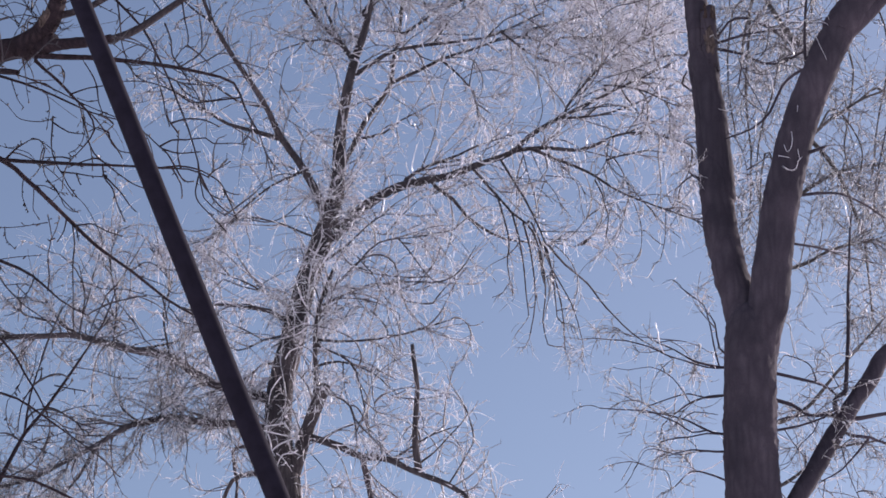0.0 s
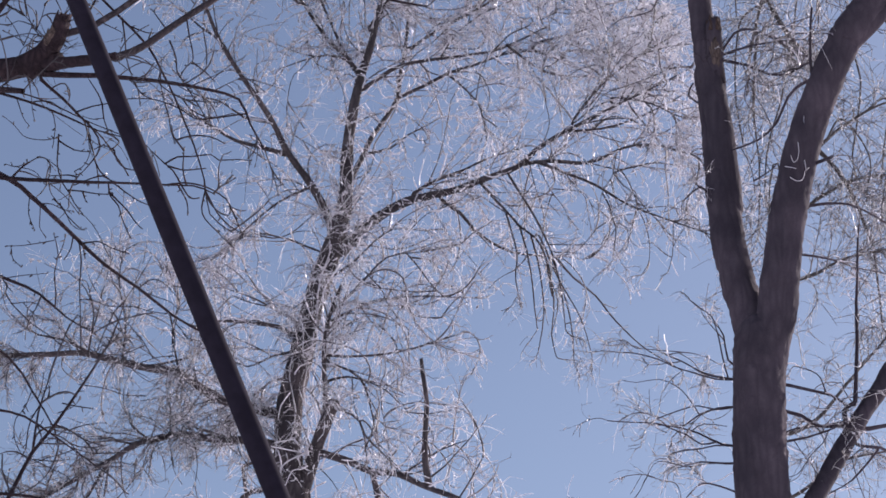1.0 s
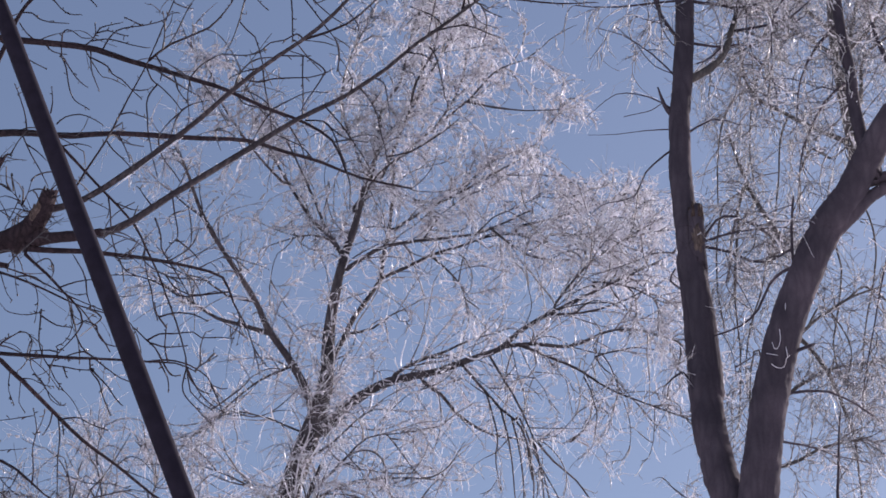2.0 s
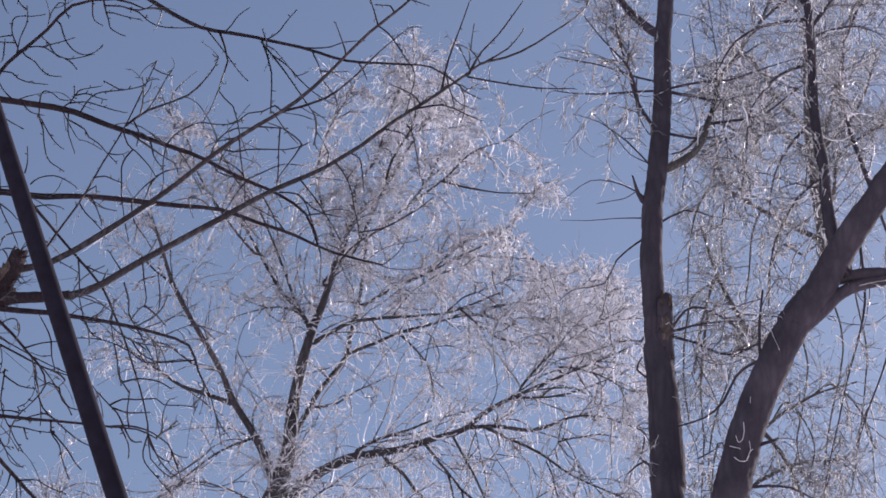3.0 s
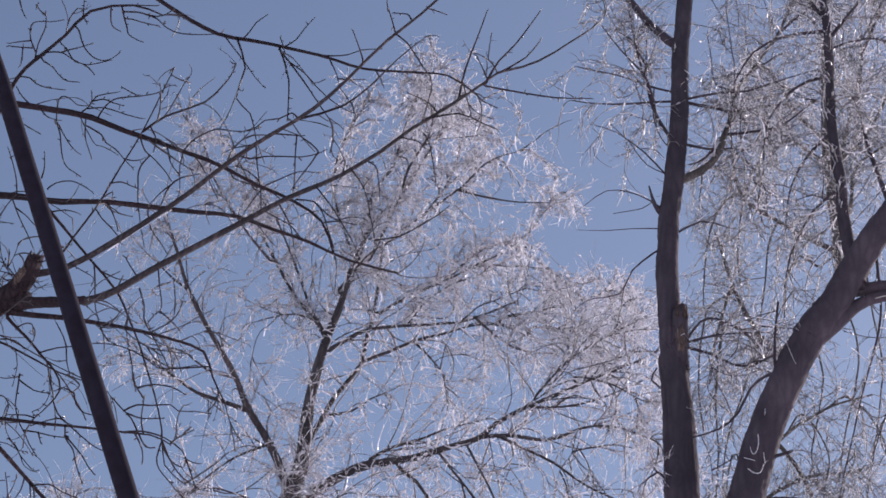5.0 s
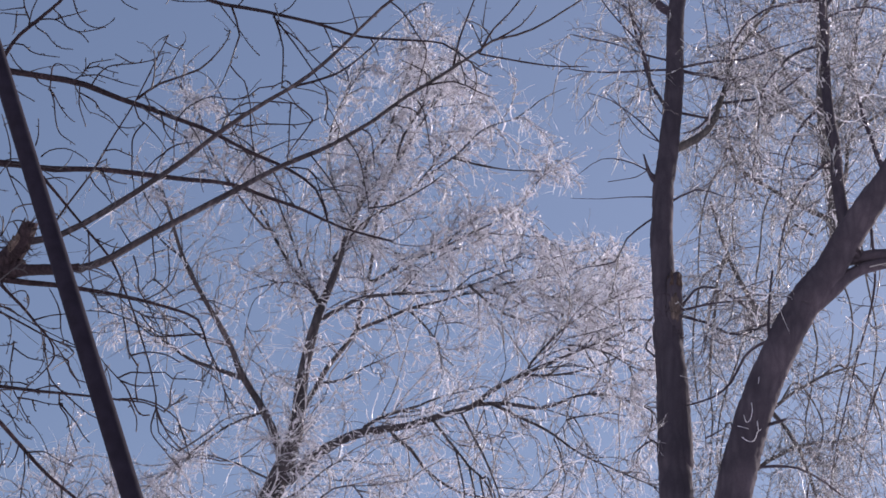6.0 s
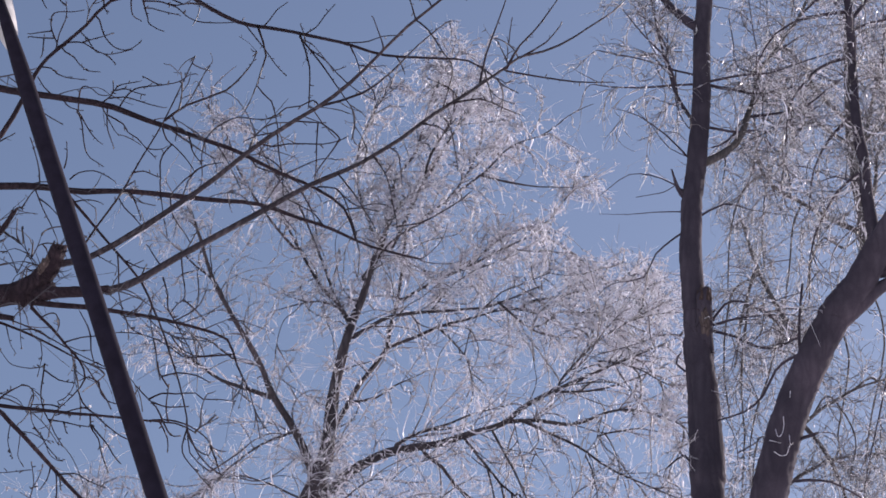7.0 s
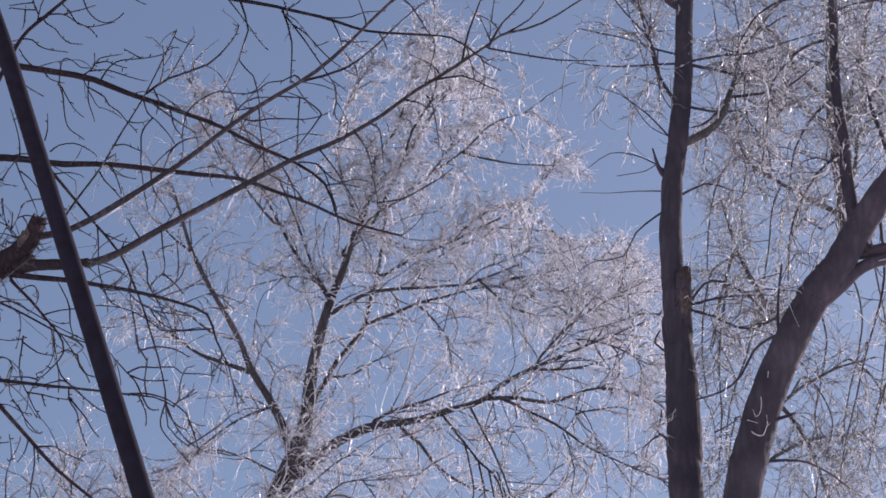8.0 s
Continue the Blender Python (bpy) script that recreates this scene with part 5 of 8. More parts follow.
forked.limb([(2.24, 14.00, 7.96), (2.18, 14.00, 7.96), (1.99, 14.13, 8.04), (1.84, 14.32, 8.22), (1.68, 14.55, 8.38), (1.52, 14.80, 8.51)], 0.021, 0.009, grow=0.90)
forked.limb([(2.26, 14.00, 8.29), (2.20, 14.00, 8.29), (2.00, 14.31, 8.42), (1.87, 14.76, 8.55), (1.76, 15.28, 8.63)], 0.021, 0.009, grow=0.90)
forked.limb([(2.21, 14.00, 8.54), (2.07, 14.12, 8.74), (2.07, 14.28, 9.03), (2.01, 14.48, 9.30)], 0.021, 0.009)
forked.limb([(2.24, 14.00, 7.83), (2.17, 14.00, 7.83), (2.01, 14.15, 7.90), (1.86, 14.38, 8.01), (1.71, 14.64, 8.07)], 0.021, 0.009, grow=0.90)
forked.limb([(2.24, 14.00, 7.57), (2.16, 14.00, 7.56), (2.01, 14.23, 7.73), (1.88, 14.57, 7.92), (1.80, 14.96, 7.96)], 0.020, 0.009, grow=0.90)
forked.limb([(2.64, 14.00, 10.01), (3.04, 14.19, 10.17), (3.32, 14.47, 10.27), (3.60, 14.80, 10.31)], 0.027, 0.014)
forked.limb([(2.62, 14.00, 9.60), (2.94, 14.31, 9.73), (3.25, 14.76, 9.91), (3.67, 15.28, 10.13)], 0.022, 0.009)
forked.limb([(3.80, 14.00, 12.63), (3.84, 14.16, 12.03), (3.73, 14.39, 11.49), (3.62, 14.66, 10.98), (3.57, 14.96, 10.61)], 0.029, 0.009)
forked.limb([(3.99, 14.00, 12.95), (4.17, 14.24, 12.36), (4.10, 14.58, 11.77), (3.96, 14.99, 11.33), (3.94, 15.44, 11.03)], 0.029, 0.010)
forked.limb([(3.97, 14.00, 13.02), (3.95, 14.18, 13.48), (3.93, 14.45, 14.17), (3.98, 14.77, 14.93), (4.15, 15.12, 16.00)], 0.059, 0.017)
forked.limb([(3.50, 14.00, 13.87), (3.31, 14.15, 13.72), (3.19, 14.38, 13.51), (3.17, 14.64, 13.19)], 0.035, 0.010)
forked.limb([(3.51, 14.00, 14.55), (3.18, 13.85, 14.25), (2.86, 13.62, 13.62), (2.73, 13.36, 12.89)], 0.036, 0.009)
forked.limb([(3.51, 14.00, 15.11), (3.17, 14.12, 15.12), (2.88, 14.28, 15.03), (2.68, 14.48, 14.70)], 0.037, 0.011)
forked.limb([(3.54, 14.00, 13.23), (3.31, 14.12, 13.05), (3.13, 14.28, 12.67), (3.10, 14.48, 12.44)], 0.030, 0.010)
forked.limb([(3.33, 13.43, 11.68), (3.48, 13.50, 11.75), (3.62, 13.50, 11.79), (3.80, 13.50, 11.83), (4.50, 13.75, 12.05)], 0.115, 0.080, grow=0.00)
forked.limb([(3.45, 13.76, 14.74), (3.72, 13.91, 15.27), (4.02, 14.14, 15.88), (4.29, 14.40, 16.63)], 0.041, 0.011, grow=1.60)
forked.limb([(3.46, 13.79, 15.06), (3.31, 13.95, 15.48), (3.17, 14.17, 15.98), (3.02, 14.43, 16.62)], 0.041, 0.011, grow=1.50)
forked.limb([(4.12, 15.08, 15.89), (4.35, 15.24, 16.51), (4.54, 15.46, 17.23), (4.86, 15.72, 17.86)], 0.039, 0.012, grow=1.60)
forked.limb([(2.31, 14.70, 16.12), (2.57, 14.85, 16.41), (2.96, 15.08, 16.72), (3.43, 15.34, 17.29)], 0.039, 0.012, grow=1.40)
forked.limb([(3.39, 15.55, 16.49), (3.66, 15.71, 16.94), (4.03, 15.93, 17.43), (4.47, 16.19, 17.82)], 0.035, 0.012, grow=1.50)
forked.limb([(3.45, 13.74, 14.60), (3.42, 13.74, 14.59), (3.69, 13.90, 14.89), (4.01, 14.12, 15.17), (4.35, 14.38, 15.33)], 0.031, 0.011, grow=1.60)
forked.limb([(2.87, 15.12, 15.29), (2.76, 15.13, 15.31), (2.68, 15.15, 15.37), (2.64, 15.16, 15.51), (2.64, 15.18, 15.67), (2.63, 15.19, 15.8), (2.62, 15.2, 15.96), (2.61, 15.22, 16.09)], 0.017, 0.010, grow=0.40, name="branch")
forked.limb([(2.82, 14.93, 14.85), (2.81, 14.96, 15.13), (2.83, 14.99, 15.45), (2.82, 15.02, 15.67), (2.81, 15.05, 15.89), (2.8, 15.09, 16.15), (2.79, 15.12, 16.41)], 0.016, 0.010, grow=0.40, name="branch")
forked.limb([(3.06, 15.3, 15.74), (3.22, 15.38, 15.92), (3.34, 15.46, 16.1), (3.43, 15.54, 16.23)], 0.023, 0.014, grow=0.40, name="branch")
forked.limb([(3.39, 15.55, 16.49), (3.37, 15.73, 16.89), (3.43, 15.9, 17.27)], 0.012, 0.007, grow=0.40, name="branch")
forked.limb([(3.48, 14.46, 14.65), (3.34, 14.49, 14.7), (3.24, 14.53, 14.8), (3.15, 14.57, 14.93), (3.08, 14.61, 14.99), (2.98, 14.65, 15.05)], 0.016, 0.010, grow=0.40, name="branch")
forked.limb([(3.7, 15.73, 17), (3.82, 15.85, 17.04), (3.93, 15.96, 17.01), (4.01, 16.07, 16.96)], 0.018, 0.011, grow=0.40, name="branch")
forked.limb([(2.87, 14.95, 14.89), (2.82, 14.76, 14.53), (2.79, 14.58, 14.16)], 0.016, 0.010, grow=0.40, name="branch")
forked.limb([(2.57, 14.72, 14.18), (2.51, 14.72, 14.11), (2.43, 14.71, 14.01), (2.32, 14.7, 13.95)], 0.021, 0.013, grow=0.40, name="branch")
forked.limb([(2.47, 14.64, 13.9), (2.69, 15, 14.16)], 0.010, 0.006, grow=0.40, name="branch")
forked.limb([(2.64, 14.77, 14.23), (2.74, 14.79, 14.27), (2.85, 14.81, 14.28), (2.96, 14.83, 14.4), (3.13, 14.85, 14.5), (3.27, 14.87, 14.6), (3.42, 14.89, 14.74)], 0.016, 0.010, grow=0.40, name="branch")
forked.limb([(2.58, 14.82, 14.03), (2.7, 14.89, 14.22), (2.82, 14.95, 14.35), (2.94, 15.01, 14.47), (3.09, 15.08, 14.63), (3.25, 15.14, 14.81)], 0.016, 0.010, grow=0.40, name="branch")
forked.limb([(3.24, 14.87, 14.57), (3.18, 14.79, 14.33), (3.09, 14.71, 14.14), (3.02, 14.64, 13.95), (2.97, 14.56, 13.76)], 0.016, 0.010, grow=0.40, name="branch")
forked.limb([(2.88, 14.98, 14.41), (2.9, 14.97, 14.26), (2.95, 14.96, 14.12), (2.97, 14.96, 14.02)], 0.011, 0.006, grow=0.40, name="branch")
forked.limb([(2.97, 14.96, 14.02), (3.09, 14.91, 13.97), (3.21, 14.86, 13.93), (3.33, 14.8, 13.83), (3.42, 14.75, 13.73)], 0.016, 0.010, grow=0.40, name="branch")
forked.limb([(3.43, 13.53, 12.72), (3.28, 13.54, 12.72), (3.19, 13.56, 12.77), (3.07, 13.57, 12.72)], 0.015, 0.009, grow=0.40, name="branch")
forked.limb([(2.97, 14.96, 14.02), (3.08, 14.97, 13.94), (3.16, 14.98, 13.89), (3.21, 14.99, 13.77), (3.24, 15, 13.71), (3.34, 15.02, 13.64)], 0.011, 0.006, grow=0.40, name="branch")
forked.limb([(3.03, 14.96, 13.97), (2.97, 14.83, 13.68), (2.96, 14.7, 13.48), (2.96, 14.57, 13.2)], 0.016, 0.010, grow=0.40, name="branch")
forked.limb([(2.98, 14.87, 13.75), (2.87, 14.75, 13.51), (2.8, 14.64, 13.25)], 0.011, 0.006, grow=0.40, name="branch")
forked.limb([(2.83, 14.91, 14.29), (2.75, 14.82, 14.02), (2.72, 14.73, 13.81)], 0.011, 0.006, grow=0.40, name="branch")
forked.limb([(3.26, 13.55, 12.73), (3.31, 13.66, 13), (3.34, 13.77, 13.22), (3.39, 13.88, 13.41)], 0.010, 0.006, grow=0.40, name="branch")
forked.limb([(3.42, 13.52, 12.65), (3.38, 13.59, 12.59), (3.37, 13.67, 12.46), (3.38, 13.74, 12.34)], 0.010, 0.006, grow=0.40, name="branch")
forked.limb([(3.34, 15.02, 13.64), (3.48, 14.92, 13.61), (3.56, 14.83, 13.61), (3.63, 14.74, 13.65)], 0.011, 0.006, grow=0.40, name="branch")
forked.limb([(1.9, 14.62, 14.93), (1.93, 14.73, 15.31), (1.95, 14.85, 15.68)], 0.016, 0.010, grow=0.40, name="branch")
forked.limb([(1.92, 14.68, 15.12), (1.83, 14.58, 15.22), (1.77, 14.48, 15.24), (1.62, 14.39, 15.26)], 0.016, 0.010, grow=0.40, name="branch")
forked.limb([(1.92, 14.75, 14.99), (1.83, 14.76, 15.1), (1.78, 14.78, 15.22), (1.74, 14.8, 15.38), (1.71, 14.82, 15.55), (1.66, 14.84, 15.67)], 0.011, 0.007, grow=0.40, name="branch")
forked.limb([(1.92, 14.75, 14.99), (1.82, 14.65, 14.78), (1.75, 14.55, 14.61), (1.63, 14.45, 14.48)], 0.011, 0.007, grow=0.40, name="branch")
forked.limb([(2, 14.69, 14.86), (1.98, 14.59, 14.5), (1.98, 14.49, 14.24), (2.02, 14.39, 13.99), (2.06, 14.29, 13.81)], 0.016, 0.010, grow=0.40, name="branch")
forked.limb([(1.98, 14.49, 14.24), (1.9, 14.64, 14.41), (1.81, 14.79, 14.58)], 0.010, 0.006, grow=0.40, name="branch")
forked.limb([(2.06, 14.49, 13.65), (1.9, 14.44, 13.69), (1.79, 14.4, 13.8), (1.73, 14.35, 13.86), (1.62, 14.3, 13.94), (1.54, 14.26, 13.99)], 0.010, 0.006, grow=-1, name="branch")
forked.limb([(1.96, 14.53, 13.34), (1.85, 14.45, 13.19), (1.74, 14.38, 13.1), (1.58, 14.3, 12.99)], 0.010, 0.006, grow=-1, name="branch")
forked.limb([(1.84, 14.37, 13.82), (1.99, 14.57, 13.99), (2.1, 14.76, 14.05)], 0.010, 0.006, grow=-1, name="branch")
forked.limb([(1.81, 14.77, 15.13), (1.7, 15.07, 15.35)], 0.011, 0.007, grow=0.40, name="branch")
forked.limb([(2.71, 14.54, 12.01), (2.88, 14.48, 12.03), (3.01, 14.43, 11.99), (3.2, 14.37, 11.96)], 0.015, 0.009, grow=0.40, name="branch")
forked.limb([(2.82, 13.5, 11.49), (2.72, 13.69, 11.57), (2.62, 13.87, 11.63)], 0.009, 0.006, grow=0.40, name="branch")
forked.limb([(2.77, 13.91, 11.27), (2.78, 13.92, 11.4), (2.77, 13.94, 11.51)], 0.009, 0.006, grow=0.40, name="branch")
forked.limb([(2.11, 14.11, 8.564), (1.97, 14.15, 8.589), (1.8, 14.19, 8.663), (1.68, 14.23, 8.728), (1.56, 14.26, 8.808), (1.39, 14.3, 8.874), (1.29, 14.34, 8.901)], 0.013, 0.008, grow=0.40, name="branch")
forked.limb([(2.07, 14.16, 8.594), (2.04, 14.2, 8.808), (2.03, 14.24, 8.975), (2.02, 14.28, 9.096), (2, 14.33, 9.217), (1.92, 14.37, 9.313), (1.84, 14.41, 9.41)], 0.013, 0.008, grow=0.40, name="branch")
forked.limb([(1.7, 14.98, 9.21), (1.85, 14.98, 9.238), (2, 14.97, 9.198), (2.09, 14.97, 9.147)], 0.009, 0.005, grow=0.40, name="branch")
forked.limb([(1.89, 14.98, 9.233), (1.63, 14.88, 9.205), (1.44, 14.78, 9.168)], 0.009, 0.006, grow=0.40, name="branch")
forked.limb([(1.9, 14.64, 8.521), (1.8, 14.56, 8.643), (1.71, 14.48, 8.69), (1.57, 14.4, 8.706), (1.39, 14.32, 8.64), (1.27, 14.24, 8.622)], 0.009, 0.005, grow=0.40, name="branch")
forked.limb([(2.1, 14.13, 8.347), (1.96, 14.15, 8.333), (1.83, 14.18, 8.38), (1.71, 14.21, 8.362), (1.58, 14.23, 8.316), (1.52, 14.26, 8.304)], 0.013, 0.008, grow=0.40, name="branch")
forked.limb([(1.95, 14.17, 8.078), (1.84, 14.17, 8.059), (1.74, 14.16, 8.125), (1.63, 14.16, 8.177), (1.51, 14.16, 8.224), (1.32, 14.15, 8.228), (1.15, 14.15, 8.237)], 0.013, 0.008, grow=0.40, name="branch")
forked.limb([(2.06, 14.07, 7.999), (1.94, 14.12, 8.027), (1.84, 14.18, 8.03), (1.72, 14.23, 8.038), (1.64, 14.28, 8.037)], 0.013, 0.008, grow=0.40, name="branch")
forked.limb([(2.07, 14.08, 7.868), (1.97, 14.06, 7.855), (1.84, 14.05, 7.846), (1.71, 14.03, 7.813), (1.54, 14.01, 7.848), (1.46, 14, 7.817), (1.41, 13.98, 7.719)], 0.008, 0.005, grow=0.40, name="branch")
forked.limb([(1.41, 13.98, 7.719), (1.56, 14.2, 7.77)], 0.008, 0.005, grow=0.40, name="branch")
forked.limb([(1.8, 14.37, 8.262), (1.88, 14.28, 8.276), (2.04, 14.19, 8.213)], 0.009, 0.005, grow=0.40, name="branch")
forked.limb([(2.94, 14.25, 8.293), (2.87, 14.32, 8.308), (2.75, 14.38, 8.311), (2.61, 14.44, 8.322), (2.53, 14.5, 8.315)], 0.017, 0.010, grow=0.40, name="branch")
forked.limb([(2.79, 14.12, 8.459), (2.77, 14.18, 8.621), (2.72, 14.24, 8.708), (2.62, 14.31, 8.785)], 0.013, 0.008, grow=0.40, name="branch")
forked.limb([(3.02, 14.27, 8.454), (2.98, 14.25, 8.494), (2.95, 14.24, 8.556), (2.93, 14.22, 8.604), (2.85, 14.2, 8.561)], 0.009, 0.005, grow=0.40, name="branch")
forked.limb([(2.77, 14.05, 8.124), (2.72, 14.06, 8.024), (2.63, 14.06, 7.934), (2.59, 14.07, 7.868), (2.52, 14.07, 7.779), (2.44, 14.08, 7.758)], 0.009, 0.005, grow=0.40, name="branch")
forked.limb([(2.5, 14.01, 8.022), (2.57, 14.06, 7.932), (2.64, 14.11, 7.864), (2.68, 14.16, 7.818)], 0.008, 0.005, grow=0.40, name="branch")
forked.limb([(3.06, 14.25, 8.087), (2.91, 14.01, 7.892)], 0.013, 0.008, grow=0.40, name="branch")
forked.limb([(2.91, 14.01, 7.892), (2.94, 14.02, 7.719), (2.98, 14.04, 7.592), (3.01, 14.05, 7.51)], 0.008, 0.005, grow=0.40, name="branch")
forked.limb([(2.88, 14.56, 7.861), (2.9, 14.8, 7.821)], 0.009, 0.005, grow=0.40, name="branch")
forked.limb([(2.04, 14.32, 10.33), (1.95, 14.23, 10.34), (1.89, 14.13, 10.34)], 0.018, 0.011, grow=0.40, name="branch")
forked.limb([(2.51, 13.86, 10.66), (2.48, 13.86, 10.75), (2.44, 13.86, 10.86), (2.37, 13.85, 11.01), (2.33, 13.85, 11.17)], 0.009, 0.005, grow=0.30, name="branch")
forked.limb([(2.34, 13.85, 11.13), (2.31, 13.9, 10.98), (2.36, 13.94, 10.9)], 0.009, 0.006, grow=0.30, name="branch")
forked.limb([(2.34, 13.85, 11.13), (2.47, 13.88, 11.09), (2.61, 13.91, 11.12), (2.71, 13.95, 11.19)], 0.009, 0.006, grow=0.30, name="branch")
forked.limb([(2.16, 14.32, 10.88), (2.31, 14.25, 10.72), (2.37, 14.18, 10.46), (2.37, 14.11, 10.21)], 0.009, 0.006, grow=-1, name="branch")
forked.limb([(2.37, 14.14, 10.34), (2.5, 14.1, 10.41), (2.55, 14.07, 10.45)], 0.014, 0.008, grow=0.30, name="branch")
forked.limb([(2.636, 13.54, 10.326), (2.638, 13.54, 10.245), (2.618, 13.54, 10.165), (2.587, 13.54, 10.145), (2.572, 13.54, 10.206)], 0.0069, 0.0042, grow=0.00, name="rimed_twig", material=TWIG_ICE)
forked.limb([(2.567, 13.62, 10.058), (2.610, 13.62, 10.026), (2.662, 13.62, 10.035), (2.686, 13.62, 10.105)], 0.0068, 0.0041, grow=0.00, name="rimed_twig", material=TWIG_ICE)
forked.limb([(2.690, 13.62, 10.216), (2.697, 13.62, 10.125)], 0.0063, 0.0038, grow=0.00, name="rimed_twig", material=TWIG_ICE)
forked.limb([(2.535, 13.62, 10.155), (2.588, 13.62, 10.145), (2.622, 13.62, 10.135)], 0.0058, 0.0034, grow=0.00, name="rimed_twig", material=TWIG_ICE)
forked.limb([(2.905, 13.54, 10.808), (2.907, 13.54, 10.757)], 0.0065, 0.0039, grow=0.00, name="rimed_twig", material=TWIG_ICE)
forked.limb([(2.701, 13.54, 10.567), (2.695, 13.54, 10.507)], 0.0064, 0.0038, grow=0.00, name="rimed_twig", material=TWIG_ICE)
forked.limb([(2.682, 13.62, 10.105), (2.719, 13.62, 10.145)], 0.0047, 0.0028, grow=0.00, name="rimed_twig", material=TWIG_ICE)
FORKED = dict(skirt=True, ice_mat=TWIG_ICE, ice_label="white sleeves of ice on the twigs", low=6.0, wiggle=0.08, kink=0.12, curl=0.17, lean=(0.5, 1.1), spread=(0.3, 0.85), thin_tufts=0.5, tuft_max=0.062)
forked.twigs("hanging twigs glazed with ice", TWIG_MID, TWIG_STEM, pick=lambda p: p[:, 2].mean() > 11.0, rate=8.0, reach=(0.35, 1.0), twig=(0.12, 0.42), per=7, spurs=1, spur=(0.04, 0.13), droop=0.09, droop2=0.20,
             r2=0.0054, r3=0.0030, ice=0.20, ice_stem=0.35, ice_r=0.0064, tufts=8, frost=0.5, frost_r=0.0014, **FORKED)
forked.twigs("fine curling twigs with a little ice", TWIG_MID, TWIG_STEM, pick=lambda p: p[:, 2].mean() <= 11.0, rate=4.5, reach=(0.2, 0.6), twig=(0.1, 0.3), per=6, spurs=1, spur=(0.04, 0.13), droop=0.05, droop2=0.10,
             r2=0.0042, r3=0.0026, ice=0.22, ice_stem=0.25, ice_r=0.0050, tufts=5, frost=0.8, frost_r=0.0013, **FORKED)

far = Tree("tree", "rimed tree standing behind, its crown a pale haze of twigs", (4.1, 27.0, 0.0), BARK_PALE, 700)
far.limb([(4.31, 27.00, 11.12), (4.33, 27.00, 12.26), (4.39, 27.00, 13.62), (4.50, 27.00, 14.95), (4.65, 27.00, 15.78), (4.92, 27.00, 17.02), (5.15, 27.00, 18.01), (5.55, 27.00, 19.35), (6.20, 27.00, 20.96), (6.69, 27.00, 21.97), (6.72, 27.00, 22.88), (6.62, 27.00, 24.54), (6.67, 27.00, 26.28), (6.76, 27.00, 27.84)], 0.397, 0.099, grow=0.30, name="trunk")
far.limb([(5.44, 27.00, 19.03), (5.97, 27.31, 18.52), (6.41, 27.76, 17.58), (6.54, 28.28, 16.49)], 0.078, 0.026)
far.limb([(5.03, 27.00, 17.51), (4.99, 27.00, 17.51), (5.59, 27.26, 18.18), (6.22, 27.64, 18.73), (7.05, 28.08, 19.12)], 0.076, 0.027)
far.limb([(5.26, 27.00, 18.39), (5.18, 27.00, 18.41), (5.62, 26.62, 18.79), (6.13, 26.07, 18.95), (6.67, 25.43, 18.84)], 0.078, 0.025)
far.limb([(4.44, 27.00, 13.97), (5.12, 27.11, 14.30), (5.87, 27.26, 15.20), (6.56, 27.45, 16.05)], 0.072, 0.025, grow=0.60)
far.limb([(6.30, 27.00, 21.18), (6.62, 26.61, 21.45), (6.88, 26.04, 21.69), (7.14, 25.38, 22.06)], 0.108, 0.035, grow=0.40)
far.limb([(5.98, 27.00, 20.41), (5.42, 27.21, 20.98), (5.08, 27.52, 22.09), (4.84, 27.87, 23.53)], 0.107, 0.038)
far.limb([(6.70, 27.00, 22.65), (5.69, 26.82, 23.06), (5.03, 26.56, 23.42), (4.86, 26.25, 24.34)], 0.092, 0.037)
far.limb([(6.71, 27.00, 22.76), (7.06, 27.38, 23.89), (7.39, 27.93, 25.34), (8.43, 28.58, 26.68)], 0.092, 0.040)
far.limb([(6.66, 27.00, 23.82), (7.00, 27.49, 25.21), (7.43, 28.22, 26.87), (7.90, 29.06, 28.73)], 0.093, 0.042)
far.limb([(5.08, 27.53, 22.14), (4.99, 27.53, 22.10), (4.76, 27.53, 21.20), (4.62, 27.54, 20.22)], 0.065, 0.027, grow=0.50)
far.limb([(6.62, 27.00, 24.54), (6.13, 27.39, 25.35), (5.70, 27.96, 26.35), (5.38, 28.63, 27.73)], 0.075, 0.031)
far.limb([(4.80, 27.00, 16.54), (5.25, 26.88, 16.58), (5.73, 26.72, 16.78), (6.37, 26.52, 16.87)], 0.067, 0.025)
far.limb([(4.37, 27.00, 12.93), (4.82, 26.71, 13.07), (5.31, 26.28, 13.32), (5.91, 25.78, 13.27)], 0.063, 0.023)
far.limb([(4.82, 27.53, 21.44), (4.86, 27.53, 21.42), (4.73, 27.63, 20.17), (4.77, 27.77, 18.99), (4.69, 27.93, 17.85)], 0.046, 0.018, grow=0.80)
far.limb([(5.08, 27.00, 17.71), (5.05, 27.00, 17.71), (4.95, 27.10, 18.67), (4.83, 27.24, 18.45), (4.74, 27.40, 17.35)], 0.043, 0.017, grow=0.60)
far.limb([(6.61, 27.00, 24.41), (7.07, 26.57, 24.66), (7.35, 25.95, 24.97), (7.40, 25.22, 25.15)], 0.085, 0.027)
far.limb([(6.61, 27.00, 25.02), (6.16, 27.28, 26.01), (5.91, 27.68, 27.14), (5.52, 28.16, 27.84)], 0.085, 0.030)
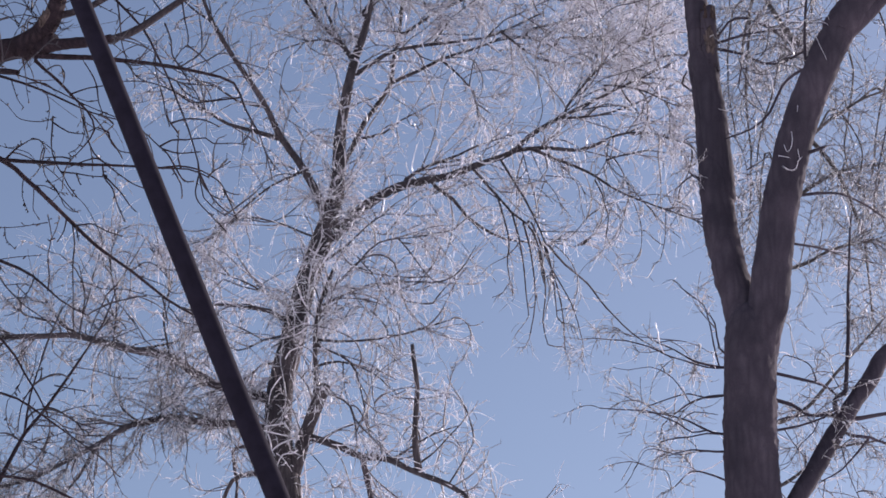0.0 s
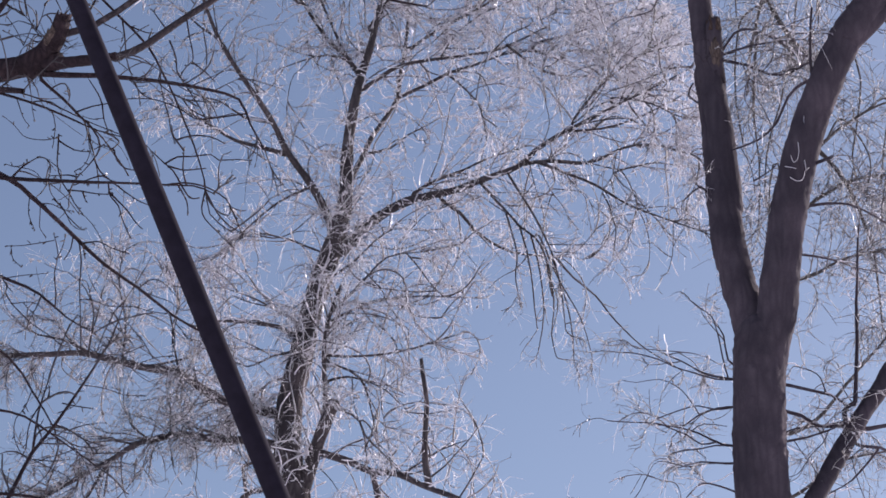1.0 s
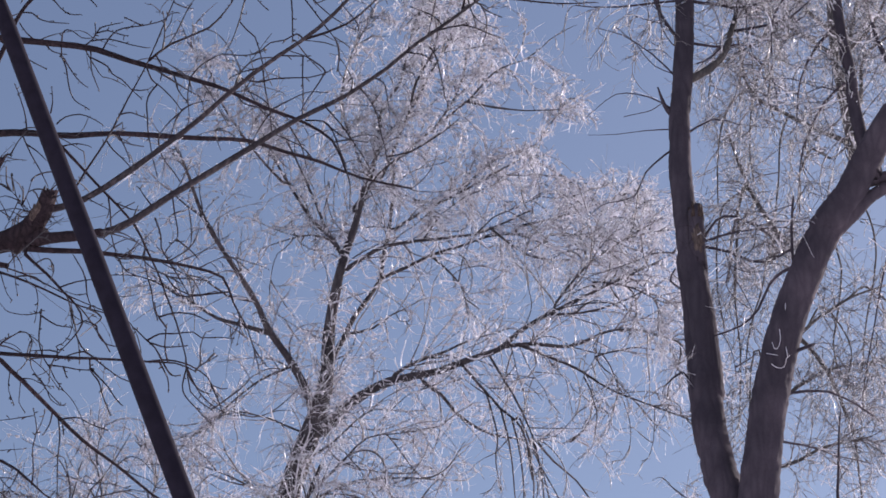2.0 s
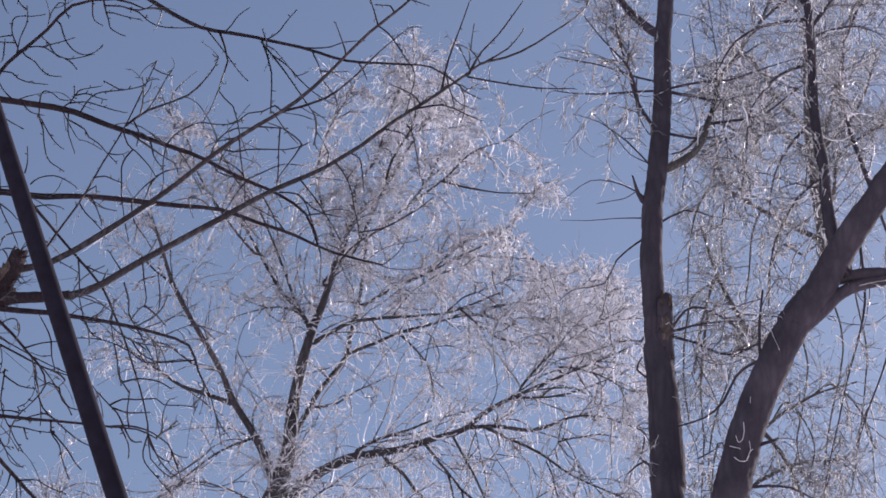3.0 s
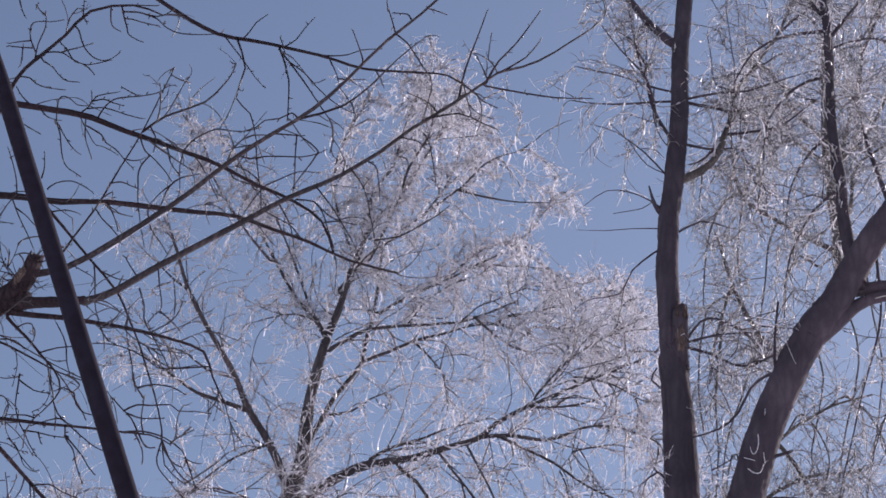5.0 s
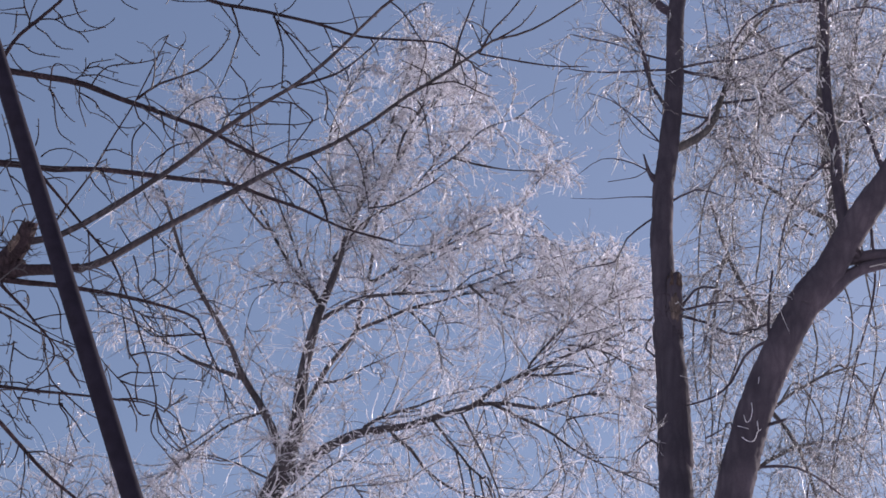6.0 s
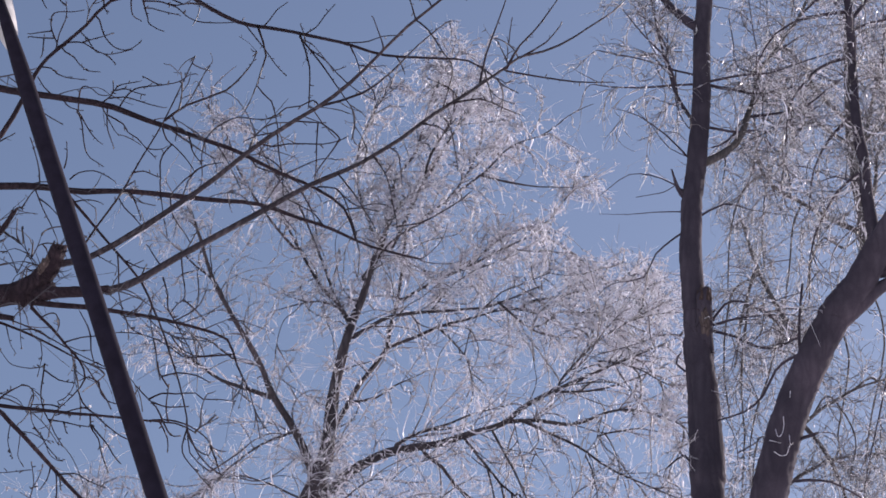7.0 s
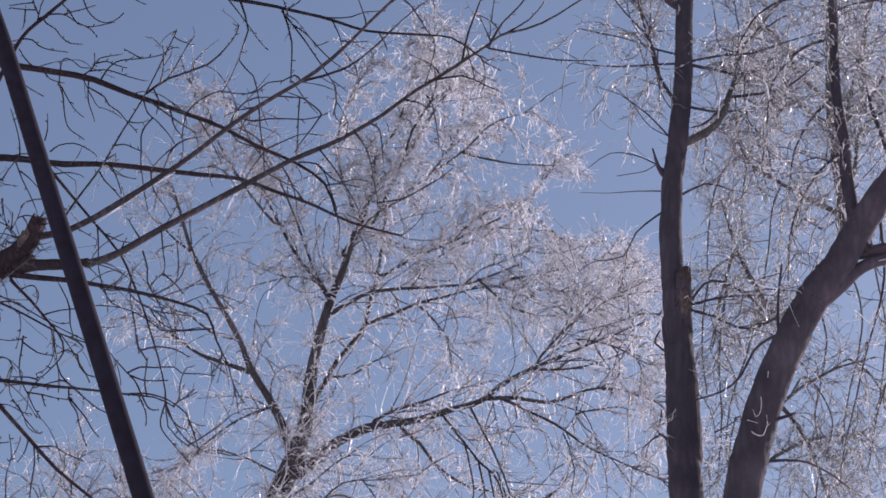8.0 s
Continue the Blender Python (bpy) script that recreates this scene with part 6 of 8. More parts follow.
far.limb([(6.13, 27.39, 25.35), (5.766, 27.39, 25.1), (5.432, 27.37, 24.57), (5.201, 27.35, 23.67), (5.109, 27.33, 22.8), (5.116, 27.32, 22.09)], 0.0399, 0.0239, grow=0.35, name="branch")
far.limb([(5.69, 26.82, 23.06), (5.528, 26.82, 22.57), (5.42, 26.74, 21.7), (5.31, 26.67, 20.97), (5.197, 26.59, 20.04)], 0.0378, 0.0227, grow=0.35, name="branch")
far.limb([(5.03, 26.56, 23.42), (4.726, 26.56, 23.11), (4.474, 26.34, 22.33), (4.353, 26.13, 21.48), (4.27, 25.91, 20.54)], 0.0377, 0.0226, grow=0.35, name="branch")
far.limb([(5.42, 27.21, 20.98), (5.227, 27.21, 20.46), (5.107, 27.43, 19.95), (4.913, 27.65, 19.33), (4.847, 27.87, 18.73)], 0.0367, 0.0220, grow=0.35, name="branch")
far.limb([(6.2, 27, 20.96), (6.329, 27, 20.21), (6.152, 26.7, 19.27), (5.947, 26.41, 18.35), (5.932, 26.11, 17.49)], 0.0367, 0.0220, grow=0.35, name="branch")
far.limb([(6.88, 26.04, 21.69), (6.954, 26.04, 20.69), (7.03, 26.04, 19.85), (6.932, 26.04, 19.02), (6.795, 26.05, 18.21)], 0.0364, 0.0219, grow=-1, name="branch")
far.limb([(6.62, 26.61, 21.45), (6.808, 26.61, 20.64), (6.8, 26.85, 19.94), (6.651, 27.09, 19.25), (6.552, 27.33, 18.46)], 0.0367, 0.0220, grow=0.12, name="branch")
far.limb([(5.62, 26.62, 18.79), (5.854, 26.62, 19.18), (6.043, 26.37, 18.74), (6.13, 26.12, 18.09), (5.954, 25.87, 17.26)], 0.0349, 0.0209, grow=0.35, name="branch")
far.limb([(5.08, 27.52, 22.09), (4.648, 27.52, 21.73), (4.504, 27.55, 21.07), (4.451, 27.59, 20.2), (4.516, 27.62, 19.38)], 0.0376, 0.0226, grow=0.35, name="branch")
far.limb([(6.13, 26.07, 18.95), (6.435, 26.07, 19.19), (6.779, 26.14, 18.96), (7.015, 26.21, 18.43), (7.037, 26.28, 17.79)], 0.0346, 0.0208, grow=0.15, name="branch")
far.limb([(6.13, 27.39, 25.35), (5.573, 27.39, 25.24), (4.935, 27.11, 25.13), (4.537, 26.84, 24.29), (4.355, 26.56, 23.2)], 0.0399, 0.0239, grow=0.35, name="branch")
far.limb([(6.7, 27, 22.65), (6.341, 27, 22.33), (6.055, 26.93, 22.48), (5.783, 26.85, 21.82), (5.714, 26.78, 21.09)], 0.0378, 0.0227, grow=0.35, name="branch")
far.twigs("pale hanging twigs glazed with ice", TWIG_MID, TWIG_STEM, rate=11.0, reach=(0.6, 1.6), twig=(0.3, 0.8), per=9, spurs=1, spur=(0.08, 0.25), wiggle=0.09, kink=0.14, curl=0.24, droop=0.07, droop2=0.13,
          lean=(0.5, 1.1), spread=(0.3, 0.85), r2=0.0075, r3=0.0042, ice=0.22, ice_stem=0.3, ice_mat=TWIG_ICE, ice_label="white sleeves of ice on the twigs", low=9.0, ice_r=0.0075, tufts=3, thin_tufts=0.5)

near = Tree("tree", "bare dark tree with long arching branches and snapped limb", (-2.2, 10.0, 0.0), BARK_NEAR, 500)
near.limb([(-2.37, 10.00, 3.21), (-2.85, 10.00, 5.18), (-3.23, 10.00, 7.05), (-3.38, 10.00, 8.15), (-3.50, 10.00, 8.95), (-3.83, 10.00, 10.28), (-4.22, 10.00, 12.36)], 0.365, 0.235, grow=0.30, name="trunk")
near.limb([(-3.41, 10.00, 8.31), (-3.44, 10.00, 8.30), (-3.09, 9.97, 8.34), (-2.78, 9.92, 8.42), (-2.57, 9.86, 8.43), (-2.38, 9.80, 8.40), (-2.22, 9.73, 8.38), (-2.05, 9.66, 8.35), (-1.91, 9.58, 8.32)], 0.176, 0.044, grow=0.50)
near.limb([(-2.81, 9.92, 8.41), (-2.58, 9.89, 8.44), (-2.43, 9.84, 8.43), (-2.26, 9.78, 8.43)], 0.163, 0.097, grow=0.00)
near.limb([(-2.47, 9.83, 8.40), (-2.36, 9.78, 8.47), (-2.28, 9.71, 8.54), (-2.245, 9.64, 8.605)], 0.160, 0.094, grow=0.10, name="broken_stub", label="snapped stub with bare split wood", jag=0.10)
near.limb([(-2.290, 9.76, 8.380), (-2.140, 9.78, 8.430), (-1.958, 9.81, 8.469), (-1.782, 9.84, 8.595), (-1.584, 9.87, 8.796), (-1.353, 9.91, 9.023), (-1.132, 9.95, 9.248), (-0.881, 10.00, 9.490), (-0.589, 10.04, 9.730), (-0.360, 10.09, 9.977), (-0.160, 10.14, 10.250), (0.120, 10.19, 10.560), (0.280, 10.24, 10.770), (0.370, 10.29, 10.910), (0.520, 10.35, 11.030), (0.750, 10.40, 11.250), (1.000, 10.46, 11.560)], 0.049, 0.010, grow=0.38, material=BARK_LIT)
near.limb([(-2.280, 9.70, 8.550), (-2.260, 9.70, 8.550), (-2.052, 9.65, 8.592), (-1.780, 9.56, 8.749), (-1.477, 9.47, 8.970), (-1.209, 9.36, 9.187), (-0.959, 9.25, 9.354), (-0.740, 9.13, 9.470), (-0.550, 9.00, 9.610), (-0.340, 8.86, 9.790), (-0.160, 8.73, 9.900), (-0.000, 8.58, 9.980)], 0.042, 0.013, material=BARK_LIT)
near.limb([(-0.83, 9.18, 9.42), (-0.58, 9.26, 9.62), (-0.44, 9.38, 9.89), (-0.29, 9.52, 10.26), (-0.13, 9.68, 10.61)], 0.016, 0.007, grow=0.50)
near.limb([(0.28, 10.24, 10.76), (0.36, 10.27, 11.00), (0.47, 10.31, 11.20), (0.63, 10.36, 11.57)], 0.019, 0.008, grow=0.00)
near.limb([(0.11, 10.19, 10.55), (0.14, 10.13, 10.76), (0.20, 10.04, 10.98), (0.25, 9.94, 11.12)], 0.018, 0.007, grow=0.00)
near.limb([(0.28, 10.24, 10.76), (0.28, 10.24, 10.74), (0.52, 10.29, 10.75), (0.75, 10.37, 10.80), (0.99, 10.46, 10.90)], 0.015, 0.008, grow=0.00)
near.limb([(-0.09, 10.15, 10.34), (0.12, 10.20, 10.45), (0.27, 10.27, 10.45), (0.38, 10.36, 10.48)], 0.014, 0.007, grow=0.00)
near.limb([(0.37, 10.29, 10.91), (0.54, 10.35, 11.12), (0.64, 10.44, 11.37)], 0.015, 0.008, grow=0.00)
near.limb([(-3.87, 10.00, 10.470), (-3.84, 10.00, 10.460), (-3.37, 10.02, 10.270), (-2.91, 10.04, 10.130), (-2.68, 10.07, 10.120), (-2.45, 10.10, 10.120), (-2.20, 10.13, 10.110), (-1.87, 10.17, 10.020), (-1.57, 10.21, 9.940), (-1.36, 10.25, 9.890), (-1.13, 10.29, 9.810), (-0.87, 10.33, 9.720), (-0.69, 10.38, 9.620), (-0.60, 10.42, 9.410)], 0.065, 0.014)
near.limb([(-3.58, 10.00, 9.242), (-3.18, 10.05, 9.332), (-2.79, 10.12, 9.412), (-2.54, 10.21, 9.492), (-2.31, 10.30, 9.552), (-2.05, 10.40, 9.652), (-1.78, 10.51, 9.732), (-1.51, 10.63, 9.812), (-1.26, 10.74, 9.882), (-1.04, 10.87, 9.892), (-0.79, 10.99, 9.912), (-0.52, 11.13, 9.892), (-0.20, 11.26, 9.912)], 0.058, 0.015)
near.limb([(-4.12, 10.00, 11.80), (-2.99, 10.02, 11.83), (-2.18, 10.06, 11.30), (-1.82, 10.10, 11.08), (-1.59, 10.15, 10.98), (-1.40, 10.20, 10.96), (-1.14, 10.25, 10.96), (-0.84, 10.31, 10.96), (-0.53, 10.37, 10.92), (-0.23, 10.43, 10.97), (0.04, 10.49, 11.02), (0.25, 10.56, 10.94)], 0.061, 0.011, grow=0.60)
near.limb([(-3.38, 10.03, 9.30), (-3.35, 10.03, 9.20), (-2.99, 9.99, 9.47), (-2.81, 9.94, 9.67), (-2.71, 9.88, 9.92), (-2.65, 9.81, 10.06), (-2.58, 9.74, 10.14), (-2.48, 9.67, 10.20), (-2.35, 9.59, 10.30), (-2.21, 9.50, 10.44), (-1.94, 9.42, 10.44), (-1.73, 9.33, 10.29)], 0.048, 0.010)
near.limb([(-2.37, 9.79, 8.40), (-2.35, 9.79, 8.34), (-2.07, 9.84, 8.36), (-1.90, 9.90, 8.38), (-1.63, 9.98, 8.41), (-1.44, 10.06, 8.43), (-1.27, 10.15, 8.42), (-1.21, 10.25, 8.31), (-1.13, 10.35, 8.20)], 0.039, 0.010)
near.limb([(-2.35, 9.79, 8.34), (-2.36, 9.79, 8.30), (-2.23, 9.80, 8.18), (-2.12, 9.80, 8.06), (-2.04, 9.81, 7.98), (-1.99, 9.82, 7.87), (-2.04, 9.83, 7.76), (-2.10, 9.84, 7.68)], 0.023, 0.006)
near.limb([(-3.22, 9.98, 8.32), (-3.23, 9.98, 8.35), (-2.85, 10.01, 8.39), (-2.58, 10.05, 8.35), (-2.39, 10.09, 8.31), (-2.22, 10.14, 8.26), (-2.09, 10.20, 8.23), (-1.91, 10.26, 8.21)], 0.029, 0.007)
near.limb([(-3.33, 10.00, 7.78), (-3.36, 10.00, 7.76), (-2.84, 9.93, 7.74), (-2.37, 9.84, 7.66), (-2.09, 9.72, 7.58), (-1.88, 9.59, 7.50), (-1.58, 9.46, 7.40), (-1.38, 9.31, 7.31), (-1.25, 9.16, 7.17)], 0.038, 0.006)
near.limb([(-3.36, 10.00, 7.96), (-3.42, 10.00, 7.95), (-2.88, 10.05, 7.94), (-2.54, 10.12, 7.84), (-2.44, 10.20, 7.79), (-2.28, 10.29, 7.66), (-2.17, 10.39, 7.59), (-2.03, 10.50, 7.50), (-1.84, 10.61, 7.40), (-1.64, 10.72, 7.28), (-1.47, 10.84, 7.23)], 0.042, 0.013)
near.limb([(-2.40, 10.26, 9.53), (-2.40, 10.26, 9.49), (-2.26, 10.28, 9.34), (-2.07, 10.31, 9.14), (-1.87, 10.35, 8.93), (-1.78, 10.39, 8.77), (-1.70, 10.43, 8.62), (-1.64, 10.48, 8.49), (-1.57, 10.53, 8.33), (-1.50, 10.58, 8.12), (-1.46, 10.63, 7.92), (-1.33, 10.68, 7.83)], 0.021, 0.007)
near.limb([(-2.07, 9.65, 8.58), (-2.10, 9.65, 8.68), (-1.97, 9.68, 9.05), (-1.89, 9.74, 9.40), (-1.80, 9.79, 9.75), (-1.73, 9.86, 10.20), (-1.71, 9.93, 10.40)], 0.016, 0.007)
near.limb([(-1.80, 9.79, 9.75), (-1.70, 9.89, 9.97), (-1.49, 10.02, 10.22), (-1.39, 10.18, 10.57), (-1.38, 10.35, 10.85)], 0.017, 0.008)
near.limb([(-1.10, 10.26, 10.96), (-1.00, 10.20, 10.62), (-0.97, 10.10, 10.20)], 0.015, 0.007, grow=0.50)
near.limb([(-1.38, 10.20, 10.96), (-1.30, 10.25, 10.74), (-1.34, 10.32, 10.54), (-1.24, 10.39, 10.47), (-1.18, 10.48, 10.31)], 0.015, 0.007, grow=0.50)
near.limb([(-1.10, 10.26, 10.94), (-0.93, 10.28, 10.72), (-0.71, 10.30, 10.39)], 0.015, 0.007, grow=0.50)
near.limb([(-2.86, 10.00, 5.21), (-3.02, 10.00, 5.20), (-2.54, 10.06, 5.38), (-2.33, 10.14, 5.92), (-2.26, 10.23, 6.18), (-2.18, 10.34, 6.39), (-2.07, 10.45, 6.70), (-1.96, 10.57, 7.04), (-1.93, 10.70, 7.36)], 0.040, 0.007)
near.limb([(-2.26, 10.23, 6.18), (-2.25, 10.20, 6.40), (-2.20, 10.15, 6.58)], 0.015, 0.006)
near.limb([(-3.21, 10.00, 6.98), (-3.28, 10.00, 6.97), (-2.74, 10.05, 6.87), (-2.42, 10.13, 6.70), (-2.30, 10.22, 6.55), (-2.17, 10.31, 6.36), (-2.16, 10.42, 6.30)], 0.037, 0.006)
near.limb([(-3.26, 10.00, 7.26), (-3.31, 10.00, 7.25), (-2.76, 9.95, 7.20), (-2.42, 9.87, 7.04), (-2.23, 9.78, 6.91), (-2.05, 9.69, 6.72), (-1.87, 9.58, 6.57)], 0.037, 0.006)
near.limb([(-2.99, 10.00, 5.89), (-3.10, 10.00, 5.84), (-2.61, 10.05, 5.88), (-2.32, 10.11, 5.89), (-2.16, 10.19, 5.90), (-1.94, 10.28, 5.83)], 0.035, 0.012)
near.limb([(-2.54, 10.12, 7.84), (-2.48, 10.09, 7.90), (-2.39, 10.04, 7.93)], 0.016, 0.006, grow=0.50)
near.limb([(-3.07, 9.96, 8.34), (-3.06, 9.96, 8.33), (-2.82, 9.91, 8.65), (-2.65, 9.84, 8.87), (-2.58, 9.76, 8.96)], 0.065, 0.030, grow=0.30, name="snag", jag=0.05)
near.limb([(-2.98, 10.00, 8.38), (-2.97, 10.00, 8.35), (-2.69, 9.90, 8.30), (-2.52, 9.76, 8.21), (-2.41, 9.60, 8.09)], 0.059, 0.031, grow=0.30, name="snag", jag=0.05)
near.limb([(-3.08, 10.00, 6.33), (-3.13, 10.00, 6.29), (-2.66, 10.03, 6.35), (-2.37, 10.09, 6.35), (-2.23, 10.14, 6.31), (-2.05, 10.21, 6.21), (-1.89, 10.28, 6.11)], 0.030, 0.006, grow=0.60)
near.limb([(-2.53, 9.706, 10.17), (-2.52, 9.66, 10.28), (-2.49, 9.614, 10.35), (-2.48, 9.569, 10.39), (-2.48, 9.523, 10.4)], 0.011, 0.006, grow=-1, name="twig")
near.limb([(-2.48, 9.523, 10.4), (-2.54, 9.61, 10.51), (-2.6, 9.697, 10.64)], 0.011, 0.006, grow=-1, name="twig")
near.limb([(-2.53, 9.683, 10.23), (-2.59, 9.709, 10.37), (-2.61, 9.736, 10.5), (-2.58, 9.762, 10.56), (-2.51, 9.788, 10.59), (-2.46, 9.815, 10.63)], 0.011, 0.006, grow=-1, name="twig")
near.limb([(-2.55, 9.689, 10.27), (-2.6, 9.628, 10.21), (-2.67, 9.567, 10.16)], 0.011, 0.006, grow=-1, name="twig")
near.limb([(-2.58, 9.703, 10.34), (-2.65, 9.701, 10.32), (-2.71, 9.7, 10.3)], 0.011, 0.006, grow=-1, name="twig")
near.limb([(-2.6, 9.628, 10.21), (-2.59, 9.616, 10.14), (-2.58, 9.603, 10.05)], 0.011, 0.006, grow=-1, name="twig")
near.limb([(-2.71, 9.697, 10.67), (-2.69, 9.734, 10.62), (-2.67, 9.772, 10.6)], 0.011, 0.006, grow=-1, name="twig")
near.limb([(-2.25, 9.522, 10.41), (-2.3, 9.666, 10.68)], 0.011, 0.006, grow=-1, name="twig")
near.limb([(-2.25, 9.522, 10.41), (-2.17, 9.319, 10.17)], 0.011, 0.006, grow=-1, name="twig")
near.limb([(-2.53, 9.694, 10.2), (-2.47, 9.665, 10.21), (-2.41, 9.635, 10.2), (-2.34, 9.606, 10.17), (-2.27, 9.576, 10.1), (-2.19, 9.547, 10.04), (-2.13, 9.517, 10.02), (-2.06, 9.488, 10.02), (-2.02, 9.458, 10.01)], 0.011, 0.006, grow=-1, name="twig")
near.limb([(-2.36, 9.613, 10.18), (-2.32, 9.669, 10.26), (-2.27, 9.725, 10.34), (-2.23, 9.781, 10.42)], 0.011, 0.006, grow=-1, name="twig")
near.limb([(-2.19, 9.547, 10.04), (-2.15, 9.53, 10), (-2.11, 9.513, 9.943)], 0.011, 0.006, grow=-1, name="twig")
near.limb([(-2.3, 9.557, 10.36), (-2.27, 9.573, 10.34), (-2.25, 9.589, 10.29), (-2.22, 9.606, 10.23), (-2.17, 9.622, 10.18), (-2.13, 9.639, 10.17), (-2.09, 9.655, 10.18), (-2.05, 9.671, 10.22), (-2.02, 9.688, 10.28)], 0.011, 0.006, grow=-1, name="twig")
near.limb([(-2.49, 9.679, 10.19), (-2.45, 9.629, 10.11), (-2.38, 9.58, 10.03), (-2.32, 9.53, 9.926), (-2.25, 9.48, 9.838), (-2.18, 9.43, 9.793)], 0.011, 0.006, grow=-1, name="twig")
near.limb([(-2.62, 9.775, 10.1), (-2.55, 9.768, 10.09), (-2.5, 9.761, 10.04), (-2.43, 9.755, 10.01), (-2.34, 9.748, 9.998)], 0.011, 0.006, grow=-1, name="twig")
near.limb([(-2.38, 9.611, 10.27), (-2.38, 9.666, 10.3), (-2.36, 9.722, 10.32)], 0.011, 0.006, grow=-1, name="twig")
near.limb([(-2.36, 9.722, 10.32), (-2.3, 9.654, 10.19), (-2.25, 9.586, 10.09)], 0.011, 0.006, grow=-1, name="twig")
near.limb([(-2.08, 9.46, 10.46), (-2.08, 9.534, 10.41), (-2.07, 9.608, 10.42), (-2.04, 9.683, 10.46)], 0.011, 0.006, grow=-1, name="twig")
near.limb([(-2.01, 9.44, 10.45), (-1.99, 9.481, 10.39), (-1.95, 9.521, 10.42), (-1.9, 9.561, 10.44), (-1.83, 9.601, 10.46), (-1.8, 9.641, 10.49)], 0.011, 0.006, grow=-1, name="twig")
near.limb([(-1.99, 9.481, 10.39), (-1.95, 9.422, 10.26), (-1.92, 9.363, 10.15), (-1.86, 9.305, 10.06), (-1.81, 9.246, 9.989)], 0.011, 0.006, grow=-1, name="twig")
near.limb([(-2, 9.461, 10.42), (-1.9, 9.434, 10.4), (-1.84, 9.408, 10.36), (-1.77, 9.381, 10.31), (-1.71, 9.355, 10.23), (-1.65, 9.329, 10.17), (-1.58, 9.302, 10.13), (-1.48, 9.276, 10.11), (-1.39, 9.25, 10.1), (-1.34, 9.223, 10.09)], 0.011, 0.006, grow=-1, name="twig")
near.limb([(-1.84, 9.408, 10.36), (-1.78, 9.415, 10.36), (-1.73, 9.422, 10.39), (-1.7, 9.429, 10.43)], 0.011, 0.006, grow=-1, name="twig")
near.limb([(-1.97, 9.43, 10.45), (-1.9, 9.54, 10.56), (-1.84, 9.65, 10.67)], 0.011, 0.006, grow=-1, name="twig")
near.limb([(-2.42, 10.1, 10.14), (-2.42, 10.09, 10.21), (-2.39, 10.08, 10.23), (-2.34, 10.07, 10.2), (-2.29, 10.06, 10.15), (-2.23, 10.04, 10.13)], 0.011, 0.006, grow=-1, name="twig")
near.limb([(-2.27, 10.12, 10.14), (-2.22, 10.07, 10.15), (-2.2, 10.03, 10.17), (-2.2, 9.98, 10.19)], 0.011, 0.006, grow=-1, name="twig")
near.limb([(-2.23, 10.09, 10.15), (-2.19, 10.07, 10.23), (-2.15, 10.06, 10.25), (-2.06, 10.05, 10.27)], 0.011, 0.006, grow=-1, name="twig")
near.limb([(-2.2, 10.08, 10.21), (-2.12, 9.998, 10.16), (-2.04, 9.92, 10.07), (-1.96, 9.841, 9.987)], 0.011, 0.006, grow=-1, name="twig")
near.limb([(-2.16, 10.13, 10.12), (-2.13, 10.12, 10.2), (-2.08, 10.1, 10.25), (-2.01, 10.08, 10.26), (-1.92, 10.06, 10.26), (-1.83, 10.05, 10.28), (-1.78, 10.03, 10.29), (-1.74, 10.01, 10.32), (-1.7, 9.995, 10.32)], 0.011, 0.006, grow=-1, name="twig")
near.limb([(-2.23, 10.09, 10.15), (-2.14, 10.08, 10.16), (-2.07, 10.07, 10.14), (-1.97, 10.06, 10.1), (-1.88, 10.06, 10.08)], 0.011, 0.006, grow=-1, name="twig")
near.limb([(-2.59, 10.08, 10.14), (-2.65, 10.08, 10.2), (-2.69, 10.08, 10.26)], 0.011, 0.006, grow=-1, name="twig")
near.limb([(-2.54, 10.09, 10.14), (-2.45, 10.02, 10), (-2.36, 9.955, 9.923)], 0.011, 0.006, grow=-1, name="twig")
near.limb([(-2.42, 10.1, 10.14), (-2.39, 10.04, 9.975), (-2.33, 9.969, 9.854)], 0.011, 0.006, grow=-1, name="twig")
near.limb([(-1.92, 10.06, 10.26), (-1.97, 9.995, 10.24), (-2.01, 9.924, 10.21)], 0.011, 0.006, grow=-1, name="twig")
near.limb([(-1.47, 10.18, 10.96), (-1.39, 10.18, 10.85), (-1.3, 10.17, 10.72), (-1.22, 10.17, 10.6), (-1.16, 10.16, 10.52)], 0.011, 0.006, grow=-1, name="twig")
near.limb([(-1.34, 10.21, 10.96), (-1.3, 10.18, 11), (-1.26, 10.14, 11.05), (-1.2, 10.11, 11.09)], 0.011, 0.006, grow=-1, name="twig")
near.limb([(-1.07, 10.26, 10.96), (-1.08, 10.03, 10.84)], 0.011, 0.006, grow=-1, name="twig")
near.limb([(-1.02, 10.27, 10.84), (-0.913, 10.3, 10.78), (-0.831, 10.34, 10.71), (-0.73, 10.37, 10.63), (-0.613, 10.41, 10.58), (-0.568, 10.44, 10.59)], 0.011, 0.006, grow=-1, name="twig")
near.limb([(-1.07, 10.26, 10.96), (-1, 10.27, 11.04), (-0.951, 10.28, 11.16), (-0.904, 10.29, 11.26)], 0.011, 0.006, grow=-1, name="twig")
near.limb([(-0.84, 10.31, 10.96), (-0.745, 10.33, 10.98), (-0.645, 10.35, 11.02), (-0.563, 10.36, 11.08), (-0.452, 10.38, 11.12)], 0.011, 0.006, grow=-1, name="twig")
near.limb([(-0.471, 8.948, 9.678), (-0.469, 8.895, 9.671), (-0.501, 8.843, 9.73), (-0.536, 8.791, 9.787)], 0.011, 0.006, grow=-1, name="twig")
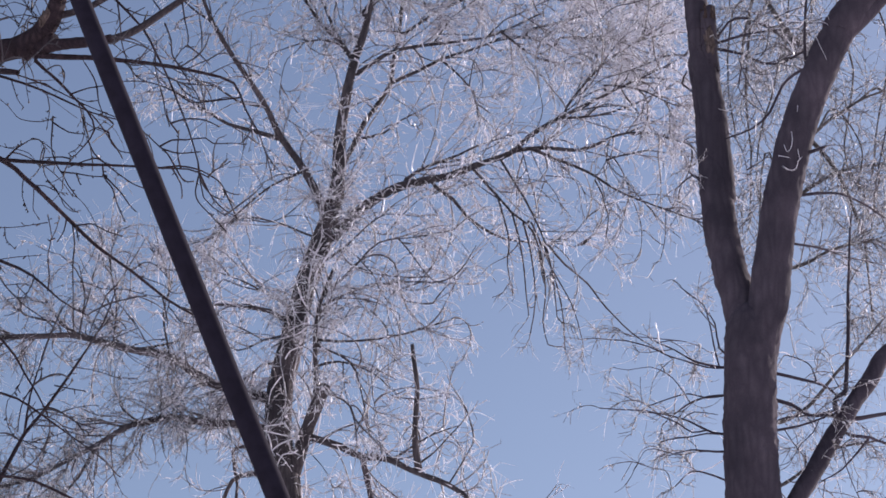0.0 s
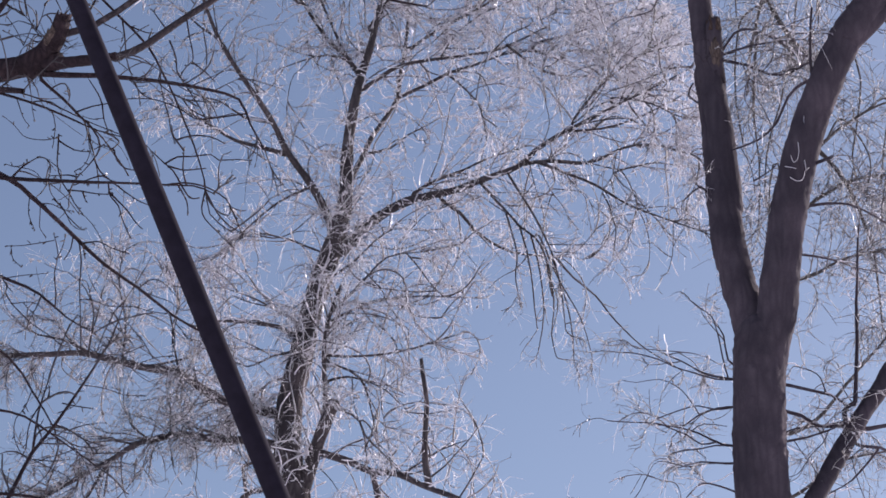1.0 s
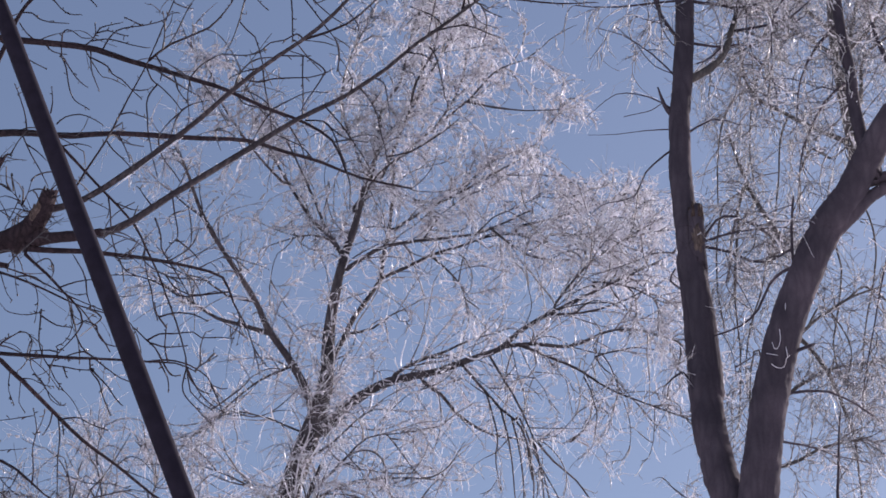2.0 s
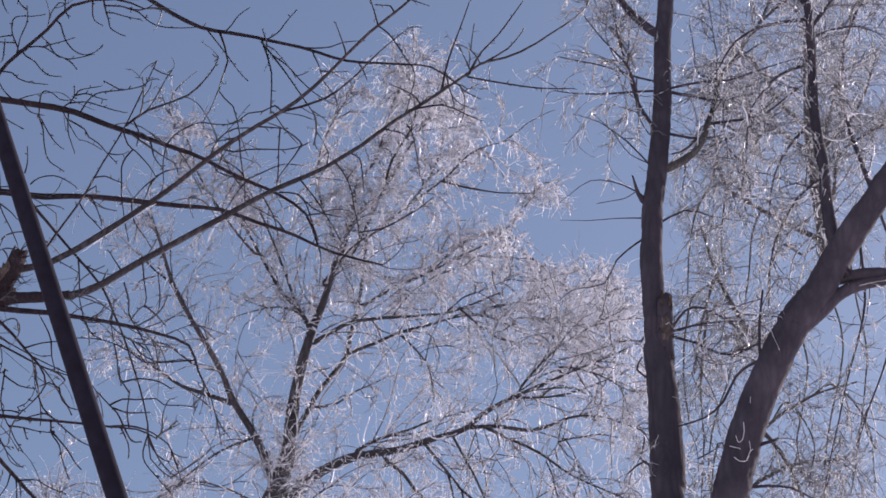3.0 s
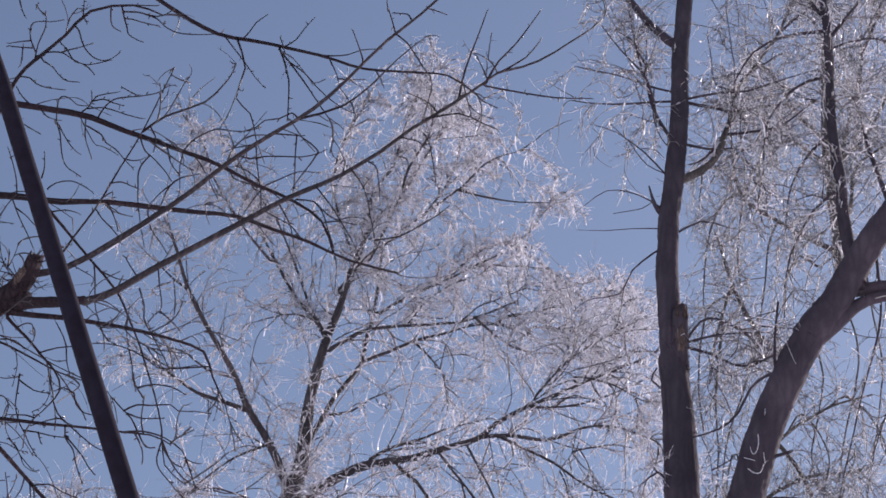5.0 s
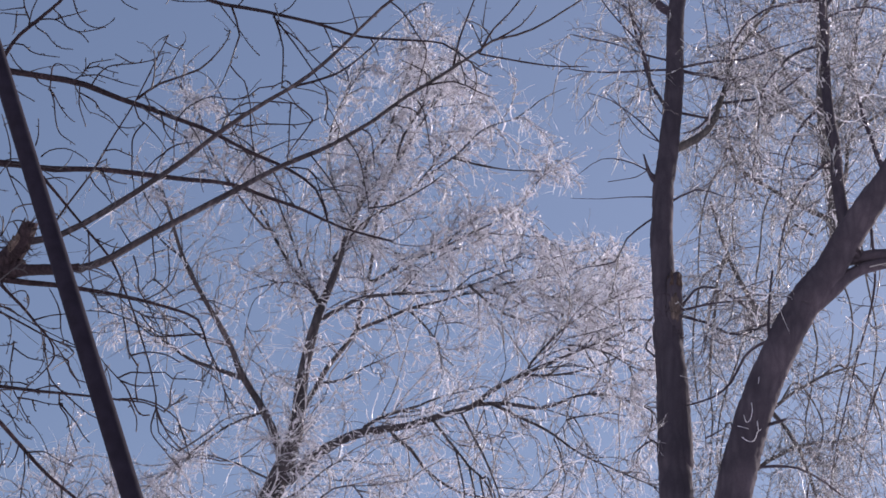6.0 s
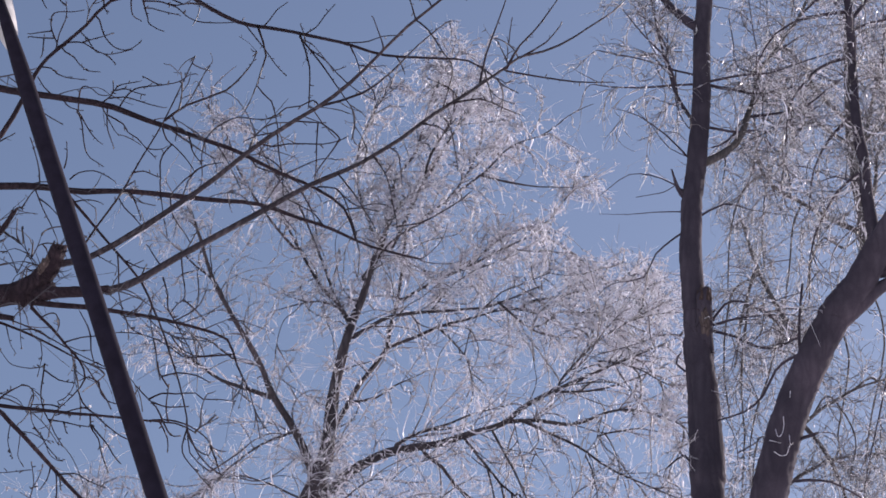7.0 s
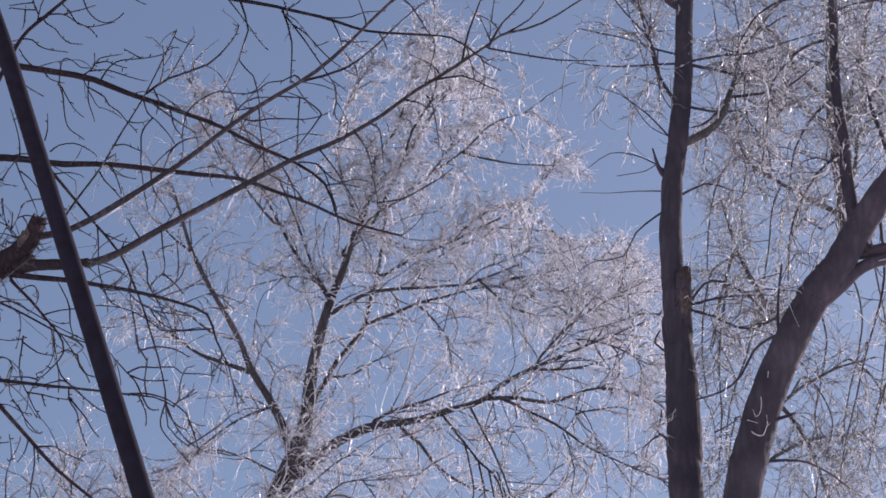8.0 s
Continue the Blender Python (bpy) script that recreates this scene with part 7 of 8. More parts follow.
near.limb([(-0.292, 8.827, 9.823), (-0.325, 8.909, 10.01), (-0.363, 8.991, 10.2), (-0.373, 9.074, 10.33)], 0.011, 0.006, grow=-1, name="twig")
near.limb([(-0.203, 8.764, 9.876), (-0.233, 8.824, 9.982), (-0.278, 8.884, 10.04), (-0.32, 8.944, 10.1)], 0.011, 0.006, grow=-1, name="twig")
near.limb([(-0.292, 8.827, 9.823), (-0.227, 8.804, 9.746), (-0.173, 8.78, 9.642), (-0.117, 8.756, 9.518), (-0.0711, 8.732, 9.429), (-0.0598, 8.709, 9.333), (-0.07, 8.685, 9.227), (-0.0848, 8.661, 9.102), (-0.0954, 8.638, 9.011)], 0.011, 0.006, grow=-1, name="twig")
near.limb([(-0.763, 10.33, 10.95), (-0.708, 10.28, 10.79), (-0.674, 10.24, 10.65)], 0.011, 0.006, grow=-1, name="twig")
near.limb([(-0.568, 10.44, 10.59), (-0.584, 10.48, 10.69), (-0.629, 10.51, 10.78), (-0.684, 10.55, 10.89)], 0.011, 0.006, grow=-1, name="twig")
near.limb([(-0.69, 10.26, 10.72), (-0.612, 10.32, 10.77), (-0.53, 10.37, 10.83)], 0.011, 0.006, grow=-1, name="twig")
near.limb([(-0.819, 9.176, 9.429), (-0.862, 9.22, 9.502), (-0.933, 9.263, 9.489), (-1.02, 9.307, 9.504), (-1.07, 9.351, 9.484), (-1.13, 9.394, 9.488)], 0.011, 0.006, grow=-1, name="twig")
near.limb([(-0.454, 10.38, 10.93), (-0.411, 10.37, 10.84), (-0.387, 10.35, 10.76)], 0.011, 0.006, grow=-1, name="twig")
near.limb([(-0.119, 8.694, 9.922), (-0.125, 8.749, 9.973), (-0.0749, 8.804, 10.01), (-0.0143, 8.859, 10.04)], 0.011, 0.006, grow=-1, name="twig")
near.limb([(-0.0175, 10.17, 10.41), (-0.067, 10.19, 10.5), (-0.136, 10.22, 10.57), (-0.213, 10.25, 10.63)], 0.011, 0.006, grow=-1, name="twig")
near.limb([(-2.39, 10.04, 9.975), (-2.35, 10.02, 9.872), (-2.32, 10, 9.747), (-2.29, 9.987, 9.645), (-2.25, 9.971, 9.569), (-2.19, 9.954, 9.517), (-2.16, 9.938, 9.485)], 0.011, 0.006, grow=-1, name="twig")
near.limb([(-2.37, 10.02, 9.942), (-2.33, 10.03, 9.878), (-2.28, 10.05, 9.812), (-2.23, 10.06, 9.766)], 0.011, 0.006, grow=-1, name="twig")
near.limb([(-2.24, 10.13, 10.14), (-2.23, 10.19, 10.01), (-2.21, 10.25, 9.968), (-2.19, 10.32, 9.944)], 0.011, 0.006, grow=-1, name="twig")
near.limb([(-2.23, 10.16, 10.07), (-2.13, 10.19, 10.03), (-2.1, 10.23, 10), (-2.04, 10.26, 9.98), (-1.98, 10.3, 9.935), (-1.92, 10.33, 9.891)], 0.011, 0.006, grow=-1, name="twig")
near.limb([(-1.98, 10.3, 9.935), (-1.92, 10.3, 9.928), (-1.88, 10.3, 9.938)], 0.011, 0.006, grow=-1, name="twig")
near.limb([(-1.81, 9.783, 9.701), (-1.77, 9.79, 9.604), (-1.72, 9.798, 9.563), (-1.67, 9.805, 9.516), (-1.62, 9.813, 9.461), (-1.58, 9.82, 9.405), (-1.57, 9.827, 9.399)], 0.011, 0.006, grow=-1, name="twig")
near.limb([(-1.73, 9.796, 9.572), (-1.76, 9.763, 9.48), (-1.77, 9.729, 9.377), (-1.75, 9.696, 9.244), (-1.73, 9.663, 9.113), (-1.7, 9.63, 8.984), (-1.67, 9.596, 8.857), (-1.63, 9.563, 8.721)], 0.011, 0.006, grow=-1, name="twig")
near.limb([(-1.92, 9.717, 9.27), (-1.85, 9.674, 9.254), (-1.79, 9.631, 9.2), (-1.73, 9.588, 9.146)], 0.011, 0.006, grow=-1, name="twig")
near.limb([(-2.41, 10.27, 9.621), (-2.37, 10.3, 9.701), (-2.29, 10.34, 9.757), (-2.22, 10.38, 9.758), (-2.16, 10.41, 9.739)], 0.011, 0.006, grow=-1, name="twig")
near.limb([(-1.97, 9.68, 9.05), (-1.92, 9.666, 8.968), (-1.86, 9.651, 8.9), (-1.8, 9.637, 8.825)], 0.011, 0.006, grow=-1, name="twig")
near.limb([(-2.05, 10.4, 9.66), (-1.98, 10.32, 9.495), (-1.92, 10.24, 9.327)], 0.011, 0.006, grow=-1, name="twig")
near.limb([(-1.81, 10.5, 9.73), (-1.79, 10.5, 9.613), (-1.75, 10.51, 9.531), (-1.69, 10.51, 9.452), (-1.65, 10.52, 9.394)], 0.011, 0.006, grow=-1, name="twig")
near.limb([(-1.6, 10.21, 9.968), (-1.56, 10.22, 10.06), (-1.5, 10.24, 10.14), (-1.42, 10.26, 10.21), (-1.32, 10.27, 10.21), (-1.22, 10.29, 10.24), (-1.16, 10.31, 10.29)], 0.011, 0.006, grow=-1, name="twig")
near.limb([(-1.6, 10.21, 9.968), (-1.61, 10.23, 9.853), (-1.59, 10.26, 9.695), (-1.6, 10.29, 9.65)], 0.011, 0.006, grow=-1, name="twig")
near.limb([(-1.57, 9.824, 9.399), (-1.51, 9.792, 9.421), (-1.42, 9.761, 9.426)], 0.011, 0.006, grow=-1, name="twig")
near.limb([(-1.57, 9.826, 9.4), (-1.6, 9.81, 9.308), (-1.61, 9.795, 9.208)], 0.011, 0.006, grow=-1, name="twig")
near.limb([(-2.46, 10.27, 9.706), (-2.46, 10.28, 9.798), (-2.48, 10.28, 9.919)], 0.011, 0.006, grow=-1, name="twig")
near.limb([(-2.57, 10.2, 9.491), (-2.61, 10.25, 9.665), (-2.67, 10.29, 9.835), (-2.73, 10.34, 9.984)], 0.011, 0.006, grow=-1, name="twig")
near.limb([(-2.6, 10.19, 9.481), (-2.52, 10.19, 9.318), (-2.46, 10.19, 9.217), (-2.4, 10.2, 9.108)], 0.011, 0.006, grow=-1, name="twig")
near.limb([(-2.56, 10.19, 9.396), (-2.48, 10.16, 9.321), (-2.42, 10.14, 9.249)], 0.011, 0.006, grow=-1, name="twig")
near.limb([(-2.36, 10.27, 9.444), (-2.27, 10.26, 9.462), (-2.2, 10.26, 9.45)], 0.011, 0.006, grow=-1, name="twig")
near.limb([(-1.77, 9.826, 9.831), (-1.7, 9.709, 9.632), (-1.68, 9.591, 9.439)], 0.011, 0.006, grow=-1, name="twig")
near.limb([(-1.71, 10.19, 9.997), (-1.65, 10.08, 9.765), (-1.56, 9.962, 9.567)], 0.011, 0.006, grow=-1, name="twig")
near.limb([(-1.58, 9.822, 9.377), (-1.64, 9.873, 9.354), (-1.7, 9.923, 9.301)], 0.011, 0.006, grow=-1, name="twig")
near.limb([(-1.05, 9.292, 9.306), (-1.1, 9.373, 9.36), (-1.19, 9.453, 9.397), (-1.26, 9.534, 9.421)], 0.011, 0.006, grow=-1, name="twig")
near.limb([(-1.15, 9.333, 9.245), (-1.07, 9.34, 9.234), (-0.992, 9.348, 9.266), (-0.879, 9.356, 9.284), (-0.782, 9.364, 9.297), (-0.703, 9.372, 9.333), (-0.657, 9.379, 9.37)], 0.011, 0.006, grow=-1, name="twig")
near.limb([(-0.96, 9.25, 9.36), (-0.851, 9.223, 9.338), (-0.784, 9.197, 9.314)], 0.011, 0.006, grow=-1, name="twig")
near.limb([(-0.689, 9.374, 9.342), (-0.704, 9.332, 9.343), (-0.755, 9.291, 9.358), (-0.805, 9.25, 9.361), (-0.886, 9.209, 9.36)], 0.011, 0.006, grow=-1, name="twig")
near.limb([(-0.815, 9.21, 9.326), (-0.809, 9.21, 9.179), (-0.799, 9.211, 9.055), (-0.793, 9.211, 8.932)], 0.011, 0.006, grow=-1, name="twig")
near.limb([(-0.692, 9.363, 9.342), (-0.734, 9.444, 9.316), (-0.795, 9.524, 9.268), (-0.836, 9.604, 9.244)], 0.011, 0.006, grow=-1, name="twig")
near.limb([(-1.07, 10.3, 9.808), (-1, 10.33, 9.883), (-0.922, 10.37, 9.974), (-0.855, 10.4, 10.03), (-0.767, 10.44, 10.06)], 0.011, 0.006, grow=-1, name="twig")
near.limb([(-1.1, 10.29, 9.819), (-1.13, 10.3, 9.867), (-1.19, 10.31, 9.921), (-1.26, 10.31, 9.956)], 0.011, 0.006, grow=-1, name="twig")
near.limb([(-1.3, 10.26, 9.892), (-1.27, 10.3, 9.847), (-1.18, 10.33, 9.84), (-1.09, 10.37, 9.841), (-1.01, 10.4, 9.823), (-0.971, 10.44, 9.819)], 0.011, 0.006, grow=-1, name="twig")
near.limb([(-0.734, 10.02, 9.619), (-0.664, 9.993, 9.508), (-0.603, 9.966, 9.405), (-0.541, 9.94, 9.281), (-0.48, 9.913, 9.16), (-0.438, 9.886, 9.058)], 0.011, 0.006, grow=-1, name="twig")
near.limb([(-0.87, 10.33, 9.74), (-0.754, 10.33, 9.737), (-0.694, 10.33, 9.663), (-0.646, 10.34, 9.534), (-0.599, 10.34, 9.406)], 0.011, 0.006, grow=-1, name="twig")
near.limb([(-0.754, 10.33, 9.737), (-0.68, 10.39, 9.707), (-0.606, 10.44, 9.691), (-0.522, 10.5, 9.766), (-0.441, 10.56, 9.814)], 0.011, 0.006, grow=-1, name="twig")
near.limb([(-0.441, 10.07, 9.888), (-0.378, 10.08, 9.859), (-0.354, 10.1, 9.781), (-0.33, 10.11, 9.613)], 0.011, 0.006, grow=-1, name="twig")
near.limb([(-0.0982, 10.15, 10.22), (-0.0563, 10.14, 10.13), (-0.021, 10.13, 9.96), (0.0067, 10.13, 9.797)], 0.011, 0.006, grow=-1, name="twig")
near.limb([(-0.24, 10.12, 10.14), (-0.128, 10.06, 10.07), (-0.0893, 10.01, 9.986)], 0.011, 0.006, grow=-1, name="twig")
near.limb([(-0.528, 10.05, 9.799), (-0.453, 10.06, 9.693), (-0.41, 10.06, 9.589), (-0.382, 10.07, 9.462), (-0.356, 10.07, 9.359), (-0.339, 10.08, 9.277)], 0.011, 0.006, grow=-1, name="twig")
near.limb([(-0.44, 10.06, 9.667), (-0.398, 10.29, 9.954)], 0.011, 0.006, grow=-1, name="twig")
near.limb([(-0.339, 10.08, 9.277), (-0.196, 10.01, 9.266), (-0.0975, 9.952, 9.293), (-0.000195, 9.89, 9.329), (0.0795, 9.829, 9.367)], 0.011, 0.006, grow=-1, name="twig")
near.limb([(-0.855, 10.96, 9.918), (-0.932, 11.01, 10.05), (-1.02, 11.05, 10.13), (-1.12, 11.1, 10.22)], 0.011, 0.006, grow=-1, name="twig")
near.limb([(-0.946, 9.988, 9.442), (-0.885, 10.04, 9.369), (-0.853, 10.09, 9.326), (-0.827, 10.15, 9.239)], 0.011, 0.006, grow=-1, name="twig")
near.limb([(-1.05, 9.292, 9.306), (-1.03, 9.356, 9.192), (-1, 9.421, 9.078), (-0.988, 9.485, 8.985)], 0.011, 0.006, grow=-1, name="twig")
near.limb([(-1.09, 10.37, 9.841), (-1.15, 10.43, 9.781), (-1.2, 10.49, 9.709)], 0.011, 0.006, grow=-1, name="twig")
near.limb([(-2.04, 10.31, 9.114), (-2.02, 10.35, 9.008), (-2, 10.38, 8.862), (-1.98, 10.41, 8.801), (-1.95, 10.44, 8.721), (-1.91, 10.47, 8.676)], 0.011, 0.006, grow=-1, name="twig")
near.limb([(-1.99, 10.32, 9.06), (-1.89, 10.33, 9.021), (-1.84, 10.33, 9.017)], 0.011, 0.006, grow=-1, name="twig")
near.limb([(-1.68, 9.854, 8.697), (-1.74, 9.87, 8.789), (-1.78, 9.885, 8.859)], 0.011, 0.006, grow=-1, name="twig")
near.limb([(-1.58, 9.87, 8.81), (-1.55, 9.863, 8.659), (-1.52, 9.855, 8.535), (-1.52, 9.848, 8.469), (-1.55, 9.84, 8.429), (-1.58, 9.833, 8.354)], 0.011, 0.006, grow=0.00, name="twig")
near.limb([(-1.66, 9.851, 8.619), (-1.61, 9.814, 8.476), (-1.59, 9.777, 8.353), (-1.54, 9.74, 8.253), (-1.49, 9.703, 8.154), (-1.42, 9.666, 8.021), (-1.38, 9.629, 7.925)], 0.011, 0.006, grow=0.00, name="twig")
near.limb([(-1.52, 9.848, 8.469), (-1.45, 9.94, 8.462), (-1.41, 10.03, 8.463)], 0.011, 0.006, grow=0.00, name="twig")
near.limb([(-1.95, 10.44, 8.721), (-1.9, 10.46, 8.656), (-1.84, 10.47, 8.631)], 0.011, 0.006, grow=0.00, name="twig")
near.limb([(-1.23, 10.21, 8.356), (-1.34, 10.19, 8.323), (-1.44, 10.17, 8.293), (-1.52, 10.16, 8.284), (-1.59, 10.14, 8.325), (-1.66, 10.12, 8.353), (-1.74, 10.1, 8.372), (-1.82, 10.08, 8.371), (-1.9, 10.06, 8.354)], 0.011, 0.006, grow=0.00, name="twig")
near.limb([(-2.14, 9.8, 8.087), (-2.05, 9.801, 8.129), (-1.94, 9.802, 8.152)], 0.011, 0.006, grow=0.00, name="twig")
near.limb([(-2, 9.801, 8.141), (-1.98, 9.798, 8.037), (-1.95, 9.794, 7.961)], 0.011, 0.006, grow=0.00, name="twig")
near.limb([(-2, 9.801, 8.141), (-2.02, 9.765, 8.184), (-2.07, 9.73, 8.253)], 0.011, 0.006, grow=0.00, name="twig")
near.limb([(-2.3, 10.13, 8.15), (-2.29, 10.11, 8.045), (-2.28, 10.1, 7.922), (-2.24, 10.09, 7.804), (-2.19, 10.08, 7.725), (-2.15, 10.06, 7.646), (-2.1, 10.05, 7.577)], 0.011, 0.006, grow=0.00, name="twig")
near.limb([(-2.29, 10.12, 8.099), (-2.2, 10.13, 8.045), (-2.12, 10.14, 8.04)], 0.011, 0.006, grow=0.00, name="twig")
near.limb([(-1.91, 9.82, 7.85), (-1.89, 9.841, 7.791), (-1.84, 9.861, 7.752), (-1.77, 9.882, 7.754)], 0.011, 0.006, grow=0.00, name="twig")
near.limb([(-1.91, 9.82, 7.85), (-1.98, 9.848, 7.899), (-2.02, 9.876, 7.896)], 0.011, 0.006, grow=0.00, name="twig")
near.limb([(-2.02, 9.826, 7.799), (-1.98, 9.823, 7.715), (-1.92, 9.819, 7.655), (-1.85, 9.816, 7.594), (-1.8, 9.812, 7.553), (-1.74, 9.809, 7.509), (-1.67, 9.805, 7.477)], 0.011, 0.006, grow=0.00, name="twig")
near.limb([(-1.88, 9.59, 7.5), (-1.85, 9.531, 7.379), (-1.79, 9.472, 7.278), (-1.75, 9.413, 7.159), (-1.69, 9.354, 7.018)], 0.011, 0.006, grow=0.00, name="twig")
near.limb([(-1.86, 9.546, 7.408), (-1.79, 9.512, 7.32), (-1.74, 9.478, 7.252), (-1.69, 9.444, 7.167), (-1.65, 9.411, 7.109)], 0.011, 0.006, grow=0.00, name="twig")
near.limb([(-1.92, 9.819, 7.655), (-1.95, 9.765, 7.644), (-2, 9.712, 7.594), (-2.07, 9.658, 7.521)], 0.011, 0.006, grow=0.00, name="twig")
near.limb([(-1.45, 9.367, 7.347), (-1.5, 9.381, 7.441), (-1.56, 9.395, 7.505), (-1.62, 9.409, 7.573)], 0.011, 0.006, grow=0.00, name="twig")
near.limb([(-1.55, 9.392, 7.49), (-1.49, 9.422, 7.554), (-1.42, 9.452, 7.576), (-1.32, 9.482, 7.609), (-1.28, 9.512, 7.593), (-1.19, 9.542, 7.617), (-1.12, 9.572, 7.629)], 0.011, 0.006, grow=0.00, name="twig")
near.limb([(-1.55, 9.442, 7.389), (-1.45, 9.467, 7.42), (-1.36, 9.492, 7.419), (-1.3, 9.517, 7.405), (-1.23, 9.542, 7.366), (-1.2, 9.567, 7.328), (-1.15, 9.591, 7.323)], 0.011, 0.006, grow=0.00, name="twig")
near.limb([(-1.49, 10.59, 8.067), (-1.51, 10.62, 7.956), (-1.49, 10.65, 7.898), (-1.43, 10.68, 7.843), (-1.36, 10.71, 7.779), (-1.33, 10.74, 7.761)], 0.011, 0.006, grow=0.00, name="twig")
near.limb([(-1.3, 9.216, 7.225), (-1.27, 9.256, 7.176), (-1.23, 9.295, 7.119), (-1.17, 9.335, 7.074), (-1.11, 9.374, 7.056)], 0.011, 0.006, grow=0.00, name="twig")
near.limb([(-1.45, 9.367, 7.347), (-1.39, 9.306, 7.23), (-1.34, 9.245, 7.19)], 0.011, 0.006, grow=0.00, name="twig")
near.limb([(-1.47, 9.386, 7.357), (-1.43, 9.472, 7.312), (-1.43, 9.557, 7.287)], 0.011, 0.006, grow=0.00, name="twig")
near.limb([(-1.42, 9.348, 7.336), (-1.45, 9.391, 7.452), (-1.46, 9.435, 7.604)], 0.011, 0.006, grow=0.00, name="twig")
near.limb([(-1.53, 9.388, 7.475), (-1.43, 9.284, 7.386), (-1.31, 9.18, 7.331)], 0.011, 0.006, grow=0.00, name="twig")
near.limb([(-1.46, 9.435, 7.604), (-1.5, 9.314, 7.612), (-1.5, 9.193, 7.603)], 0.011, 0.006, grow=0.00, name="twig")
near.limb([(-2.31, 10.24, 7.782), (-2.24, 10.16, 7.681), (-2.19, 10.08, 7.581), (-2.11, 10, 7.465)], 0.011, 0.006, grow=0.00, name="twig")
near.limb([(-2.2, 10.36, 7.608), (-2.22, 10.43, 7.563), (-2.26, 10.49, 7.53)], 0.011, 0.006, grow=0.00, name="twig")
near.limb([(-2.15, 10.4, 7.58), (-2.1, 10.28, 7.412)], 0.011, 0.006, grow=0.00, name="twig")
near.limb([(-2.15, 10.4, 7.58), (-2.08, 10.35, 7.562), (-2.03, 10.31, 7.538), (-1.95, 10.26, 7.469), (-1.85, 10.21, 7.409)], 0.011, 0.006, grow=0.00, name="twig")
near.limb([(-2.1, 9.84, 7.68), (-2.16, 9.871, 7.714), (-2.26, 9.902, 7.728)], 0.011, 0.006, grow=0.00, name="twig")
near.limb([(-2.2, 10.08, 7.744), (-2.11, 10.05, 7.718), (-2.03, 10.03, 7.691), (-1.96, 10, 7.669)], 0.011, 0.006, grow=0.00, name="twig")
near.limb([(-2.11, 10.05, 7.718), (-2.04, 9.837, 7.524)], 0.011, 0.006, grow=0.00, name="twig")
near.limb([(-1.21, 9.56, 7.336), (-1.16, 9.475, 7.2), (-1.11, 9.39, 7.052)], 0.011, 0.006, grow=0.00, name="twig")
near.limb([(-1.49, 9.344, 7.611), (-1.41, 9.348, 7.643), (-1.31, 9.353, 7.638), (-1.24, 9.358, 7.604)], 0.011, 0.006, grow=0.00, name="twig")
near.limb([(-2.17, 10.39, 7.59), (-2.14, 10.37, 7.448), (-2.13, 10.35, 7.289), (-2.11, 10.33, 7.133), (-2.09, 10.31, 6.978), (-2.07, 10.28, 6.834)], 0.010, 0.006, grow=0.00, name="twig")
near.limb([(-2.12, 9.725, 6.791), (-2.11, 9.673, 6.848), (-2.12, 9.62, 6.955), (-2.1, 9.568, 7.029), (-2.12, 9.516, 7.119)], 0.009, 0.005, grow=0.00, name="twig")
near.limb([(-2.43, 9.87, 6.967), (-2.39, 9.888, 6.908), (-2.34, 9.906, 6.86), (-2.27, 9.924, 6.799), (-2.19, 9.942, 6.752), (-2.12, 9.961, 6.701)], 0.009, 0.006, grow=0.00, name="twig")
near.limb([(-2.11, 9.581, 7.01), (-2.06, 9.453, 6.998), (-2.02, 9.325, 6.999)], 0.006, 0.004, grow=0.00, name="twig")
near.limb([(-2.12, 9.529, 7.096), (-2.28, 9.54, 7.071), (-2.37, 9.55, 7.072)], 0.006, 0.004, grow=0.00, name="twig")
near.limb([(-2.45, 9.881, 7.059), (-2.33, 9.84, 7.057), (-2.2, 9.8, 7.047)], 0.006, 0.004, grow=0.00, name="twig")
near.limb([(-2.35, 9.548, 7.071), (-2.3, 9.415, 6.921), (-2.22, 9.282, 6.797)], 0.006, 0.004, grow=0.00, name="twig")
near.limb([(-2.12, 10.33, 7.172), (-2.05, 10.33, 7.173), (-1.97, 10.33, 7.139), (-1.9, 10.33, 7.13), (-1.81, 10.33, 7.132), (-1.72, 10.34, 7.109), (-1.63, 10.34, 7.093)], 0.006, 0.004, grow=0.00, name="twig")
near.limb([(-1.84, 10.61, 7.4), (-1.76, 10.54, 7.422), (-1.68, 10.47, 7.366), (-1.6, 10.4, 7.256), (-1.56, 10.33, 7.182)], 0.007, 0.004, grow=0.00, name="twig")
near.limb([(-1.84, 10.61, 7.4), (-1.78, 10.6, 7.362), (-1.69, 10.59, 7.322), (-1.64, 10.59, 7.3), (-1.59, 10.58, 7.249), (-1.54, 10.57, 7.238)], 0.007, 0.004, grow=0.00, name="twig")
near.limb([(-1.93, 10.7, 7.36), (-1.97, 10.64, 7.265), (-1.98, 10.57, 7.157), (-2, 10.51, 7.042), (-2.01, 10.44, 6.908)], 0.010, 0.006, grow=0.00, name="twig")
near.limb([(-1.62, 10.73, 7.27), (-1.62, 10.61, 7.075), (-1.59, 10.49, 6.904)], 0.007, 0.004, grow=0.00, name="twig")
near.limb([(-1.62, 10.7, 7.221), (-1.58, 10.69, 7.171), (-1.54, 10.67, 7.109), (-1.44, 10.66, 7.084)], 0.007, 0.004, grow=0.00, name="twig")
near.limb([(-1.59, 10.49, 6.904), (-1.69, 10.59, 6.945), (-1.79, 10.69, 6.964)], 0.006, 0.004, grow=0.00, name="twig")
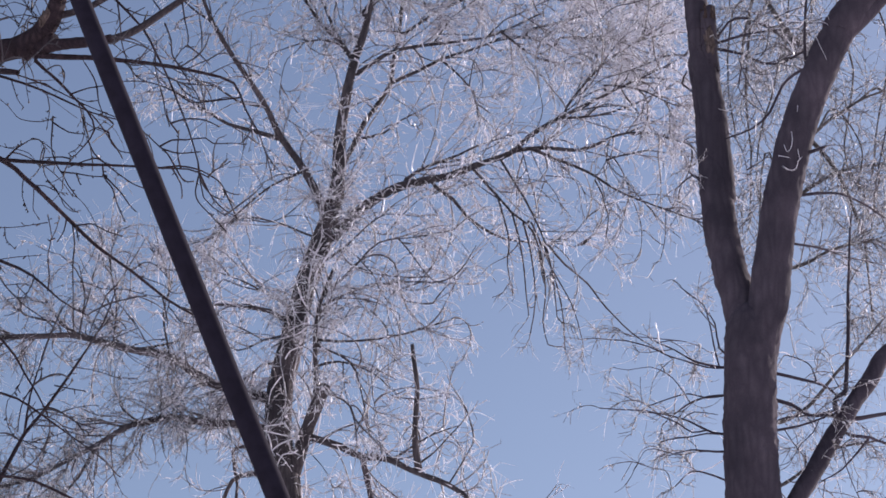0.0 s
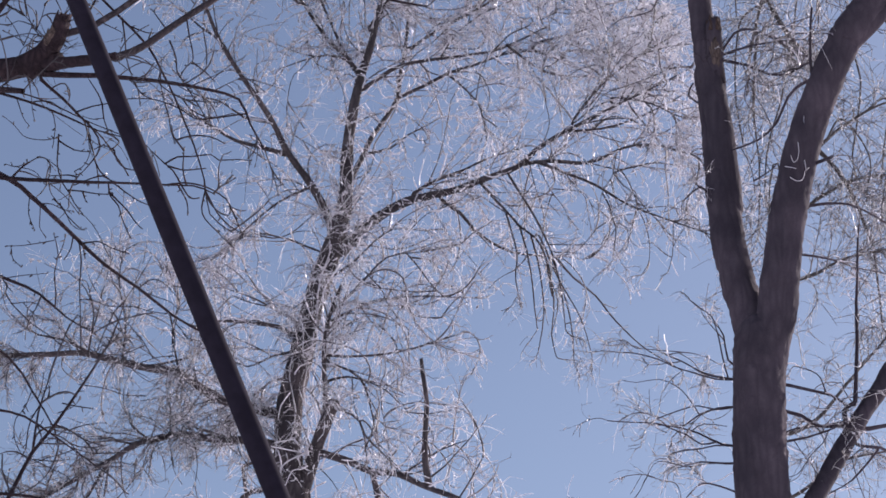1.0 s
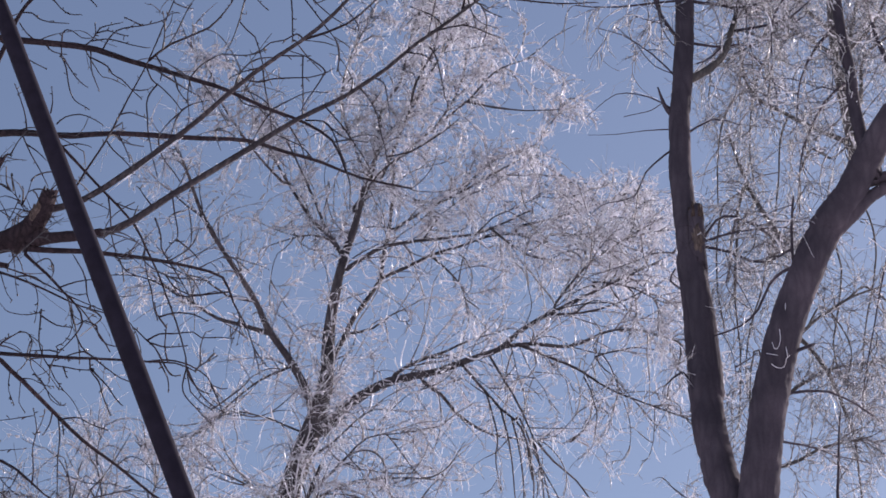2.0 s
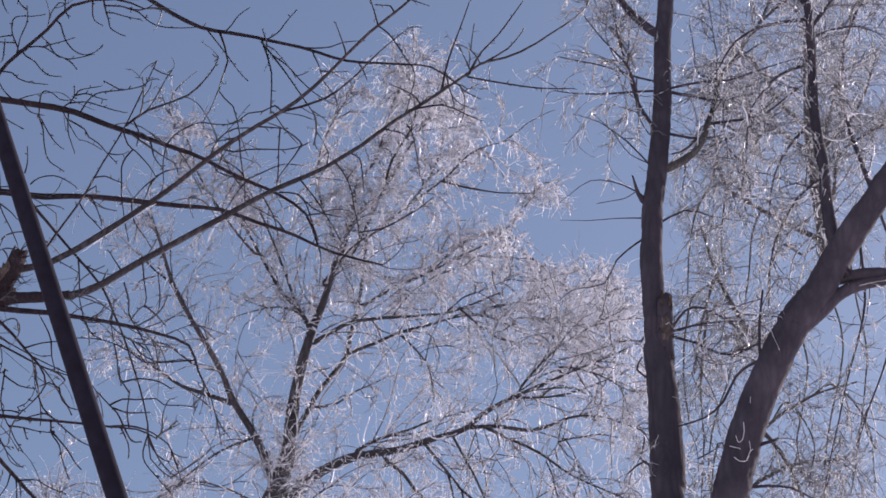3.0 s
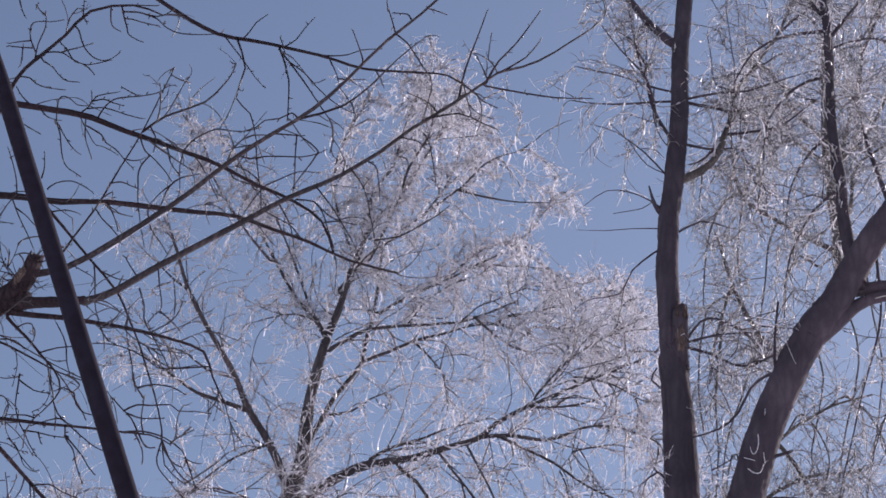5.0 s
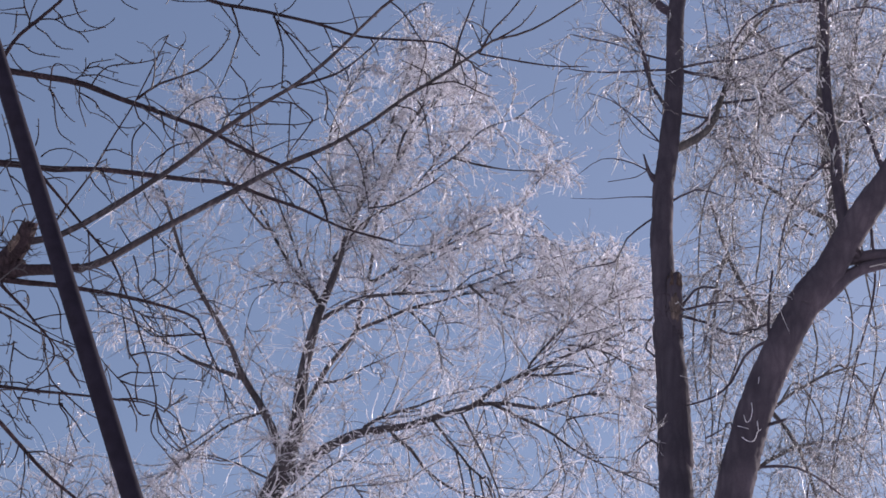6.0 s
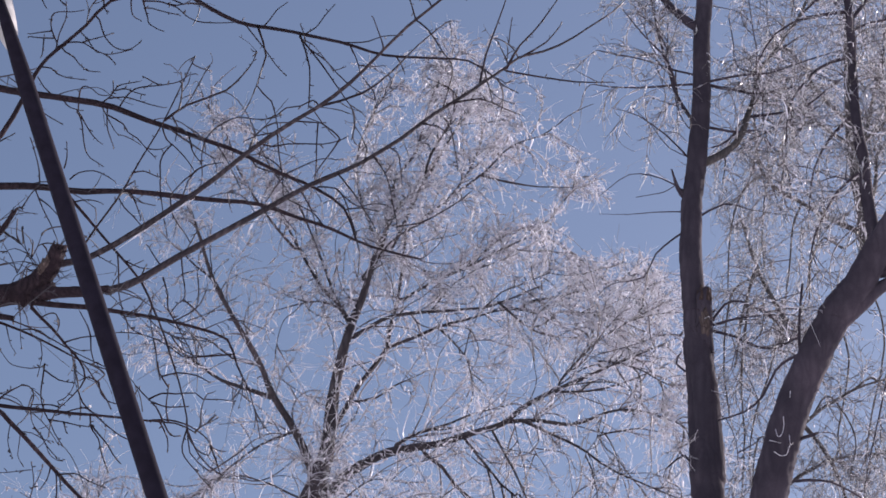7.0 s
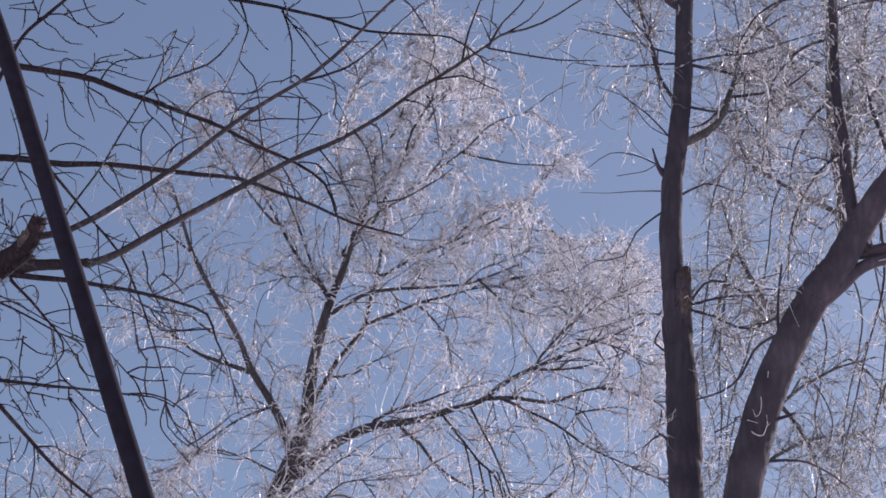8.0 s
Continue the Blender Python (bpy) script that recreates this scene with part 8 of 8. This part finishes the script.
near.limb([(-1.72, 10.61, 6.951), (-1.77, 10.5, 7.006), (-1.8, 10.39, 7.008)], 0.007, 0.004, grow=0.00, name="twig")
near.limb([(-2.39, 9.888, 6.908), (-2.26, 9.805, 6.873), (-2.18, 9.722, 6.788)], 0.006, 0.004, grow=0.00, name="twig")
near.limb([(-2.32, 9.847, 6.894), (-2.29, 9.872, 6.867), (-2.23, 9.898, 6.823), (-2.17, 9.923, 6.828)], 0.006, 0.004, grow=0.00, name="twig")
near.limb([(-2.26, 10.59, 6.521), (-2.19, 10.6, 6.511), (-2.14, 10.61, 6.488), (-2.08, 10.62, 6.449), (-2.02, 10.63, 6.43), (-1.97, 10.64, 6.417)], 0.010, 0.006, grow=0.00, name="twig")
near.limb([(-2.21, 10.3, 6.306), (-2.15, 10.29, 6.294), (-2.09, 10.27, 6.25), (-2.02, 10.26, 6.218), (-1.96, 10.25, 6.197), (-1.9, 10.24, 6.19)], 0.006, 0.004, grow=0.00, name="twig")
near.limb([(-2.04, 10.26, 6.225), (-2.11, 10.36, 6.245), (-2.21, 10.45, 6.259), (-2.3, 10.55, 6.276)], 0.006, 0.004, grow=0.00, name="twig")
near.limb([(-2.19, 10.53, 6.622), (-2.07, 10.4, 6.541), (-1.97, 10.26, 6.464)], 0.010, 0.006, grow=0.00, name="twig")
near.limb([(-2.22, 10.56, 6.575), (-2.16, 10.66, 6.661), (-2.14, 10.77, 6.767)], 0.006, 0.004, grow=0.00, name="twig")
near.limb([(-2.24, 10.19, 6.448), (-2.27, 10.15, 6.345), (-2.27, 10.1, 6.242), (-2.26, 10.06, 6.141)], 0.009, 0.006, grow=0.00, name="twig")
near.limb([(-2.3, 10.22, 6.55), (-2.32, 10.18, 6.425), (-2.35, 10.13, 6.337), (-2.34, 10.09, 6.235), (-2.31, 10.05, 6.15), (-2.26, 10.01, 6.067)], 0.006, 0.004, grow=0.00, name="twig")
near.limb([(-2.27, 10.24, 6.502), (-2.23, 10.13, 6.521), (-2.2, 10.01, 6.549)], 0.006, 0.004, grow=0.00, name="twig")
near.limb([(-2.27, 10.22, 6.152), (-2.19, 10.19, 6.101), (-2.12, 10.16, 6.056), (-2.05, 10.13, 6.013), (-2.02, 10.1, 5.975)], 0.006, 0.004, grow=0.00, name="twig")
near.limb([(-2.12, 10.16, 6.056), (-2.18, 10.35, 6.073)], 0.006, 0.004, grow=0.00, name="twig")
near.limb([(-2.25, 10.21, 6.139), (-2.13, 10.11, 6.085), (-2.02, 10.02, 6.054)], 0.006, 0.004, grow=0.00, name="twig")
near.limb([(-2.1, 10.48, 6.715), (-1.99, 10.49, 6.705), (-1.9, 10.51, 6.688), (-1.85, 10.52, 6.673), (-1.76, 10.53, 6.674)], 0.006, 0.004, grow=0.00, name="twig")
near.limb([(-2.49, 9.806, 8.546), (-2.52, 9.797, 8.61), (-2.56, 9.787, 8.675), (-2.59, 9.778, 8.715)], 0.007, 0.004, grow=0.00, name="twig")
near.limb([(-2.49, 9.806, 8.546), (-2.47, 9.824, 8.651), (-2.46, 9.842, 8.745)], 0.007, 0.004, grow=0.00, name="twig")
near.limb([(-2.49, 9.811, 8.573), (-2.59, 9.938, 8.711), (-2.68, 10.07, 8.834)], 0.007, 0.004, grow=-1, name="twig")
near.limb([(-2.02, 9.641, 8.594), (-1.94, 9.634, 8.544), (-1.89, 9.627, 8.508), (-1.89, 9.62, 8.457)], 0.007, 0.004, grow=0.00, name="twig")
near.limb([(-1.79, 10.38, 8.789), (-1.78, 10.39, 8.676), (-1.76, 10.39, 8.597)], 0.010, 0.006, grow=0.00, name="twig")
near.limb([(-1.71, 10.42, 8.638), (-1.63, 10.44, 8.606), (-1.53, 10.46, 8.607), (-1.41, 10.48, 8.613)], 0.010, 0.006, grow=0.00, name="twig")
near.limb([(-1.7, 10.11, 8.364), (-1.66, 10.05, 8.229), (-1.63, 9.984, 8.092), (-1.59, 9.921, 7.968)], 0.010, 0.006, grow=0.00, name="twig")
near.limb([(-1.65, 10.44, 8.611), (-1.59, 10.44, 8.532), (-1.5, 10.44, 8.482), (-1.42, 10.44, 8.485), (-1.35, 10.44, 8.507)], 0.010, 0.006, grow=0.00, name="twig")
near.limb([(-2.56, 9.797, 8.236), (-2.46, 9.808, 8.217), (-2.36, 9.82, 8.187), (-2.27, 9.831, 8.151), (-2.17, 9.842, 8.103), (-2.07, 9.853, 8.055), (-1.97, 9.864, 8.015), (-1.87, 9.875, 7.978)], 0.010, 0.006, grow=0.00, name="twig")
near.limb([(-2.35, 10.1, 8.298), (-2.34, 10.19, 8.252), (-2.36, 10.28, 8.171)], 0.007, 0.004, grow=0.00, name="twig")
near.limb([(-2.3, 10.12, 8.124), (-2.36, 10.08, 8.08), (-2.43, 10.03, 8.055), (-2.47, 9.979, 8.045), (-2.51, 9.93, 8.078), (-2.56, 9.881, 8.102)], 0.007, 0.004, grow=0.00, name="twig")
near.limb([(-2.47, 9.83, 8.4), (-2.41, 9.791, 8.217), (-2.38, 9.751, 8.076), (-2.35, 9.712, 7.975)], 0.007, 0.004, grow=0.00, name="twig")
near.limb([(-2.55, 10.05, 8.345), (-2.47, 9.932, 8.138), (-2.4, 9.809, 8.001)], 0.007, 0.004, grow=0.00, name="twig")
near.limb([(-2.39, 9.817, 8.196), (-2.34, 9.91, 8.249), (-2.29, 10, 8.316)], 0.007, 0.004, grow=0.00, name="twig")
near.limb([(-1.98, 9.798, 8.049), (-2.05, 9.856, 8.076), (-2.12, 9.914, 8.133)], 0.006, 0.004, grow=0.00, name="twig")
near.limb([(-2.09, 9.839, 7.69), (-2.11, 9.784, 7.684), (-2.06, 9.729, 7.676), (-2.02, 9.674, 7.697), (-2, 9.619, 7.754), (-2.01, 9.564, 7.81)], 0.006, 0.004, grow=0.00, name="twig")
near.limb([(-2.02, 9.876, 7.896), (-2.01, 10.02, 8.013), (-2.01, 10.17, 8.144)], 0.006, 0.004, grow=0.00, name="twig")
near.limb([(-2.25, 9.798, 7.63), (-2.26, 9.937, 7.636), (-2.25, 10.08, 7.665)], 0.006, 0.004, grow=0.00, name="twig")
near.limb([(-2.38, 10.23, 7.744), (-2.32, 10.26, 7.758), (-2.26, 10.29, 7.74), (-2.21, 10.32, 7.748)], 0.007, 0.004, grow=0.00, name="twig")
near.limb([(-2.38, 10.23, 7.744), (-2.38, 10.26, 7.658), (-2.38, 10.28, 7.616), (-2.36, 10.3, 7.585)], 0.007, 0.004, grow=0.00, name="twig")
near.limb([(-2.44, 10.2, 7.79), (-2.41, 10.1, 7.6), (-2.34, 9.994, 7.431)], 0.007, 0.004, grow=0.00, name="twig")
near.limb([(-2.41, 10.05, 7.923), (-2.46, 9.907, 7.792), (-2.49, 9.762, 7.714)], 0.007, 0.004, grow=0.00, name="twig")
near.limb([(-2.48, 9.835, 7.75), (-2.38, 9.84, 7.733), (-2.33, 9.846, 7.708), (-2.29, 9.852, 7.656)], 0.006, 0.004, grow=0.00, name="twig")
near.limb([(-2.19, 10.08, 7.581), (-2.14, 9.992, 7.469), (-2.07, 9.904, 7.382), (-2.02, 9.816, 7.339)], 0.006, 0.004, grow=0.00, name="twig")
near.limb([(-2.27, 9.90, 8.48), (-2.41, 9.90, 8.68), (-2.54, 9.90, 8.84)], 0.008, 0.004, grow=0.50, name="twig")
near.limb([(-2.41, 9.90, 8.68), (-2.49, 9.90, 8.70), (-2.58, 9.90, 8.68)], 0.008, 0.004, grow=0.50, name="twig")
near.limb([(-2.34, 9.90, 8.58), (-2.48, 9.90, 8.76), (-2.54, 9.90, 8.94)], 0.008, 0.004, grow=0.50, name="twig")
near.limb([(-2.45, 9.90, 8.73), (-2.43, 9.90, 8.81), (-2.42, 9.90, 8.90)], 0.008, 0.004, grow=0.50, name="twig")
near.limb([(-2.54, 9.90, 8.84), (-2.60, 9.90, 8.88), (-2.63, 9.90, 8.85)], 0.008, 0.004, grow=0.50, name="twig")
near.limb([(-2.31, 9.90, 8.54), (-2.31, 9.90, 8.78), (-2.27, 9.90, 8.93)], 0.008, 0.004, grow=0.50, name="twig")
near.limb([(-2.48, 9.90, 8.76), (-2.56, 9.90, 8.79), (-2.61, 9.90, 8.76)], 0.008, 0.004, grow=0.50, name="twig")
near.bright_edge([(-1.92, 9.60, 8.59), (-1.82, 9.55, 8.657), (-1.754, 9.53, 8.707), (-1.67, 9.51, 8.78), (-1.58, 9.48, 8.84), (-1.49, 9.46, 8.91)], 0.0075)
near.twigs("thin dark twigs with buds", TWIG_DARK, TWIG_DARK, pick=lambda p: p[:, 2].mean() > 8.6, rate=1.6, reach=(0.15, 0.6), twig=(0.08, 0.3), per=1.5, spurs=1, droop=0.06, droop2=0.06, wiggle=0.05, kink=0.05, curl=0.16, spur=(0.012, 0.05),
           r2=0.0054, r3=0.0040, low=5.0, upward=0.0, lean=(0.5, 1.0), spread=(0.4, 0.9))
near.twigs("long hooked dark twigs", TWIG_DARK, TWIG_DARK, pick=lambda p: p[:, 2].mean() <= 8.6, rate=3.1, reach=(0.2, 0.7), twig=(0.1, 0.4), per=2.5, spurs=1, droop=0.10, droop2=0.08, wiggle=0.05, kink=0.05, curl=0.17, spur=(0.012, 0.05),
           r2=0.0054, r3=0.0040, low=4.6, upward=0.0, lean=(0.5, 1.0), spread=(0.4, 0.9))
near.buds(9)
